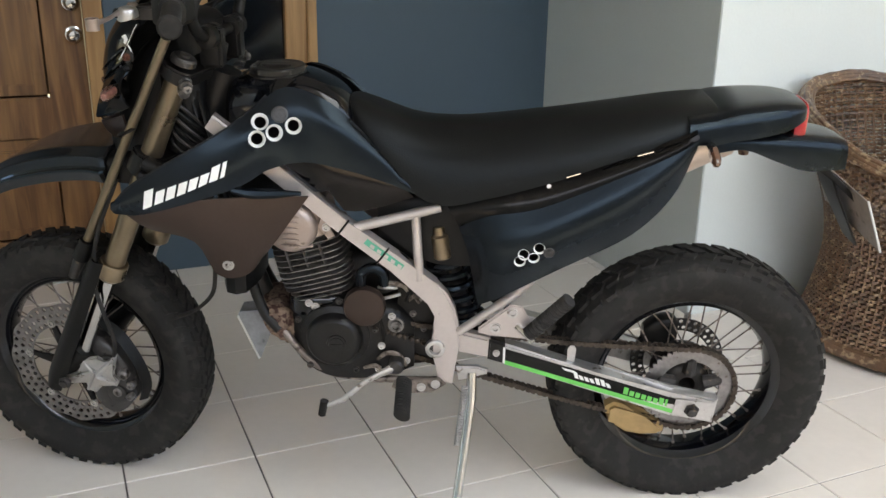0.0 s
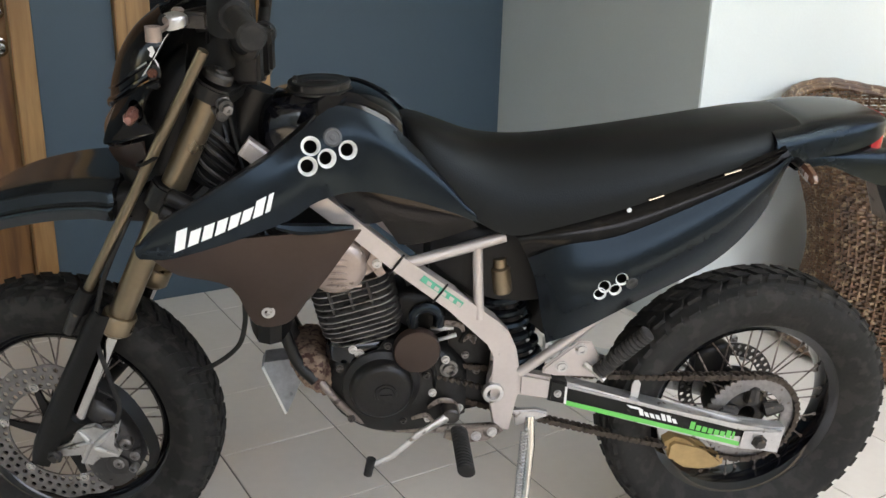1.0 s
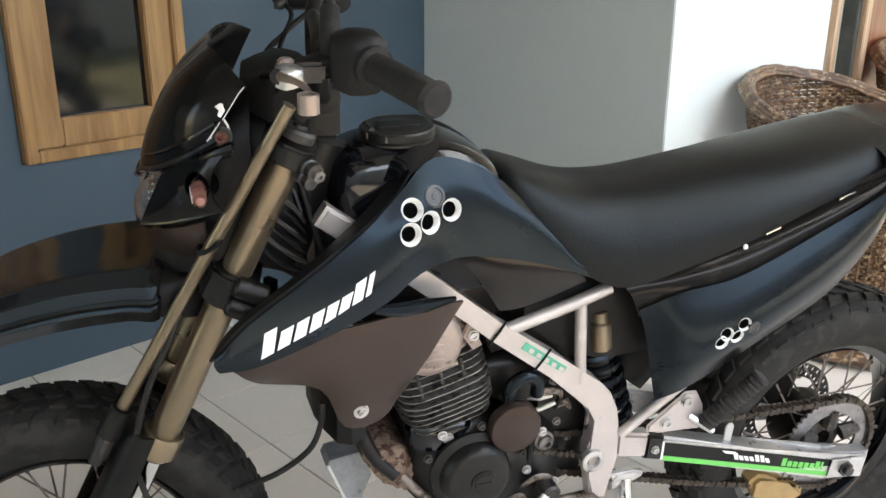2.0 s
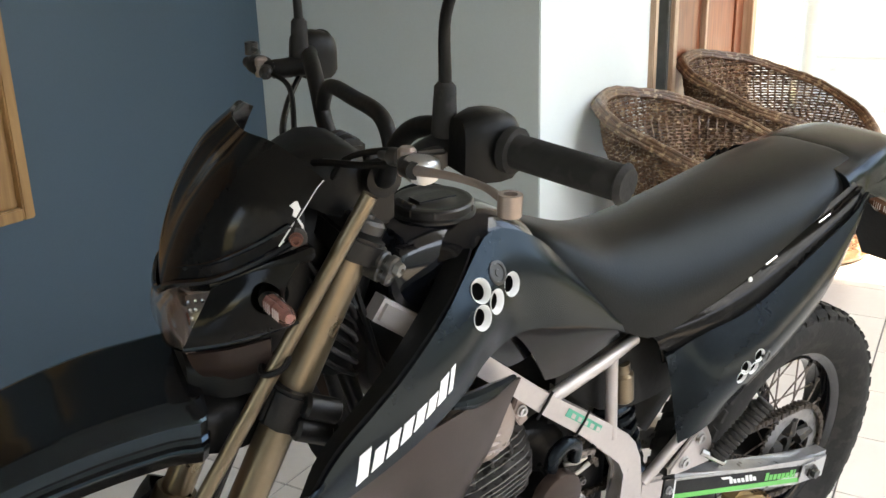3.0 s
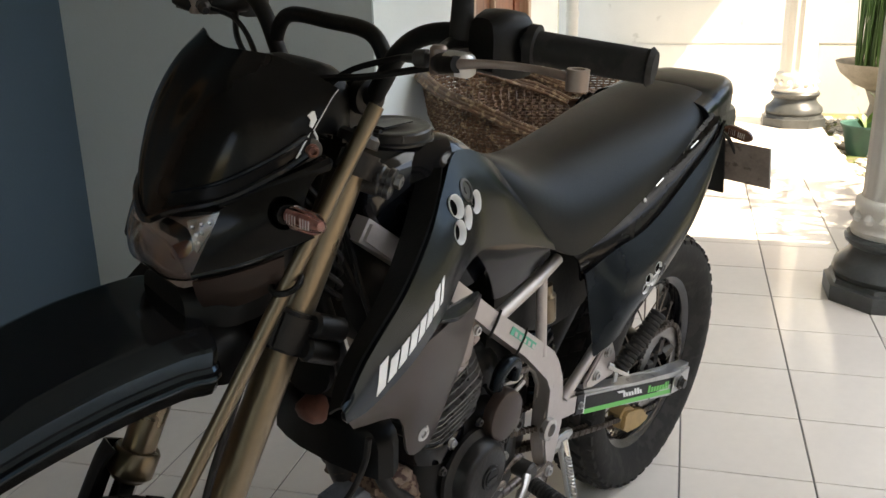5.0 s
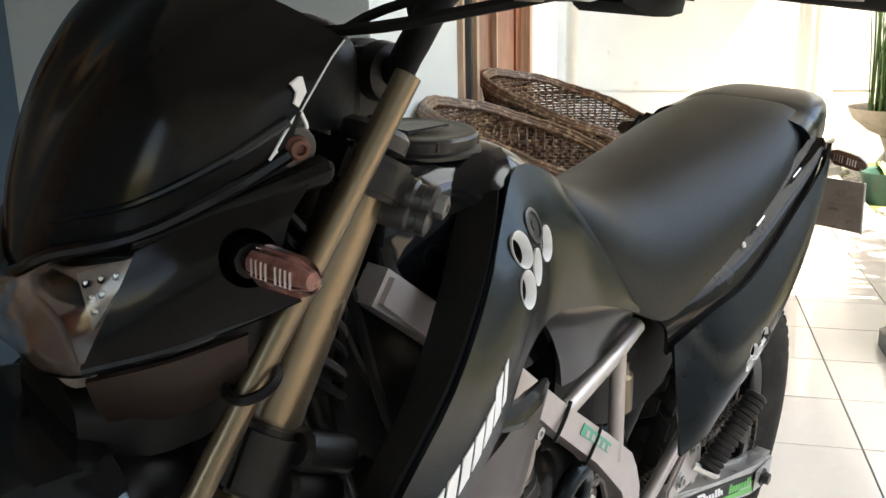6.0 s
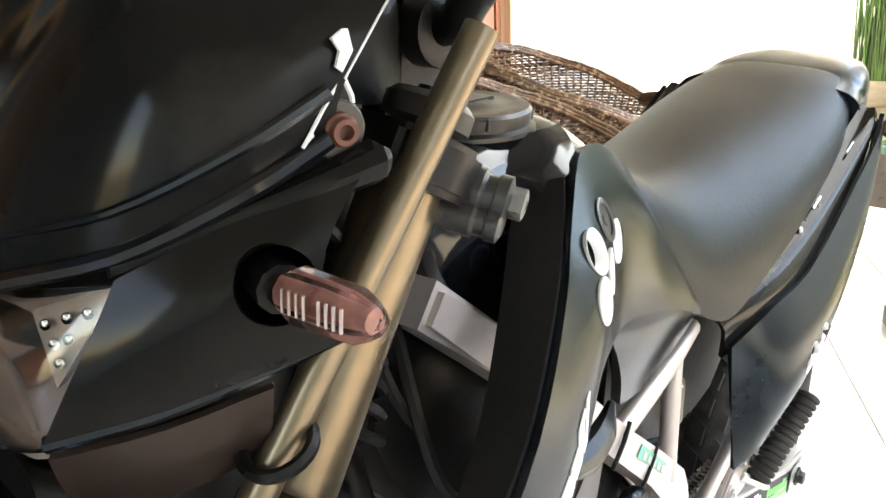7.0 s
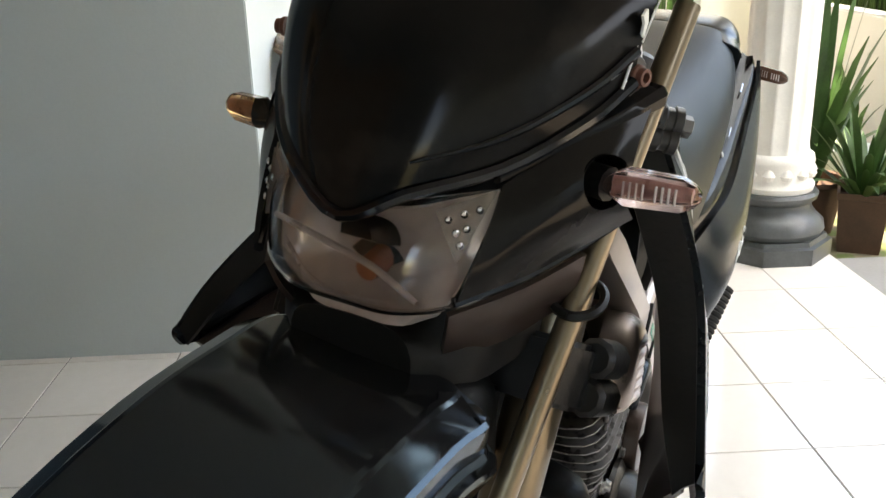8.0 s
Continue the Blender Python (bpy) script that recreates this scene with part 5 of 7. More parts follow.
# bodywork
seat_rows = stations([(0.712, 0.045, 0.890, 0.915, 0.75), (0.695, 0.075, 0.855, 0.913, 0.62), (0.655, 0.098, 0.806, 0.900, 0.66), (0.59, 0.115, 0.756, 0.880, 0.84), (0.53, 0.126, 0.733, 0.874, 0.92), (0.455, 0.130, 0.747, 0.876, 0.94), (0.33, 0.133, 0.784, 0.890, 0.94), (0.19, 0.130, 0.836, 0.908, 0.91), (0.09, 0.118, 0.866, 0.922, 0.84), (0.03, 0.102, 0.878, 0.927, 0.70), (0.016, 0.095, 0.882, 0.926, 0.55)], 4)
part("seat", superloft(seat_rows, 21), "seat_vinyl", bike, "long black vinyl seat with a satin sheen", 60)
tank = part("tank", superloft(stations([(0.955, 0.030, 0.875, 0.905, 0.6), (0.94, 0.060, 0.866, 0.943, 0.55), (0.90, 0.074, 0.846, 0.958, 0.46), (0.84, 0.082, 0.80, 0.961, 0.44), (0.79, 0.086, 0.745, 0.960, 0.42), (0.735, 0.088, 0.75, 0.934, 0.48), (0.705, 0.080, 0.76, 0.903, 0.55)], 4), 21), "gloss_black", bike, "gloss black fuel tank", 60)
cap = part("fuel_cap", lathe([(0, 0.056), (0.003, 0.056), (0.005, 0.052), (0.014, 0.053), (0.0165, 0.051), (0.0175, 0.046), (0.0165, 0.043), (0.0165, 0.026), (0.0178, 0.024), (0.0178, 0.0005)], (0.852, 0.008, 0.956), (0.03, 0, 1), 48), "cap_black", tank, "round black fuel cap with a hinged flap")
part("cap_flap", box(0.822, 0.882, -0.006, 0.022, 0.972, 0.9755, 0.002), "cap_black", cap)
part("cap_hinge", tube([(0.893, -0.010, 0.972), (0.893, 0.026, 0.972)], 0.004, 8), "dark_metal", cap)
for a_ in (0.4, 1.0, 2.2, 2.9, 4.0, 5.3):
    part("cap_notch", box(0.852 + 0.0515 * math.cos(a_) - 0.002, 0.852 + 0.0515 * math.cos(a_) + 0.002, 0.008 + 0.0515 * math.sin(a_) - 0.002, 0.008 + 0.0515 * math.sin(a_) + 0.002, 0.962, 0.9705, 0.0006), "dark_metal", cap)
BEVEL = [[(0.890, 0.074, 0.915), (0.884, 0.064, 0.938), (0.868, 0.050, 0.953)], [(0.860, 0.0985, 0.932), (0.852, 0.086, 0.946), (0.842, 0.066, 0.959)], [(0.826, 0.0895, 0.948), (0.818, 0.080, 0.954), (0.808, 0.066, 0.960)]]
pair("tank_bevel", sheet(dense(BEVEL, 3, 3), 0.004), "gloss_black", tank, smooth=50)
SHROUD = [[(1.134, 0.197, 0.750), (1.138, 0.199, 0.745), (1.136, 0.198, 0.740), (1.132, 0.196, 0.735)],
          [(1.095, 0.188, 0.787), (1.088, 0.191, 0.766), (1.085, 0.191, 0.748), (1.085, 0.189, 0.731)],
          [(1.010, 0.170, 0.835), (1.000, 0.175, 0.808), (0.996, 0.178, 0.785), (0.995, 0.176, 0.752)],
          [(0.930, 0.139, 0.878), (0.920, 0.150, 0.848), (0.914, 0.155, 0.815), (0.910, 0.151, 0.776)],
          [(0.880, 0.114, 0.912), (0.868, 0.132, 0.882), (0.862, 0.138, 0.845), (0.858, 0.134, 0.804)],
          [(0.826, 0.090, 0.948), (0.808, 0.108, 0.905), (0.800, 0.115, 0.860), (0.792, 0.119, 0.814)],
          [(0.757, 0.088, 0.926), (0.742, 0.108, 0.885), (0.730, 0.113, 0.845), (0.716, 0.116, 0.800)],
          [(0.690, 0.088, 0.868), (0.672, 0.104, 0.838), (0.660, 0.109, 0.808), (0.648, 0.112, 0.778)],
          [(0.603, 0.108, 0.772), (0.596, 0.109, 0.766), (0.590, 0.110, 0.760), (0.584, 0.110, 0.752)]]
shroud, shroud_r = pair("shroud", sheet(dense(SHROUD, 4, 4), 0.006), "satin_black", label="satin black pointed tank shroud", smooth=55)
pair("shroud_seam", tube([(x, y + 0.004, z - 0.001) for x, y, z in (r[0] for r in SHROUD[5:])], [0.0015, 0.0028, 0.003, 0.002], 8, curve=5), "gloss_black")
edge = [r[0] for r in SHROUD[:5]] + [(0.858, 0.1005, 0.934)]
RETURN = [[p, (p[0] + w * 0.18, p[1] - w * 0.5, p[2] - 0.003 - w * 0.05), (p[0] + w * 0.45, p[1] - w, p[2] - 0.008 - w * 0.12)] for p, w in zip(edge, (0.012, 0.020, 0.025, 0.030, 0.031, 0.028))]
pair("shroud_return", sheet(dense(RETURN, 4, 2)[::-1], 0.004), "black_plastic", smooth=55)
LOWER = [[(1.125, 0.186, 0.737), (1.112, 0.180, 0.722), (1.098, 0.172, 0.706), (1.080, 0.160, 0.690)],
         [(1.010, 0.174, 0.752), (1.006, 0.172, 0.722), (1.003, 0.166, 0.692), (1.000, 0.158, 0.664)],
         [(0.920, 0.155, 0.753), (0.940, 0.160, 0.700), (0.954, 0.156, 0.645), (0.966, 0.147, 0.590)],
         [(0.850, 0.134, 0.750), (0.870, 0.142, 0.700), (0.892, 0.145, 0.645), (0.915, 0.140, 0.586)],
         [(0.787, 0.118, 0.745), (0.812, 0.124, 0.712), (0.842, 0.132, 0.672), (0.885, 0.136, 0.620)]]
pair("lower_shroud", sheet(dense(LOWER, 4, 4), 0.005), "grey_plastic", label="dark grey lower shroud panel", smooth=55)
bolt("shroud_bolt", (0.944, 0.1515, 0.612), (0.1, 1, -0.05), 0.010, bike, "alloy")
lip = tube([(0.925, 0.156, 0.768), (0.89, 0.150, 0.760), (0.85, 0.142, 0.757), (0.80, 0.125, 0.752)], [0.006, 0.011, 0.010, 0.004], 8, curve=5)
pair("vent_lip", lip, "satin_black")
KNEE = [[(0.812, 0.100, 0.824), (0.775, 0.102, 0.790), (0.745, 0.099, 0.750), (0.720, 0.091, 0.712)],
        [(0.765, 0.102, 0.828), (0.735, 0.105, 0.79), (0.715, 0.102, 0.755), (0.690, 0.093, 0.712)],
        [(0.70, 0.100, 0.812), (0.675, 0.105, 0.785), (0.660, 0.103, 0.755), (0.645, 0.096, 0.724)],
        [(0.605, 0.100, 0.765), (0.60, 0.102, 0.760), (0.592, 0.101, 0.754), (0.586, 0.098, 0.746)]]
knee = pair("tank_side", sheet(dense(KNEE, 4, 4), 0.01), "knee_black", label="gloss black knee panel", smooth=55)[0]
part("trim_line", tube([(0.775, 0.104, 0.805), (0.70, 0.108, 0.780), (0.618, 0.104, 0.757)], [0.0015, 0.0035, 0.0015], 6, curve=5), "gloss_black", knee)
SIDE = [[(0.520, 0.112, 0.731), (0.495, 0.115, 0.690), (0.475, 0.118, 0.640), (0.462, 0.124, 0.580), (0.452, 0.128, 0.526)],
        [(0.430, 0.128, 0.754), (0.436, 0.136, 0.720), (0.434, 0.156, 0.668), (0.424, 0.164, 0.615), (0.408, 0.148, 0.560)],
        [(0.332, 0.132, 0.782), (0.342, 0.148, 0.742), (0.345, 0.172, 0.690), (0.325, 0.172, 0.655), (0.292, 0.155, 0.630)],
        [(0.19, 0.135, 0.832), (0.198, 0.150, 0.806), (0.20, 0.168, 0.766), (0.192, 0.166, 0.728), (0.174, 0.150, 0.694)],
        [(0.10, 0.138, 0.868), (0.106, 0.150, 0.852), (0.110, 0.158, 0.828), (0.109, 0.154, 0.800), (0.103, 0.146, 0.772)],
        [(0.060, 0.140, 0.888), (0.064, 0.145, 0.882), (0.068, 0.147, 0.874), (0.070, 0.146, 0.866), (0.072, 0.143, 0.858)]]
TOP = [[(r[0][0], r[0][1] - 0.018, r[0][2] + 0.001), (r[0][0], r[0][1] - 0.008, r[0][2] - 0.005), tuple((np.array(r[0]) + np.array(r[1])) / 2), tuple(np.array(r[1]) * 0.65 + np.array(r[2]) * 0.35 - np.array((0, 0.007, 0)))] for r in SIDE]
BULGE = [[(r[1][0], r[1][1] + 0.004, r[1][2])] + [(x, y + 0.003, z) for x, y, z in r[2:]] for r in SIDE]
pair("side_panel_top", sheet(dense(TOP, 5, 3), 0.005), "mask_black", label="gloss black strip under the seat", smooth=55)
side_panel = pair("side_panel", sheet(dense(BULGE, 5, 4), 0.006), "satin_black", label="satin black rear side panel", smooth=55)[0]
for x, z, w in ((0.285, 0.803, 0.016), (0.155, 0.848, 0.018)):
    part("seat_clip", tube([(x + w * 0.8, 0.137, z - 0.004), (x - w * 0.8, 0.137, z + 0.005)], 0.0018, 6), "chrome", bike)
bolt("panel_stud", (0.329, 0.134, 0.780), (0, 1, 0.2), 0.0035, bike, "white_vinyl", 0.002)
part("paint_chip", lathe([(0, 0.0022), (0.0006, 0.002), (0.0006, 0.0002)], (0.213, 0.1685, 0.755), (0, 1, 0.1), 8), "white_vinyl", bike)


def ring_bolt(at, n_, r, filled, parent, deep=0.007, bore=0.63):
    n_ = Vector(n_).normalized()
    at = Vector(at)
    if filled:
        part("ring", lathe([(-0.006, r * 0.93), (0.0006, r * 0.95), (0.0012, r * 0.90), (0.0010, r * 0.70), (-0.0004, r * 0.66), (-0.0004, r * 0.30), (0.0006, r * 0.26), (0.0006, 0.0003)], at, n_, 24), "clamp_grey", parent, "dull grey plug")
        return
    part("ring", lathe([(-deep, r * bore), (-0.0006, r * 0.90), (0.0004, r * 0.94), (0.0004, r * 0.97), (-0.001, r * 0.965), (-deep - 0.001, r * (bore + 0.16)), (-deep - 0.001, r * bore), (-deep, r * bore)], at, n_, 28), "white_vinyl", parent, "pale countersunk eyelet")
    part("bore_shade", lathe([(-deep - 0.002, r * (bore + 0.13)), (-deep + 0.0003, r * (bore + 0.01)), (-deep + 0.0004, r * 0.3), (-deep + 0.0004, 0.0003)], at, n_, 20), "hole_shade", parent)


def drill(ob, places, r, deep=0.02):
    """Bores round holes through a panel at (place, normal)."""
    bm = bmesh.new()
    for p, n_ in places:
        lathe([(-deep, 0.0002), (-deep, r), (deep * 0.5, r), (deep * 0.5, 0.0002)], p, n_, 28, bm)
    bmesh.ops.remove_doubles(bm, verts=bm.verts, dist=0.0006)
    bmesh.ops.recalc_face_normals(bm, faces=bm.faces)
    me = bpy.data.meshes.new("borer")
    bm.to_mesh(me)
    bm.free()
    borer = new("borer", me)
    borer.parent = ob.parent
    mod = ob.modifiers.new("holes", "BOOLEAN")
    mod.object, mod.operation, mod.solver = borer, "DIFFERENCE", "EXACT"
    mod.use_self = True
    bpy.context.view_layer.update()
    cut = bpy.data.meshes.new_from_object(ob.evaluated_get(bpy.context.evaluated_depsgraph_get()))
    ob.modifiers.clear()
    cut.set_sharp_from_angle(angle=radians(48))
    ob.data = cut
    bpy.data.objects.remove(borer)


def snap(ob, at):
    """The nearest place on a part to a point, with the outward normal."""
    hit_, place, normal, _ = ob.closest_point_on_mesh(Vector(at))
    return place, normal if normal.y * (1 if at[1] > 0 else -1) > 0 else -normal


for sgn, ob in ((1, shroud), (-1, shroud_r)):
    spots = [(*snap(ob, (x, sgn * y, z)), filled) for x, y, z, filled in ((0.866, 0.14, 0.898, False), (0.830, 0.13, 0.910, True), (0.805, 0.13, 0.886, False), (0.839, 0.14, 0.875, False), (0.871, 0.15, 0.866, False))]
    drill(ob, [(p, nrm) for p, nrm, _ in spots], 0.0165 * 0.94)
    for p, nrm, filled in spots:
        ring_bolt(p, nrm, 0.0165, filled, ob)
spots = [(*snap(side_panel, (x, 0.25, z)), filled) for x, z, filled in ((0.380, 0.666, False), (0.349, 0.674, False), (0.321, 0.654, True), (0.354, 0.645, False), (0.384, 0.639, False))]
drill(side_panel, [(p, nrm) for p, nrm, _ in spots], 0.0115 * 0.94)
for p, nrm, filled in spots:
    ring_bolt(p, nrm, 0.0115, filled, side_panel, 0.004, 0.76)
# white wordmark shown as slanted bars
for k in range(8):
    t0, t1 = k / 8, (k + (0.78 if k < 7 else 0.4)) / 8
    tall = 0.036 if k in (0, 6, 7) else 0.027
    quad = []
    for t, h in ((t0, 0), (t1, 0), (t1, tall), (t0, tall)):
        x, z = 1.080 - 0.170 * t - 0.006 * (h > 0), 0.741 + 0.062 * t + h
        p, nrm = snap(shroud, (x, 0.2, z))
        quad.append((p, nrm))
    bm = rings([[p + nrm * 0.0002 for p, nrm in quad], [p + nrm * 0.0012 for p, nrm in quad]])
    part("logo_bar", bm, "white_vinyl", shroud)

# tail
tail = part("tail_cowl", superloft(stations([(0.075, 0.128, 0.862, 0.912, 0.5), (0.02, 0.118, 0.862, 0.918, 0.42), (-0.01, 0.116, 0.868, 0.926, 0.46), (-0.06, 0.109, 0.874, 0.932, 0.46), (-0.115, 0.094, 0.884, 0.934, 0.46), (-0.150, 0.074, 0.898, 0.930, 0.48), (-0.158, 0.060, 0.906, 0.926, 0.5)], 4), 17), "satin_black", bike, "satin black tail cowl", 60)
part("tail_light", superloft(stations([(-0.140, 0.060, 0.868, 0.900, 0.45), (-0.154, 0.060, 0.864, 0.918, 0.40), (-0.164, 0.054, 0.868, 0.926, 0.40), (-0.168, 0.046, 0.880, 0.922, 0.45)], 3)), "red_lens", tail, "bright red slanted tail light")
FEND = [(0.02, 0.10, 0.838, 0.872, 0.45), (-0.04, 0.096, 0.846, 0.872, 0.4), (-0.106, 0.088, 0.822, 0.872, 0.36), (-0.168, 0.078, 0.801, 0.868, 0.36), (-0.228, 0.066, 0.800, 0.860, 0.38), (-0.252, 0.058, 0.800, 0.852, 0.4)]
rear_fender = part("rear_fender", superloft(stations(FEND, 4), 17), "satin_black", bike, "satin black wedge-shaped rear fender", 50)
part("reflector", superloft(stations([(-0.250, 0.036, 0.806, 0.848, 0.3), (-0.256, 0.035, 0.807, 0.847, 0.3), (-0.259, 0.030, 0.812, 0.842, 0.35)], 1)), "red_lens", rear_fender, "narrow red rear reflector")
FLAP = [[(x, y, z) for y in (-w, 0, w)] for x, w, z in ((-0.17, 0.055, 0.815), (-0.225, 0.050, 0.785), (-0.253, 0.045, 0.737), (-0.287, 0.040, 0.677), (-0.316, 0.034, 0.627))]
part("mud_guard", sheet(dense(FLAP, 4, 2), 0.004), "black_plastic", bike, "hanging dark plastic mud guard", 60)
for s in (1, -1):
    part("plate_strut", tube([(-0.200, s * 0.05, 0.806), (-0.245, s * 0.055, 0.772), (-0.285, s * 0.058, 0.735)], [0.007, 0.006, 0.004], 8, curve=4, squash=0.6), "black_plastic", rear_fender)
plate_m = bmesh.new()
rings([[(-0.268, -0.14, 0.765), (-0.268, 0.14, 0.765), (-0.312, 0.14, 0.662), (-0.312, -0.14, 0.662)], [(-0.272, -0.14, 0.764), (-0.272, 0.14, 0.764), (-0.316, 0.14, 0.661), (-0.316, -0.14, 0.661)]], bm=plate_m)
number = part("number_plate", plate_m, "plate_metal", bike, "weathered rear registration plate")
for s in (1, -1):
    part("plate_edge", tube([(-0.2705, s * 0.1405, 0.7648), (-0.3145, s * 0.1405, 0.6612)], 0.0024, 6), "pvc", number, "bright folded plate edge")
for k in range(7):
    y = -0.105 + 0.035 * k
    part("plate_bar", rings([[(-0.2745 - 0.041 * t, y + d, 0.7585 - 0.097 * t) for t, d in ((0.2, -0.011), (0.2, 0.011), (0.75, 0.011), (0.75, -0.011))], [(-0.2755 - 0.041 * t, y + d, 0.758 - 0.097 * t) for t, d in ((0.2, -0.011), (0.2, 0.011), (0.75, 0.011), (0.75, -0.011))]]), "white_vinyl", number)


def indicator(root, tip, mat, fix, parent, label):
    root, tip = Vector(root), Vector(tip)
    d = (tip - root).normalized()
    secs = []
    up = Vector((0, 0, 1))
    fwd = d.cross(up).normalized()
    for t, h, w in ((0.0, 0.003, 0.004), (0.08, 0.006, 0.007), (0.25, 0.0115, 0.009), (0.8, 0.0105, 0.008), (0.93, 0.007, 0.006), (1.0, 0.0025, 0.003)):
        c = root.lerp(tip, t)
        secs.append([c + up * h * a + fwd * w * b for a, b in ((1, -0.5), (1, 0.5), (0.4, 1), (-0.4, 1), (-1, 0.5), (-1, -0.5), (-0.4, -1), (0.4, -1))])
    ob = part("indicator", fix(rings(secs)), mat, parent, label, 30)
    for k in range(9):
        if k == 4:
            continue
        c = root.lerp(tip, 0.24 + 0.065 * k)
        part("lens_rib", fix(tube([c + up * 0.005 + fwd * 0.0082, c - up * 0.005 + fwd * 0.0082], 0.0009, 5)), "pale_lens", ob)
    if mat != "smoked_lens":
        part("lamp_core", fix(tube([root.lerp(tip, 0.12), root.lerp(tip, 0.5), root.lerp(tip, 0.9)], [0.0050, 0.0056, 0.0040], 10)), "lamp_core", ob)
    return ob


for s in (1, -1):
    part("indicator_stalk", tube([(0.03, s * 0.10, 0.862), (0.035, s * 0.145, 0.862)], 0.008, 8), "black_plastic", bike)
    indicator((0.035, s * 0.143, 0.862), (0.040, s * 0.203, 0.852), "smoked_lens", same, bike, "amber rear turn indicator")

# front fork and steering, built straight ahead and then turned to the right
def fpart(name, bm, mat, parent=None, label="", smooth=40):
    return part(name, steered(bm), mat, parent or bike, label, smooth)


def fpair(name, bm, mat, parent=None, label="", smooth=40):
    return pair(name, bm, mat, parent, label, smooth, steered)


def fork_at(t):
    """A place along the fork's axis: 0 at the top cap, 1 at the axle's height."""
    return Vector((0.990 + 0.330 * t, 0.0, 1.0 - 0.713 * t))


YF = 0.100
FA = (fork_at(1) - fork_at(0)).normalized()
leg = fpair("fork_tube", tube([fork_at(0.02) + Vector((0, YF, 0)), fork_at(0.655) + Vector((0, YF, 0))], 0.0215, 24), "gold_tube", label="bronze-gold upper fork tube")[0]
fpair("fork_cap", lathe([(-0.004, 0.024), (0.006, 0.024), (0.010, 0.020), (0.010, 0.010), (0.014, 0.009), (0.014, 0.0005)], fork_at(0.006) + Vector((0, YF, 0)), -FA, 20), "dark_metal", label="grey fork cap")
fpair("fork_collar", lathe([(0, 0.0275), (0.004, 0.030), (0.034, 0.030), (0.040, 0.024), (0.040, 0.017)], fork_at(0.60) + Vector((0, YF, 0)), FA, 24), "gold_tube")
fpair("fork_slider", tube([fork_at(0.64) + Vector((0, YF, 0)), fork_at(0.95) + Vector((0, YF, 0))], 0.0155, 20), "chrome", label="shiny chromed fork slider")
GUARD = []
for t, w, o in ((0.60, 0.012, 0.038), (0.63, 0.024, 0.036), (0.75, 0.028, 0.033), (0.90, 0.033, 0.031), (1.0, 0.034, 0.03), (1.05, 0.024, 0.03)):
    c = fork_at(t) + Vector((0.024, YF + 0.006, 0.010))
    GUARD.append([c + Vector((-0.012 - w * 0.1, 0.018, -0.006)), c + Vector((0.004, 0.022, 0)), c + Vector((w * 0.7, 0.010, 0.004)), c + Vector((w * 0.9, -0.022, 0.006))])
fpair("fork_guard", sheet(dense(GUARD, 4, 3), 0.004), "black_plastic", label="black plastic fork guard", smooth=60)
fpair("axle_lug", lathe([(-0.03, 0.012), (-0.03, 0.030), (0.0, 0.034), (0.022, 0.030), (0.026, 0.014), (0.026, 0.0005)], (FRONT[0] - 0.008, YF - 0.012, FRONT[1] + 0.004), (0, 1, 0), 20), "black_plastic")
fpair("lower_leg", tube([fork_at(0.90) + Vector((0, YF, 0)), Vector((FRONT[0] - 0.012, YF - 0.008, FRONT[1] + 0.02))], [0.024, 0.028], 14), "black_plastic")

cal = fpart("brake_caliper", superloft(stations([(1.298, 0.018, 0.25, 0.36, 0.5), (1.27, 0.032, 0.215, 0.385, 0.45), (1.235, 0.036, 0.20, 0.37, 0.45), (1.205, 0.032, 0.215, 0.33, 0.45), (1.188, 0.018, 0.24, 0.30, 0.5)], 3)), "clamp_grey", label="dull dark-grey brake caliper")
cal.data.transform(HEAD @ Matrix.Translation((0, 0.068, 0)) @ HEAD.inverted())
fpart("piston_cover", lathe([(0, 0.023), (0.008, 0.022), (0.010, 0.018), (0.010, 0.0005)], (1.225, 0.098, 0.25), (0, 1, 0), 18), "dark_metal", cal)
fpart("piston_cover", lathe([(0, 0.020), (0.008, 0.019), (0.010, 0.015), (0.010, 0.0005)], (1.235, 0.098, 0.325), (0, 1, 0), 18), "dark_metal", cal)
CAST = [(1.2911, 0.3349), (1.2558, 0.3451), (1.2378, 0.330), (1.2074, 0.3553), (1.2156, 0.3256), (1.2288, 0.2992), (1.2099, 0.2899), (1.2189, 0.2741), (1.2525, 0.2771), (1.2698, 0.2525), (1.2897, 0.2573), (1.2815, 0.2836), (1.3295, 0.267), (1.349, 0.2749), (1.3422, 0.2906), (1.3007, 0.3003)]
bracket = fpart("caliper_bracket", plate(CAST, 0.104, 0.116, 0.004), "alloy", cal, "cast alloy caliper bracket with ribs")
for p_, q_ in (((1.335, 0.283), (1.262, 0.312)), ((1.285, 0.262), (1.262, 0.312)), ((1.216, 0.345), (1.255, 0.305)), ((1.218, 0.283), (1.258, 0.298)), ((1.285, 0.330), (1.262, 0.306))):
    fpart("bracket_rib", tube([(p_[0], 0.117, p_[1]), (q_[0], 0.121, q_[1])], [0.0035, 0.0055], 8), "alloy", bracket)
fpart("axle_nut", lathe([(0, 0.014), (0.008, 0.014), (0.010, 0.009), (0.014, 0.008), (0.014, 0.0005)], (1.330, 0.126, 0.281), (0, 1, 0), 6), "dark_metal", bracket)
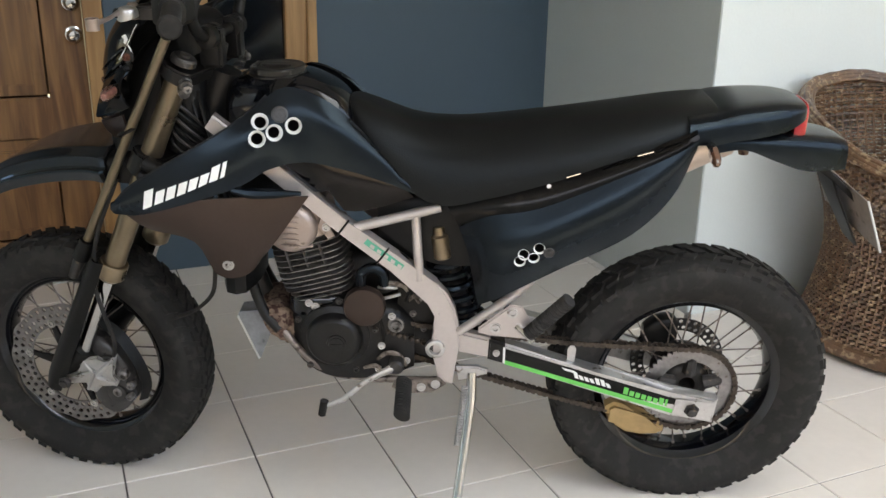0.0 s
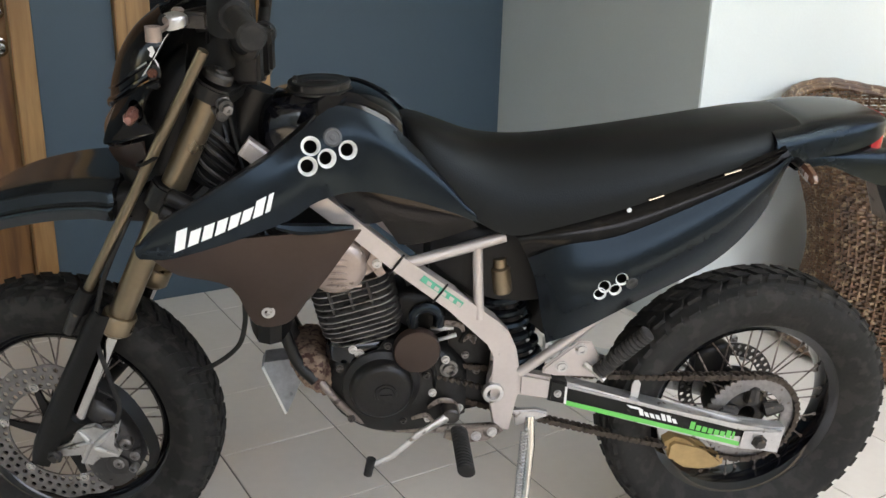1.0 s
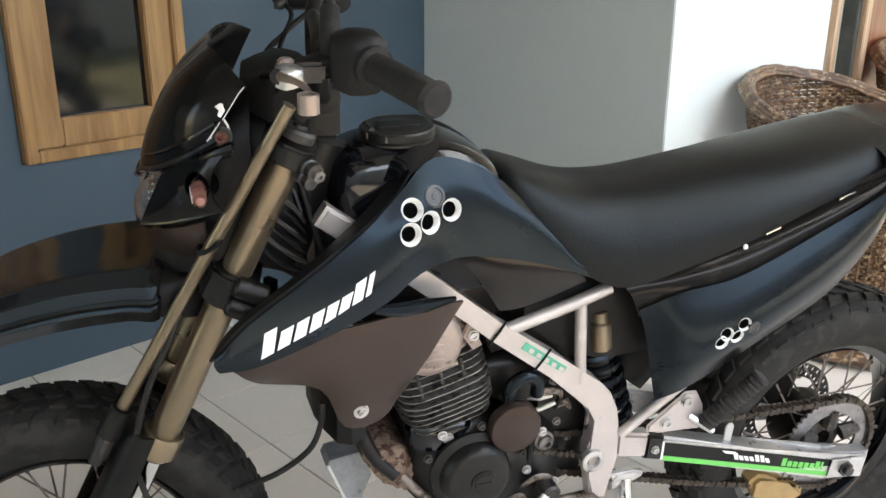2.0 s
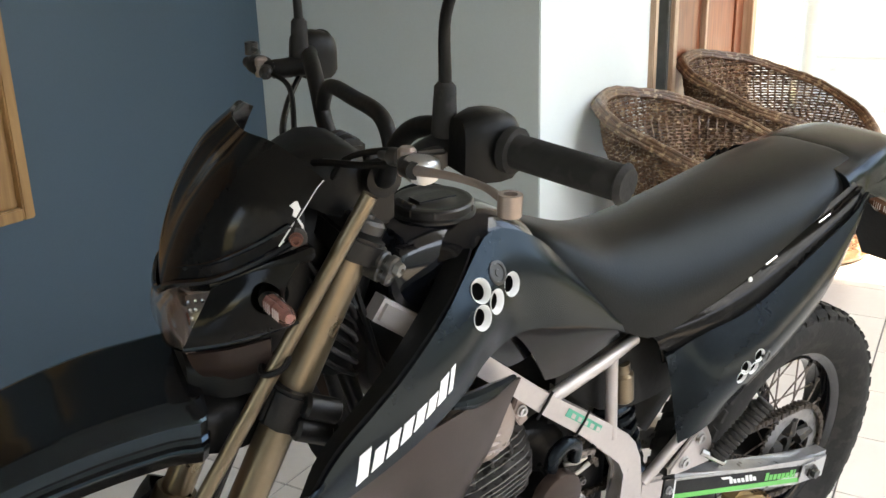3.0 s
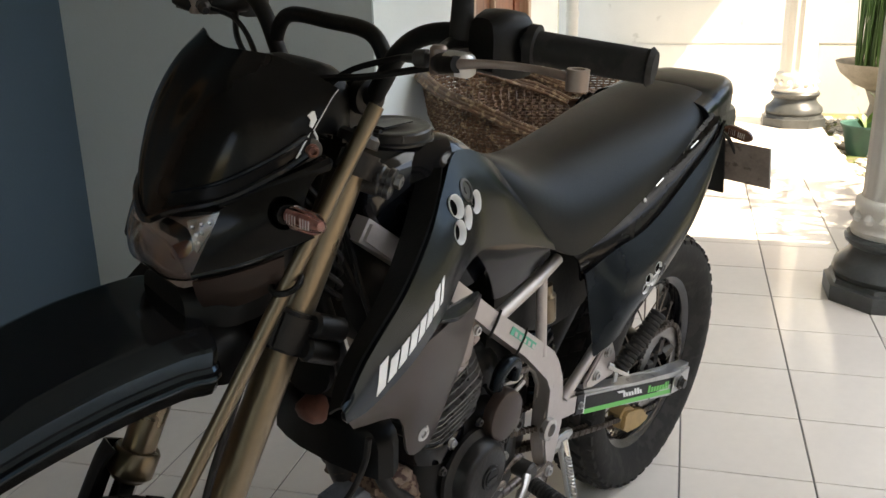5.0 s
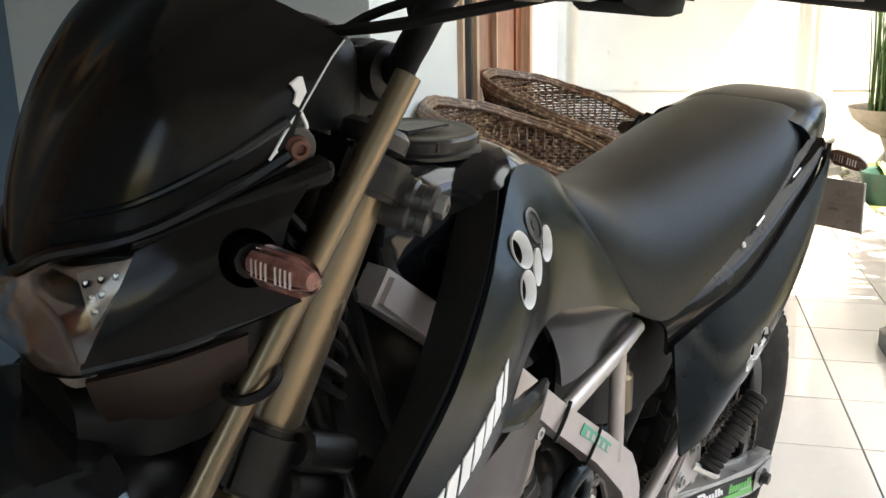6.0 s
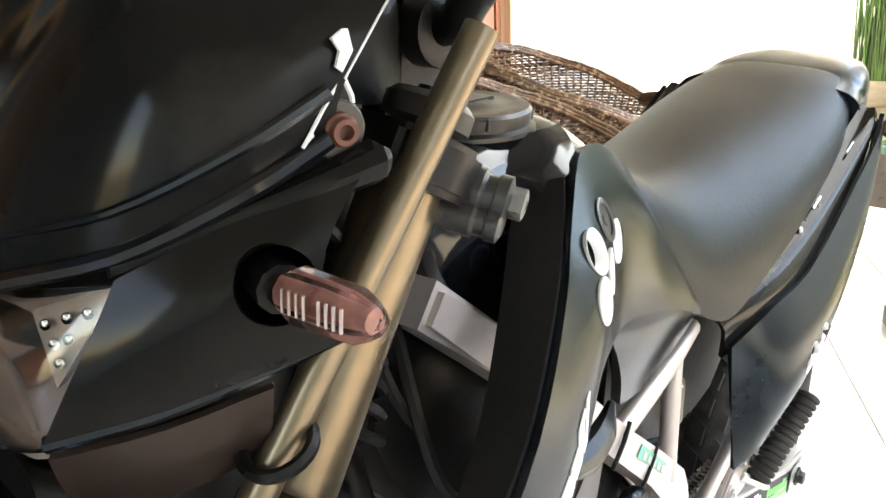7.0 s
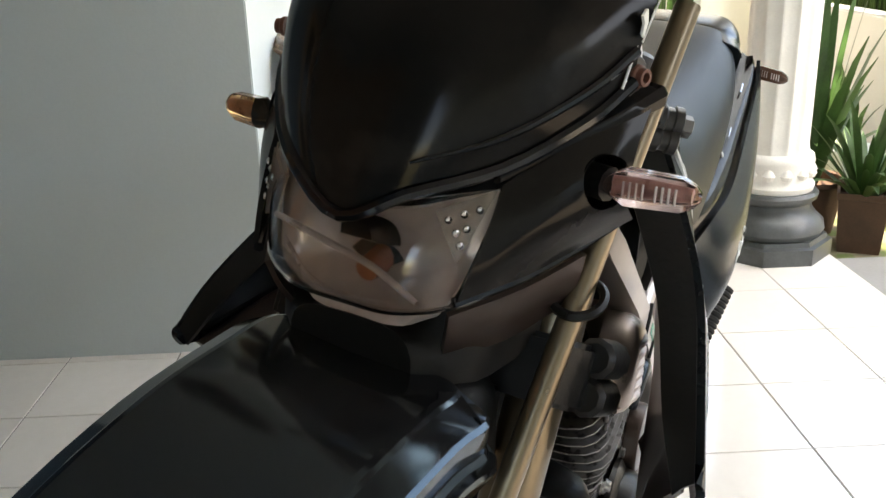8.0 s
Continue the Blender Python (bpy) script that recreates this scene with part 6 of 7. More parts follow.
for x_, z_, r_ in ((1.205, 0.300, 0.012), (1.190, 0.275, 0.010), (1.222, 0.255, 0.011), (1.196, 0.245, 0.008)):
    fpart("caliper_boss", lathe([(-0.01, r_), (0.004, r_), (0.007, r_ * 0.7), (0.007, r_ * 0.35), (0.003, r_ * 0.3), (0.003, 0.0004)], (x_, 0.104, z_), (0, 1, 0), 14), "fin_metal", cal)
fpart("brake_hose", tube([(1.215, 0.110, 0.350), (1.200, 0.125, 0.400), (1.212, 0.128, 0.460), (1.228, 0.122, 0.540), (1.205, 0.120, 0.640), (1.150, 0.112, 0.760)], 0.0045, 8, curve=5), "rubber", cal, "black brake hose along the fork")
CG = [[(1.245, 0.108, 0.425), (1.250, 0.086, 0.436)], [(1.205, 0.108, 0.388), (1.198, 0.086, 0.398)], [(1.172, 0.108, 0.330), (1.162, 0.086, 0.334)], [(1.160, 0.108, 0.280), (1.149, 0.086, 0.278)], [(1.172, 0.106, 0.240), (1.163, 0.086, 0.234)]]
fpart("caliper_guard", sheet(dense(CG, 4, 2), 0.003), "black_plastic", cal, "curved black caliper guard", 60)

# thin rod in front of the left leg
rod = fpart("stay_rod", tube([(1.000, 0.1425, 1.0440), (1.246, 0.104, 0.605)], 0.0088, 16), "gold_tube", label="thin bronze-gold rod beside the fork")
fpart("rod_socket", tube([(1.238, 0.106, 0.618), (1.262, 0.103, 0.575)], [0.015, 0.017], 14), "black_plastic", rod)
fpart("rod_end", tube([(1.26, 0.104, 0.58), (1.285, 0.104, 0.53)], [0.013, 0.010], 12), "dark_metal", rod)
fpart("cable_ring", tube([Vector((1.106, 0.128, 0.862)) + 0.017 * Vector((math.cos(a) * 0.9, math.sin(a), -math.cos(a) * 0.42)) for a in (2 * math.pi * k / 24 for k in range(25))], 0.0035, 6), "black_plastic", rod)

# triple clamps
def clamp_plate(c, half_y, dx, t, mat, name):
    secs = []
    for y, sx in ((-half_y - 0.034, 0.4), (-half_y - 0.02, 0.9), (-half_y + 0.02, 1.0), (-0.03, 1.05), (0.03, 1.05), (half_y - 0.02, 1.0), (half_y + 0.02, 0.9), (half_y + 0.034, 0.4)):
        f_ = dx * sx
        secs.append([c + Vector((f_ * 0.9, y, 0.45 * f_)) - FA * t, c + Vector((f_ * 0.9, y, 0.45 * f_)) + FA * t, c + Vector((-f_ * 0.9, y, -0.45 * f_)) + FA * t, c + Vector((-f_ * 0.9, y, -0.45 * f_)) - FA * t])
    bm = rings(secs)
    bmesh.ops.bevel(bm, geom=list(bm.edges), offset=0.004, segments=2, affect="EDGES", clamp_overlap=True)
    return fpart(name, bm, mat)


top_clamp = clamp_plate(fork_at(0.036), YF, 0.034, 0.014, "engine_black", "top_clamp")
low_clamp = clamp_plate(fork_at(0.29), YF, 0.036, 0.024, "engine_black", "lower_clamp")
for s in (1, -1):
    for q in (-1, 1):
        c = fork_at(0.29) + Vector((-0.022, s * (YF + 0.034), -0.008)) + FA * 0.014 * q
        fpart("pinch_lug", lathe([(-0.022, 0.012), (-0.02, 0.015), (0.018, 0.015), (0.022, 0.011), (0.022, 0.0005)], c, (0.75, 0, 0.35), 10), "engine_black", low_clamp)
    c = fork_at(0.048) + Vector((-0.022, s * (YF + 0.020), -0.006))
    for along, r_ in ((-0.002, 0.0125), (0.012, 0.0105)):
        fpart("pinch_lug", lathe([(-0.020, r_ * 0.8), (-0.018, r_), (0.010, r_), (0.012, r_ * 0.82), (0.017, r_ * 0.82), (0.018, r_ * 0.95), (0.024, r_ * 0.95), (0.026, r_ * 0.5), (0.026, 0.0005)], c + FA * along, (-0.50, 0.85 * s, -0.18), 12), "clamp_grey", top_clamp)
    fpart("clamp_bolt", lathe([(0, 0.0085), (0.007, 0.0085), (0.008, 0.006), (0.008, 0.0035), (0.004, 0.003), (0.004, 0.0004)], c + Vector((-0.014, 0.021 * s, -0.004)), (-0.50, 0.85 * s, -0.18), 6), "fin_metal", top_clamp)

# front fender
# flat crown, a bevel and a stepped skirt on each side; the skirt stops short of the fork
CROWN = ((0.0, -0.003), (0.35, -0.002), (0.68, 0.0), (0.72, 0.001), (0.745, 0.003), (0.91, 0.012), (0.935, 0.015), (0.935, 0.019), (0.915, 0.034), (0.94, 0.038), (0.99, 0.040), (1.0, 0.043), (0.99, 0.046), (0.88, 0.066))
FF = []
for x, w, z, deep in ((1.085, 0.050, 0.802, 0.25), (1.165, 0.062, 0.813, 0.35), (1.178, 0.113, 0.813, 1.0), (1.22, 0.114, 0.812, 1.0), (1.30, 0.113, 0.802, 1.0), (1.40, 0.107, 0.772, 0.95), (1.49, 0.094, 0.720, 0.8), (1.57, 0.070, 0.668, 0.55), (1.62, 0.034, 0.634, 0.3)):
    right = [(x, -f_ * w * 0.88, z - d_ * deep + 0.012 * f_) for f_, d_ in CROWN[:0:-1]]
    FF.append(right + [(x, f_ * w, z - d_ * deep) for f_, d_ in CROWN])
front_fender = fpart("front_fender", sheet(dense(FF, 4, 1), 0.004), "fender_black", label="gloss black high front fender with stepped sides", smooth=9)
fpart("fender_mount", box(1.06, 1.13, -0.06, 0.06, 0.735, 0.785, 0.01), "black_plastic", front_fender)
fpart("fender_base", superloft(stations([(1.186, 0.100, 0.752, 0.806, 0.4), (1.160, 0.098, 0.746, 0.808, 0.4), (1.125, 0.086, 0.742, 0.806, 0.42), (1.095, 0.060, 0.745, 0.796, 0.45)], 3)), "black_plastic", front_fender, "matt black base under the fender", 50)

# headlight mask
def mirror_row(row, up=0.0):
    """A row across the mask; its far end is a little narrower and, by up, higher."""
    return [(x, -y * 0.88, z + up * y / 0.144) for x, y, z in row[:0:-1]] + row


def lifted(bm):
    bmesh.ops.translate(bm, verts=bm.verts, vec=(0, 0, 0.006))
    return steered(bm)


def mpart(name, bm, mat, parent=None, label="", smooth=40):
    return part(name, lifted(bm), mat, parent or bike, label, smooth)


def mpair(name, bm, mat, parent=None, label="", smooth=40):
    return pair(name, bm, mat, parent, label, smooth, lifted)


VISOR = [mirror_row(r, up) for r, up in (
    ([(1.201, 0.004, 0.909), (1.188, 0.045, 0.928), (1.156, 0.09, 0.945), (1.118, 0.125, 0.972), (1.085, 0.14, 0.994)], 0.0),
    ([(1.19, 0, 0.955), (1.184, 0.045, 0.962), (1.154, 0.092, 0.978), (1.116, 0.124, 1), (1.08, 0.1395, 1.014)], 0.0),
    ([(1.169, 0, 1.005), (1.166, 0.045, 1.01), (1.144, 0.089, 1.019), (1.109, 0.12, 1.031), (1.068, 0.1405, 1.036)], 0.004),
    ([(1.136, 0, 1.05), (1.136, 0.042, 1.054), (1.119, 0.08, 1.06), (1.089, 0.114, 1.06), (1.058, 0.1425, 1.052)], 0.010),
    ([(1.098, 0, 1.086), (1.097, 0.04, 1.088), (1.084, 0.076, 1.087), (1.069, 0.111, 1.078), (1.05, 0.144, 1.061)], 0.017))]
visor = mpart("headlight_mask", sheet(dense(VISOR, 5, 4)[::-1], 0.004), "mask_black", label="gloss black headlight mask", smooth=60)
mpart("visor_rim", tube([(x + 0.001, y, z + 0.003) for x, y, z in VISOR[0]], 0.0045, 8, curve=4), "gloss_black", visor)
mpart("visor_crease", tube([(x + 0.001, y, z + 0.022) for x, y, z in VISOR[0][5:]], [0.001, 0.0025, 0.003, 0.0035], 8, curve=4), "gloss_black", visor)
COWL = [[(1.157, 0.091, 0.938), (1.168, 0.090, 0.916), (1.180, 0.086, 0.893), (1.190, 0.081, 0.871)],
        [(1.125, 0.116, 0.959), (1.140, 0.119, 0.929), (1.148, 0.114, 0.902), (1.152, 0.107, 0.884)],
        [(1.095, 0.137, 0.976), (1.112, 0.138, 0.944), (1.116, 0.134, 0.915), (1.116, 0.128, 0.898)],
        [(1.074, 0.149, 0.985), (1.094, 0.147, 0.954), (1.094, 0.145, 0.926), (1.083, 0.147, 0.911)]]
cowl = mpair("mask_side", sheet(dense(COWL, 4, 4), 0.004), "mask_black", label="gloss black mask side", smooth=60)
wing = []
for c, k in zip(smooth_path([(1.160, 0.090, 0.942), (1.125, 0.118, 0.962), (1.095, 0.140, 0.977), (1.069, 0.153, 0.988)], 5), np.linspace(0.30, 1.0, 16)):
    wing.append([c + Vector(p) * float(k) for p in ((0, -0.008, 0.008), (0, 0.001, 0.0065), (0, 0.0045, 0.001), (0, 0.0035, -0.006), (0, -0.002, -0.010), (0, -0.008, -0.010))])
wing.append([c + Vector((-0.003, 0.001, 0.001)) + Vector(p) * 0.6 for p in ((0, -0.008, 0.008), (0, 0.001, 0.0065), (0, 0.0045, 0.001), (0, 0.0035, -0.006), (0, -0.002, -0.010), (0, -0.008, -0.010))])
mpair("mask_wing", rings(wing), "mask_black", label="gloss black wedge-shaped wing of the mask", smooth=35)
mpair("mask_edge", tube([(1.190, 0.081, 0.869), (1.152, 0.108, 0.881), (1.116, 0.1295, 0.896), (1.083, 0.1475, 0.910)], [0.004, 0.0035, 0.003, 0.0015], 8, curve=4), "gloss_black")
CHIN = [[(1.186, 0.074, 0.860), (1.178, 0.068, 0.838), (1.162, 0.057, 0.815)], [(1.148, 0.104, 0.873), (1.142, 0.100, 0.852), (1.134, 0.090, 0.829)], [(1.108, 0.128, 0.889), (1.107, 0.125, 0.872), (1.104, 0.117, 0.852)]]
mpair("mask_chin", sheet(dense(CHIN, 3, 3), 0.004), "grey_plastic", label="grey-brown plastic chin panel", smooth=60)
mpart("mask_shell", superloft(stations([(1.185, 0.05, 0.80, 0.838, 0.5), (1.162, 0.075, 0.80, 0.842, 0.5), (1.140, 0.085, 0.80, 0.93, 0.5), (1.10, 0.10, 0.82, 1.0, 0.5), (1.05, 0.085, 0.86, 1.04, 0.5)], 2)), "black_plastic", visor)
# headlight glass, reflector and the small lamps
LENS = [mirror_row(r) for r in (
    [(1.19, 0.004, 0.907), (1.182, 0.04, 0.923), (1.17, 0.07, 0.931), (1.156, 0.091, 0.936)],
    [(1.202, 0, 0.888), (1.201, 0.04, 0.893), (1.188, 0.068, 0.898), (1.17, 0.087, 0.9)],
    [(1.202, 0, 0.862), (1.203, 0.038, 0.862), (1.194, 0.062, 0.864), (1.184, 0.077, 0.866)],
    [(1.192, 0, 0.85), (1.192, 0.032, 0.851), (1.187, 0.056, 0.856), (1.182, 0.073, 0.863)],
    [(1.174, 0, 0.842), (1.176, 0.022, 0.844), (1.176, 0.042, 0.849), (1.175, 0.064, 0.857)])]
glass_ob = mpart("headlight_lens", sheet(dense(LENS, 4, 4)[::-1], 0.002), "lens", label="clear faceted headlight lens", smooth=60)
glass_ob.visible_shadow = False
BACK = [mirror_row(r) for r in (
    [(1.180, 0, 0.914), (1.176, 0.038, 0.918), (1.162, 0.066, 0.926), (1.148, 0.086, 0.932)],
    [(1.158, 0, 0.896), (1.160, 0.036, 0.898), (1.166, 0.064, 0.902), (1.160, 0.083, 0.900)],
    [(1.150, 0, 0.872), (1.156, 0.036, 0.870), (1.170, 0.058, 0.868), (1.176, 0.073, 0.866)],
    [(1.168, 0, 0.850), (1.172, 0.032, 0.850), (1.178, 0.052, 0.852), (1.176, 0.064, 0.854)],
    [(1.182, 0, 0.834), (1.180, 0.022, 0.835), (1.178, 0.038, 0.839), (1.172, 0.052, 0.846)])]
mpart("reflector", sheet(dense(BACK, 4, 3)[::-1], 0.002), "reflector", visor, "dull silver reflector with warm tint", 30)
mpart("bulb", tube([(1.152, 0.004, 0.868), (1.172, 0.004, 0.866)], [0.011, 0.008], 12), "orange_lens", visor)
for s in (1, -1):
    mpart("lamp_panel", rings([[(1.181, s * 0.060, 0.921), (1.156, s * 0.0885, 0.9345), (1.180, s * 0.0755, 0.890)], [(1.175, s * 0.057, 0.919), (1.151, s * 0.0845, 0.932), (1.174, s * 0.0715, 0.890)]]), "lamp_panel", visor)
    for u, v in ((0.18, 0.16), (0.18, 0.48), (0.2, 0.80), (0.45, 0.30), (0.45, 0.62), (0.7, 0.5)):
        a, b, c = Vector((1.1825, s * 0.062, 0.920)), Vector((1.1585, s * 0.0895, 0.9335)), Vector((1.1815, s * 0.0765, 0.891))
        p = a.lerp(b, v).lerp(c, u)
        mpart("led", lathe([(0, 0.0028), (0.0012, 0.0024), (0.002, 0.0005)], p, (0.6, 0.75 * s, 0.1), 8), "chrome", visor)
for s in (1, -1):
    side = cowl[0] if s > 0 else cowl[1]
    p, nrm = snap(side, HEAD @ Vector((1.1125, s * (0.139 if s > 0 else 0.125), 0.945)))
    drill(side, [(p, nrm)], 0.0175, 0.03)
    part("stalk_grommet", lathe([(-0.016, 0.0165), (0.0004, 0.0170), (0.0010, 0.0176), (0.0008, 0.0184), (-0.0015, 0.0186), (-0.018, 0.0175), (-0.018, 0.0005)], p, nrm, 32), "hole_shade", bike, "recess round the indicator stalk, its shade painted black")
    mpart("indicator_stalk", tube([(1.105, s * 0.12, 0.938), (1.112, s * 0.142, 0.938)], 0.011, 10), "black_plastic")
    indicator((1.114, s * 0.138 if s > 0 else -0.122, 0.939), (1.105, s * 0.197 if s > 0 else -0.177, 0.939), "pink_lens" if s > 0 else "amber_lens", lifted, bike, "pale pink clear turn indicator" if s > 0 else "amber turn indicator")
    b = mpart("mask_bolt", lathe([(0, 0.0075), (0.003, 0.0073), (0.004, 0.0060), (0.008, 0.0056), (0.008, 0.0034), (0.004, 0.0030), (0.004, 0.0005)], (1.080, s * 0.139, 1.0), (0.3, s, 0), 14), "rust_red", visor, "rusty red-brown bolt")
mpart("bolt_tab", plate([(1.0985, 0.9925), (1.078, 1.0215), (1.0745, 1.019), (1.0705, 1.010), (1.0690, 1.001), (1.0715, 0.994), (1.077, 0.9895), (1.086, 0.988)], 0.1345, 0.1375, 0.001), "black_plastic", visor, "black mounting tab with chipped pale edges")
for e_, r_ in ((((1.0975, 0.994), (1.088, 1.0075), (1.078, 1.0215)), 0.0009), (((1.0772, 1.0215), (1.0725, 1.013), (1.0720, 1.010)), 0.0013), (((1.0712, 1.009), (1.0692, 1.001), (1.0710, 0.995)), 0.0007)):
    mpart("chip", tube([(x, 0.1376, z) for x, z in e_], r_, 6), "white_vinyl", visor)
mpart("chip", plate([(1.0985, 0.9925), (1.0925, 1.000), (1.0890, 0.9905)], 0.1374, 0.1382, 0.0003), "white_vinyl", visor, "chipped pale paint")
mpart("chip", plate([(1.0859, 1.0369), (1.08, 1.0406), (1.0772, 1.0405), (1.0744, 1.0318), (1.0798, 1.0234), (1.0835, 1.0259), (1.081, 1.0321)], 0.1395, 0.1412, 0.0004), "white_vinyl", visor, "chipped pale paint")
mpart("chip", plate([(1.114, 0.9800), (1.105, 0.9804), (1.1061, 0.9775), (1.1133, 0.9778)], 0.1195, 0.1206, 0.0004), "white_vinyl", visor, "chipped pale paint")
mpart("chip", tube([(1.078, 0.1400, 1.0205), (1.068, 0.1415, 1.0360), (1.058, 0.1435, 1.0520), (1.0510, 0.1450, 1.0605)], 0.0006, 5, curve=4), "white_vinyl", visor, "pale chipped edge")
mpart("washer", lathe([(-0.003, 0.0125), (0.0006, 0.0125), (0.0012, 0.0118), (0.0012, 0.0005)], (1.0805, 0.1378, 1.000), (0.3, 1, 0), 24), "clamp_grey", visor, "grey washer under the bolt")

mpart("reflector_fold", tube([(1.184, -0.062, 0.894), (1.180, -0.03, 0.884), (1.176, 0.01, 0.872), (1.182, 0.05, 0.858)], [0.002, 0.0025, 0.0025, 0.002], 8, curve=4), "reflector", visor)
mpart("lamp_hood", superloft(stations([(1.156, 0.020, 0.882, 0.906, 0.5), (1.170, 0.018, 0.886, 0.904, 0.5), (1.178, 0.012, 0.890, 0.900, 0.6)], 2)), "engine_black", visor)
mpart("lens_sweep", tube([(1.184, -0.055, 0.880), (1.188, -0.03, 0.858), (1.187, 0.0, 0.851), (1.184, 0.03, 0.853)], [0.001, 0.002, 0.002, 0.001], 6, curve=5), "reflector", visor)
fpart("wiring_boot", superloft(stations([(1.085, 0.05, 0.85, 0.98, 0.5), (1.06, 0.072, 0.82, 1.01, 0.45), (1.01, 0.074, 0.80, 1.015, 0.45), (0.985, 0.05, 0.84, 0.99, 0.5)], 3)), "black_plastic", label="bundle of dark wiring behind the mask")
for k_ in range(6):
    a_ = k_ * 1.05
    fpart("cable", tube([(1.06, 0.06 + 0.012 * math.sin(a_), 0.97 - 0.02 * k_), (1.035, 0.085 + 0.008 * math.cos(a_), 0.93 - 0.02 * k_), (1.0, 0.078, 0.89 - 0.018 * k_), (0.985, 0.055, 0.86 - 0.015 * k_)], 0.0035, 6, curve=4), "black_plastic" if k_ % 2 else "dark_metal")

# handlebar
BAR = [(0.868, 0.385, 1.112), (0.905, 0.30, 1.120), (0.940, 0.225, 1.125), (0.955, 0.168, 1.118), (0.961, 0.130, 1.094), (0.962, 0.100, 1.054), (0.958, 0.076, 1.037), (0.955, 0.0, 1.035)]
bar_pts = BAR + [(x, -y, z) for x, y, z in BAR[-2::-1]]
handlebar = fpart("handlebar", tube(bar_pts, 0.011, 14, curve=5), "black_plastic", label="black motocross handlebar")
brace = [(0.962, 0.114, 1.066), (0.962, 0.106, 1.088), (0.962, 0.090, 1.105), (0.962, 0.062, 1.112), (0.962, 0.0, 1.112)]
fpart("cross_brace", tube(brace + [(x, -y, z) for x, y, z in brace[-2::-1]], 0.0095, 12, curve=4), "black_plastic", handlebar)
for s in (1, -1):
    fpart("bar_mount", lathe([(-0.024, 0.014), (-0.022, 0.021), (-0.006, 0.022), (-0.004, 0.018), (0.004, 0.018), (0.006, 0.022), (0.022, 0.021), (0.024, 0.014)], (0.956, s * 0.054, 1.035), (0, 1, 0), 20), "engine_black", handlebar, "dark clamp round the handlebar")
for s in (1, -1):
    fpart("bar_clamp", box(0.935, 0.98, s * 0.045 - 0.016, s * 0.045 + 0.016, 0.975, 1.052, 0.006), "engine_black", handlebar)
    d = Vector((0.905, s * 0.30, 1.118)) - Vector((0.868, s * 0.385, 1.112))
    e0, e1 = Vector((0.866, s * 0.39, 1.112)), Vector((0.916, s * 0.275, 1.119))
    fpart("grip", tube([e0, e0.lerp(e1, 0.04), e0.lerp(e1, 0.06), e0.lerp(e1, 0.92), e0.lerp(e1, 0.93), e1], [0.015, 0.019, 0.0165, 0.0165, 0.022, 0.022], 18), "rubber", handlebar, "black rubber grip")
    hs = Vector((0.928, s * 0.248, 1.119))
    sw = fpart("switch_box", superloft(stations([(hs.x + 0.028, 0.018, 1.095, 1.145, 0.5), (hs.x + 0.010, 0.026, 1.088, 1.152, 0.45), (hs.x - 0.018, 0.026, 1.090, 1.15, 0.45), (hs.x - 0.030, 0.018, 1.10, 1.14, 0.5)], 2)), "black_plastic", handlebar)
    sw.data.transform(HEAD @ Matrix.Translation((0, hs.y, 0)) @ HEAD.inverted())
    perch = fpart("lever_perch", tube([(0.945, s * 0.215, 1.112), (0.975, s * 0.222, 1.108), (1.004, s * 0.245, 1.105), (1.012, s * 0.276, 1.109)], [0.016, 0.013, 0.011, 0.008], 12, curve=3), "engine_black", handlebar)
    fpart("lever", tube([(1.000, s * 0.235, 1.106), (1.012, s * 0.265, 1.108), (0.996, s * (0.31 if s > 0 else 0.295), 1.113), (0.984, s * (0.35 if s > 0 else 0.32), 1.114), (0.985, s * (0.392 if s > 0 else 0.352), 1.113)], [0.0062, 0.0055, 0.0036, 0.0034, 0.0046], 12, curve=5, squash=0.75), "bronze" if s > 0 else "dark_metal", perch, "worn bronze-grey alloy lever")
    fpart("lever_knob", lathe([(-0.009, 0.006), (-0.009, 0.010), (0.009, 0.010), (0.009, 0.006), (-0.009, 0.006)], (0.985, s * (0.396 if s > 0 else 0.355), 1.113), (0, 0, 1), 12), "bronze" if s > 0 else "dark_metal", perch)
    fpart("perch_clamp", box(0.962, 0.996, s * 0.232 - 0.014, s * 0.232 + 0.014, 1.094, 1.116, 0.004), "dark_metal", perch)
    fpart("lever_root", superloft(stations([(1.014, 0.010, 1.098, 1.116, 0.5), (1.004, 0.017, 1.096, 1.119, 0.45), (0.990, 0.014, 1.099, 1.117, 0.45), (0.984, 0.007, 1.103, 1.114, 0.5)], 2)), "alloy" if s > 0 else "dark_metal", perch, "scuffed silver lever root").data.transform(HEAD @ Matrix.Translation((0, s * 0.264, 0)) @ HEAD.inverted())
    fpart("pivot_bolt", lathe([(-0.014, 0.008), (-0.012, 0.009), (0.010, 0.009), (0.013, 0.006), (0.013, 0.0005)], (1.003, s * 0.240, 1.108), (0, 0, 1), 12), "bronze", perch)
    fpart("adjuster", lathe([(0, 0.005), (0.004, 0.009), (0.016, 0.009), (0.02, 0.005), (0.032, 0.004), (0.032, 0.0005)], (1.0, s * 0.226, 1.106), (0.35, -0.9 * s, -0.1), 12), "dark_metal", perch)
    fpart("cable", tube([(1.0, s * 0.225, 1.105), (0.99, s * 0.16, 1.095), (1.01, s * 0.08, 1.06), (1.02, s * 0.05, 0.98), (0.99, s * 0.07, 0.88)], 0.0036, 6, curve=6), "black_plastic", handlebar)
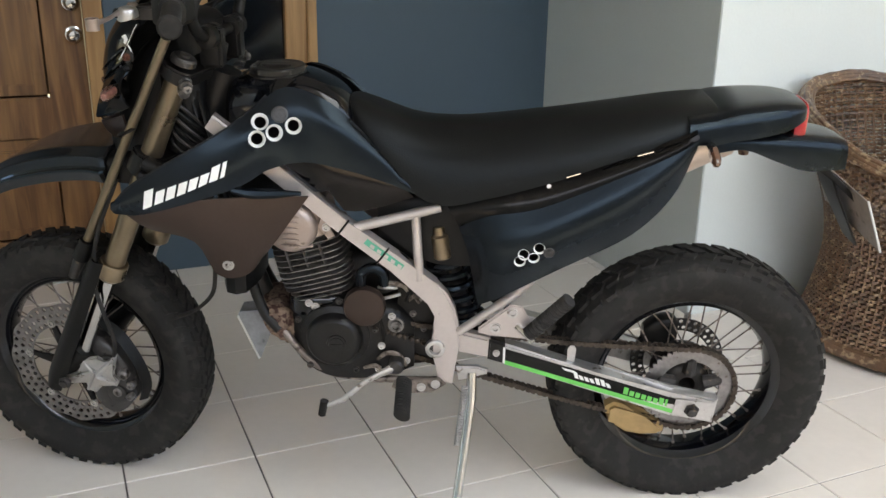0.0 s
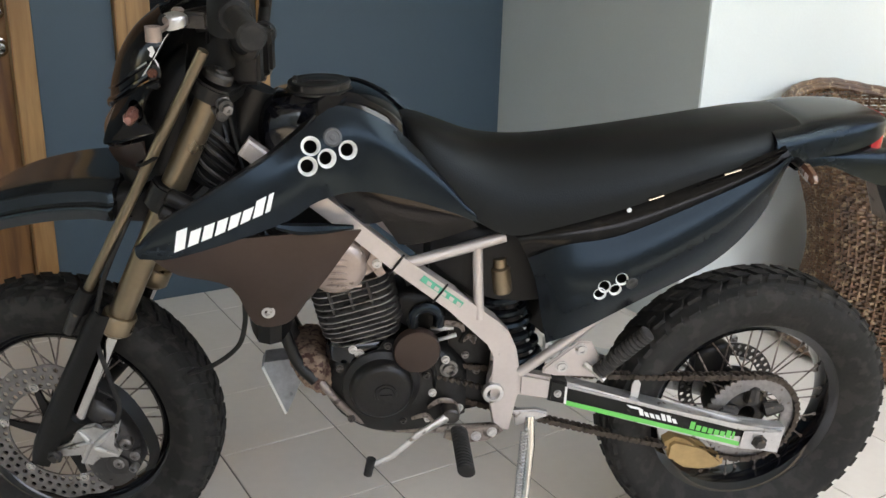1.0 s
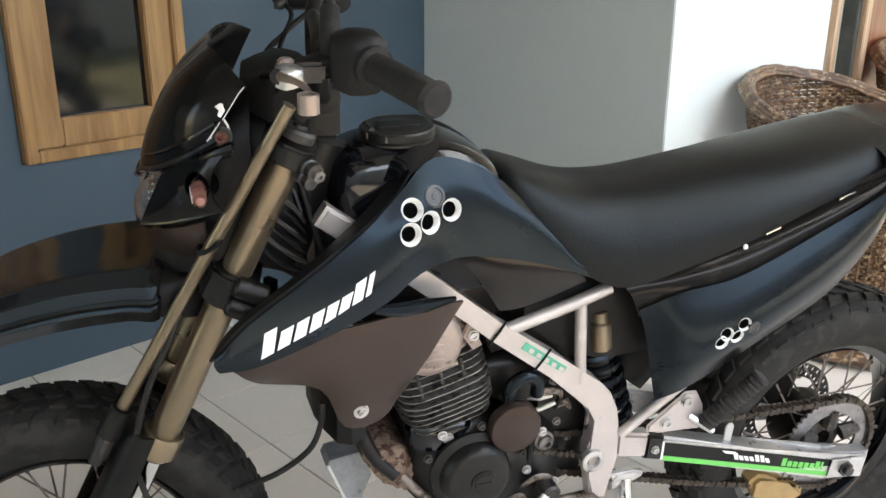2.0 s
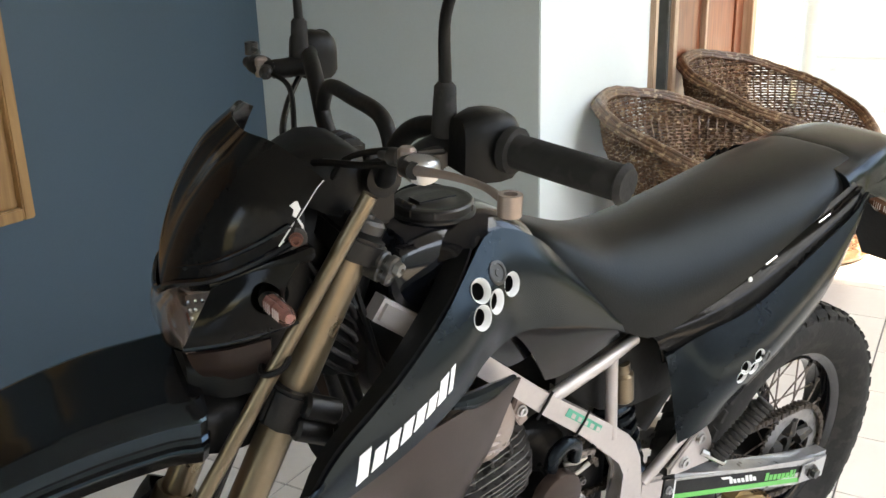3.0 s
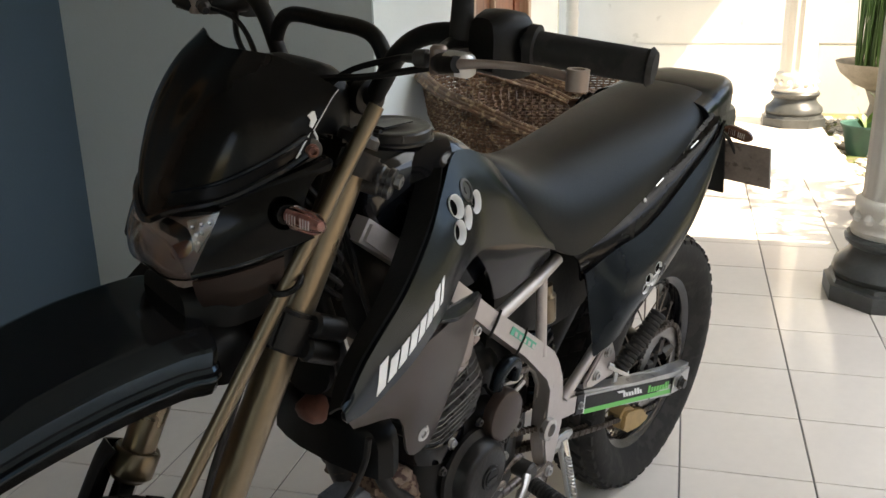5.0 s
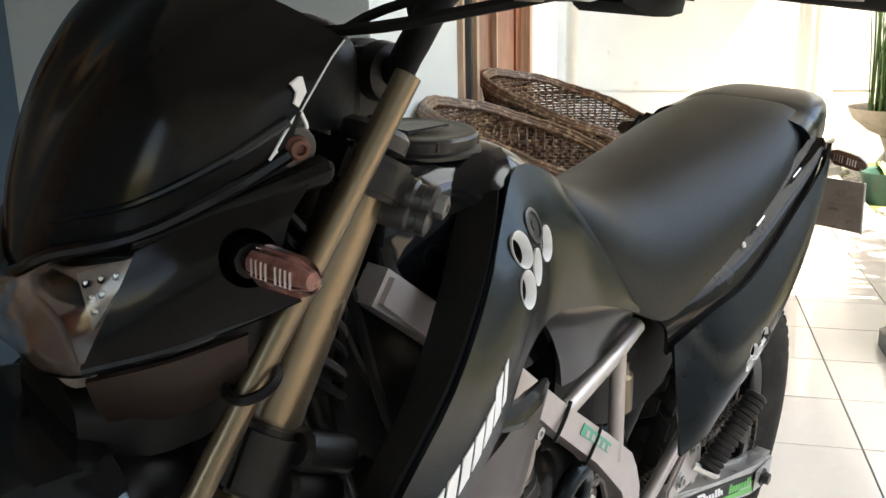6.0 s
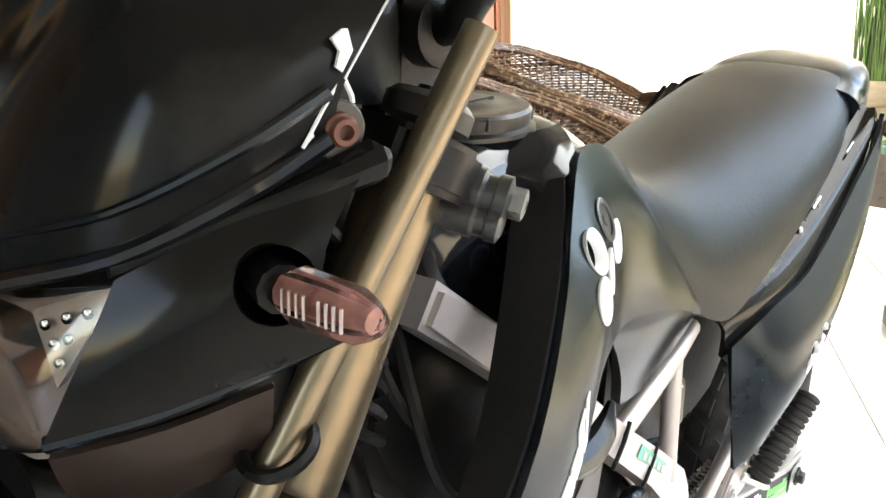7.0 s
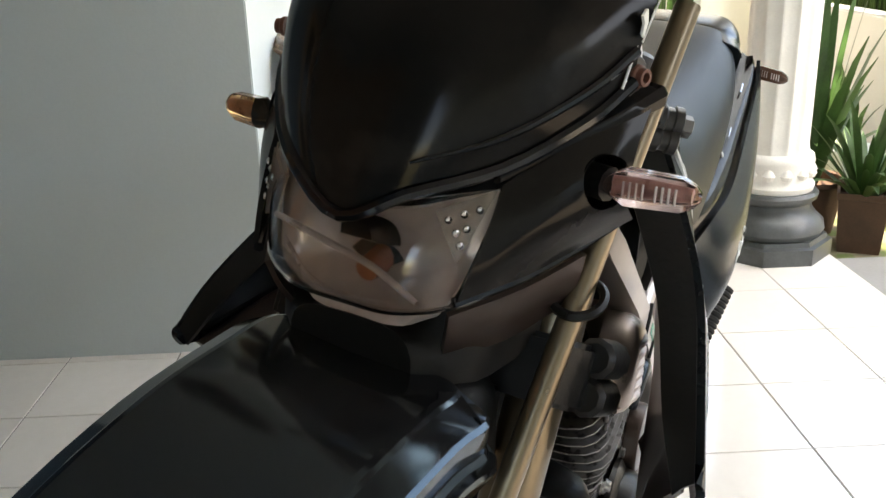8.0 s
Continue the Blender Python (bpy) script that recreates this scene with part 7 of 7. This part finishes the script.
    fpart("cable", tube([(0.95, s * 0.23, 1.10), (1.0, s * 0.14, 1.075), (1.035, s * 0.04, 1.05), (1.03, s * -0.03, 0.97)], 0.0042, 6, curve=6), "black_plastic", handlebar)
    # mirror
    foot = Vector((0.955, s * 0.219, 1.125))
    mir = fpart("mirror_stem", tube([foot, foot + Vector((0, 0, 0.045)), foot + Vector((0.004, 0.004 * s, 0.10)), foot + Vector((0.010, 0.03 * s, 0.135)), foot + Vector((0.022, 0.075 * s, 0.172))], [0.0065, 0.0065, 0.0055, 0.0055, 0.006], 12, curve=4), "black_plastic", handlebar, "black mirror stem")
    fpart("stem_boot", lathe([(0, 0.012), (0.004, 0.0125), (0.048, 0.0105), (0.052, 0.007)], foot + Vector((0, 0, -0.004)), (0, 0, 1), 16), "rubber", mir)
    mc = foot + Vector((0.03, 0.180 * s, 0.188))
    out = []
    corner = [(-0.078, -0.012), (-0.062, -0.024), (-0.022, -0.044), (-0.012, -0.044), (0.070, -0.014), (0.082, 0.0), (0.080, 0.034), (0.066, 0.044), (-0.05, 0.046), (-0.070, 0.034)]
    for p, q in corner:
        out.append((s * p, q))
    shell = [[mc + Vector((dx, s * 0 + p * k, q * k)) for p, q in out] for dx, k in ((-0.012, 0.97), (-0.008, 1.0), (0.006, 0.95), (0.018, 0.75), (0.024, 0.4))]
    head = fpart("mirror_head", rings(shell), "black_plastic", mir, "black mirror shell", 60)
    fpart("mirror_glass", rings([[mc + Vector((-0.0125, p * 0.92, q * 0.92)) for p, q in out], [mc + Vector((-0.0135, p * 0.92, q * 0.92)) for p, q in out]]), "mirror", head, "mirror glass")
fpart("instrument", superloft(stations([(1.06, 0.05, 1.02, 1.06, 0.5), (1.02, 0.07, 1.0, 1.075, 0.45), (0.985, 0.07, 1.0, 1.07, 0.45), (0.965, 0.05, 1.01, 1.055, 0.5)], 2)), "black_plastic", handlebar)
fpart("ignition_lock", lathe([(-0.02, 0.016), (0.012, 0.016), (0.014, 0.012), (0.016, 0.0005)], (0.965, 0, 1.0), (-0.3, 0, 1), 16), "dark_metal", handlebar)
for y, z in ((0.03, 0.78), (-0.03, 0.80), (0.05, 0.74)):
    part("cable", tube([(1.0, y, 0.93), (0.985, y * 1.2, 0.86), (0.95, y * 1.5, z), (0.88, y * 1.6, z - 0.06), (0.82, y, 0.70)], 0.0045, 6, curve=6), "black_plastic", bike)
pair("signal_horn", lathe([(0, 0.03), (0.012, 0.036), (0.02, 0.034), (0.022, 0.0005)], (1.02, 0.04, 0.70), (1, 0.2, 0), 18), "black_plastic")

# ---- floor tiles ----
P = 0.3


def tile_bm(x0, x1, y0, y1, bm=None):
    bm = bm or bmesh.new()
    g, b, z0, z1 = 0.0016, 0.0012, -0.003, 0.0
    lo = [bm.verts.new(p) for p in ((x0 + g, y0 + g, z0), (x1 - g, y0 + g, z0), (x1 - g, y1 - g, z0), (x0 + g, y1 - g, z0))]
    hi = [bm.verts.new(p) for p in ((x0 + g + b, y0 + g + b, z1), (x1 - g - b, y0 + g + b, z1), (x1 - g - b, y1 - g - b, z1), (x0 + g + b, y1 - g - b, z1))]
    bm.faces.new(hi)
    for i in range(4):
        bm.faces.new((lo[i], lo[(i + 1) % 4], hi[(i + 1) % 4], hi[i]))
    return bm


tile_mesh = finish("tile", tile_bm(0, P, 0, P), "tile", 20)
rest = bmesh.new()
for i in range(-15, 19):
    for j in range(-2, 8):
        x0, x1, y0, y1 = i * P, (i + 1) * P, max(j * P, EDGE_Y), min((j + 1) * P, BLUE_Y)
        if x0 > GREY_X:
            y1 = min(y1, WHITE_Y)
        elif x1 > GREY_X and y0 > WHITE_Y:
            x1 = GREY_X
        if y1 <= y0:
            continue
        whole = y1 - y0 > P - 1e-6 and x1 < FAR_X and x1 - x0 > P - 1e-6
        if whole and -8 <= i <= 12:
            t = new("tile", tile_mesh)
            t.location, t.parent = (x0, y0, random.uniform(-0.0003, 0.0002)), floor
        else:
            tile_bm(x0, min(x1, FAR_X), y0, y1, rest)
tagged(part("far_tiles", rest, "tile", floor), kind="stuff")
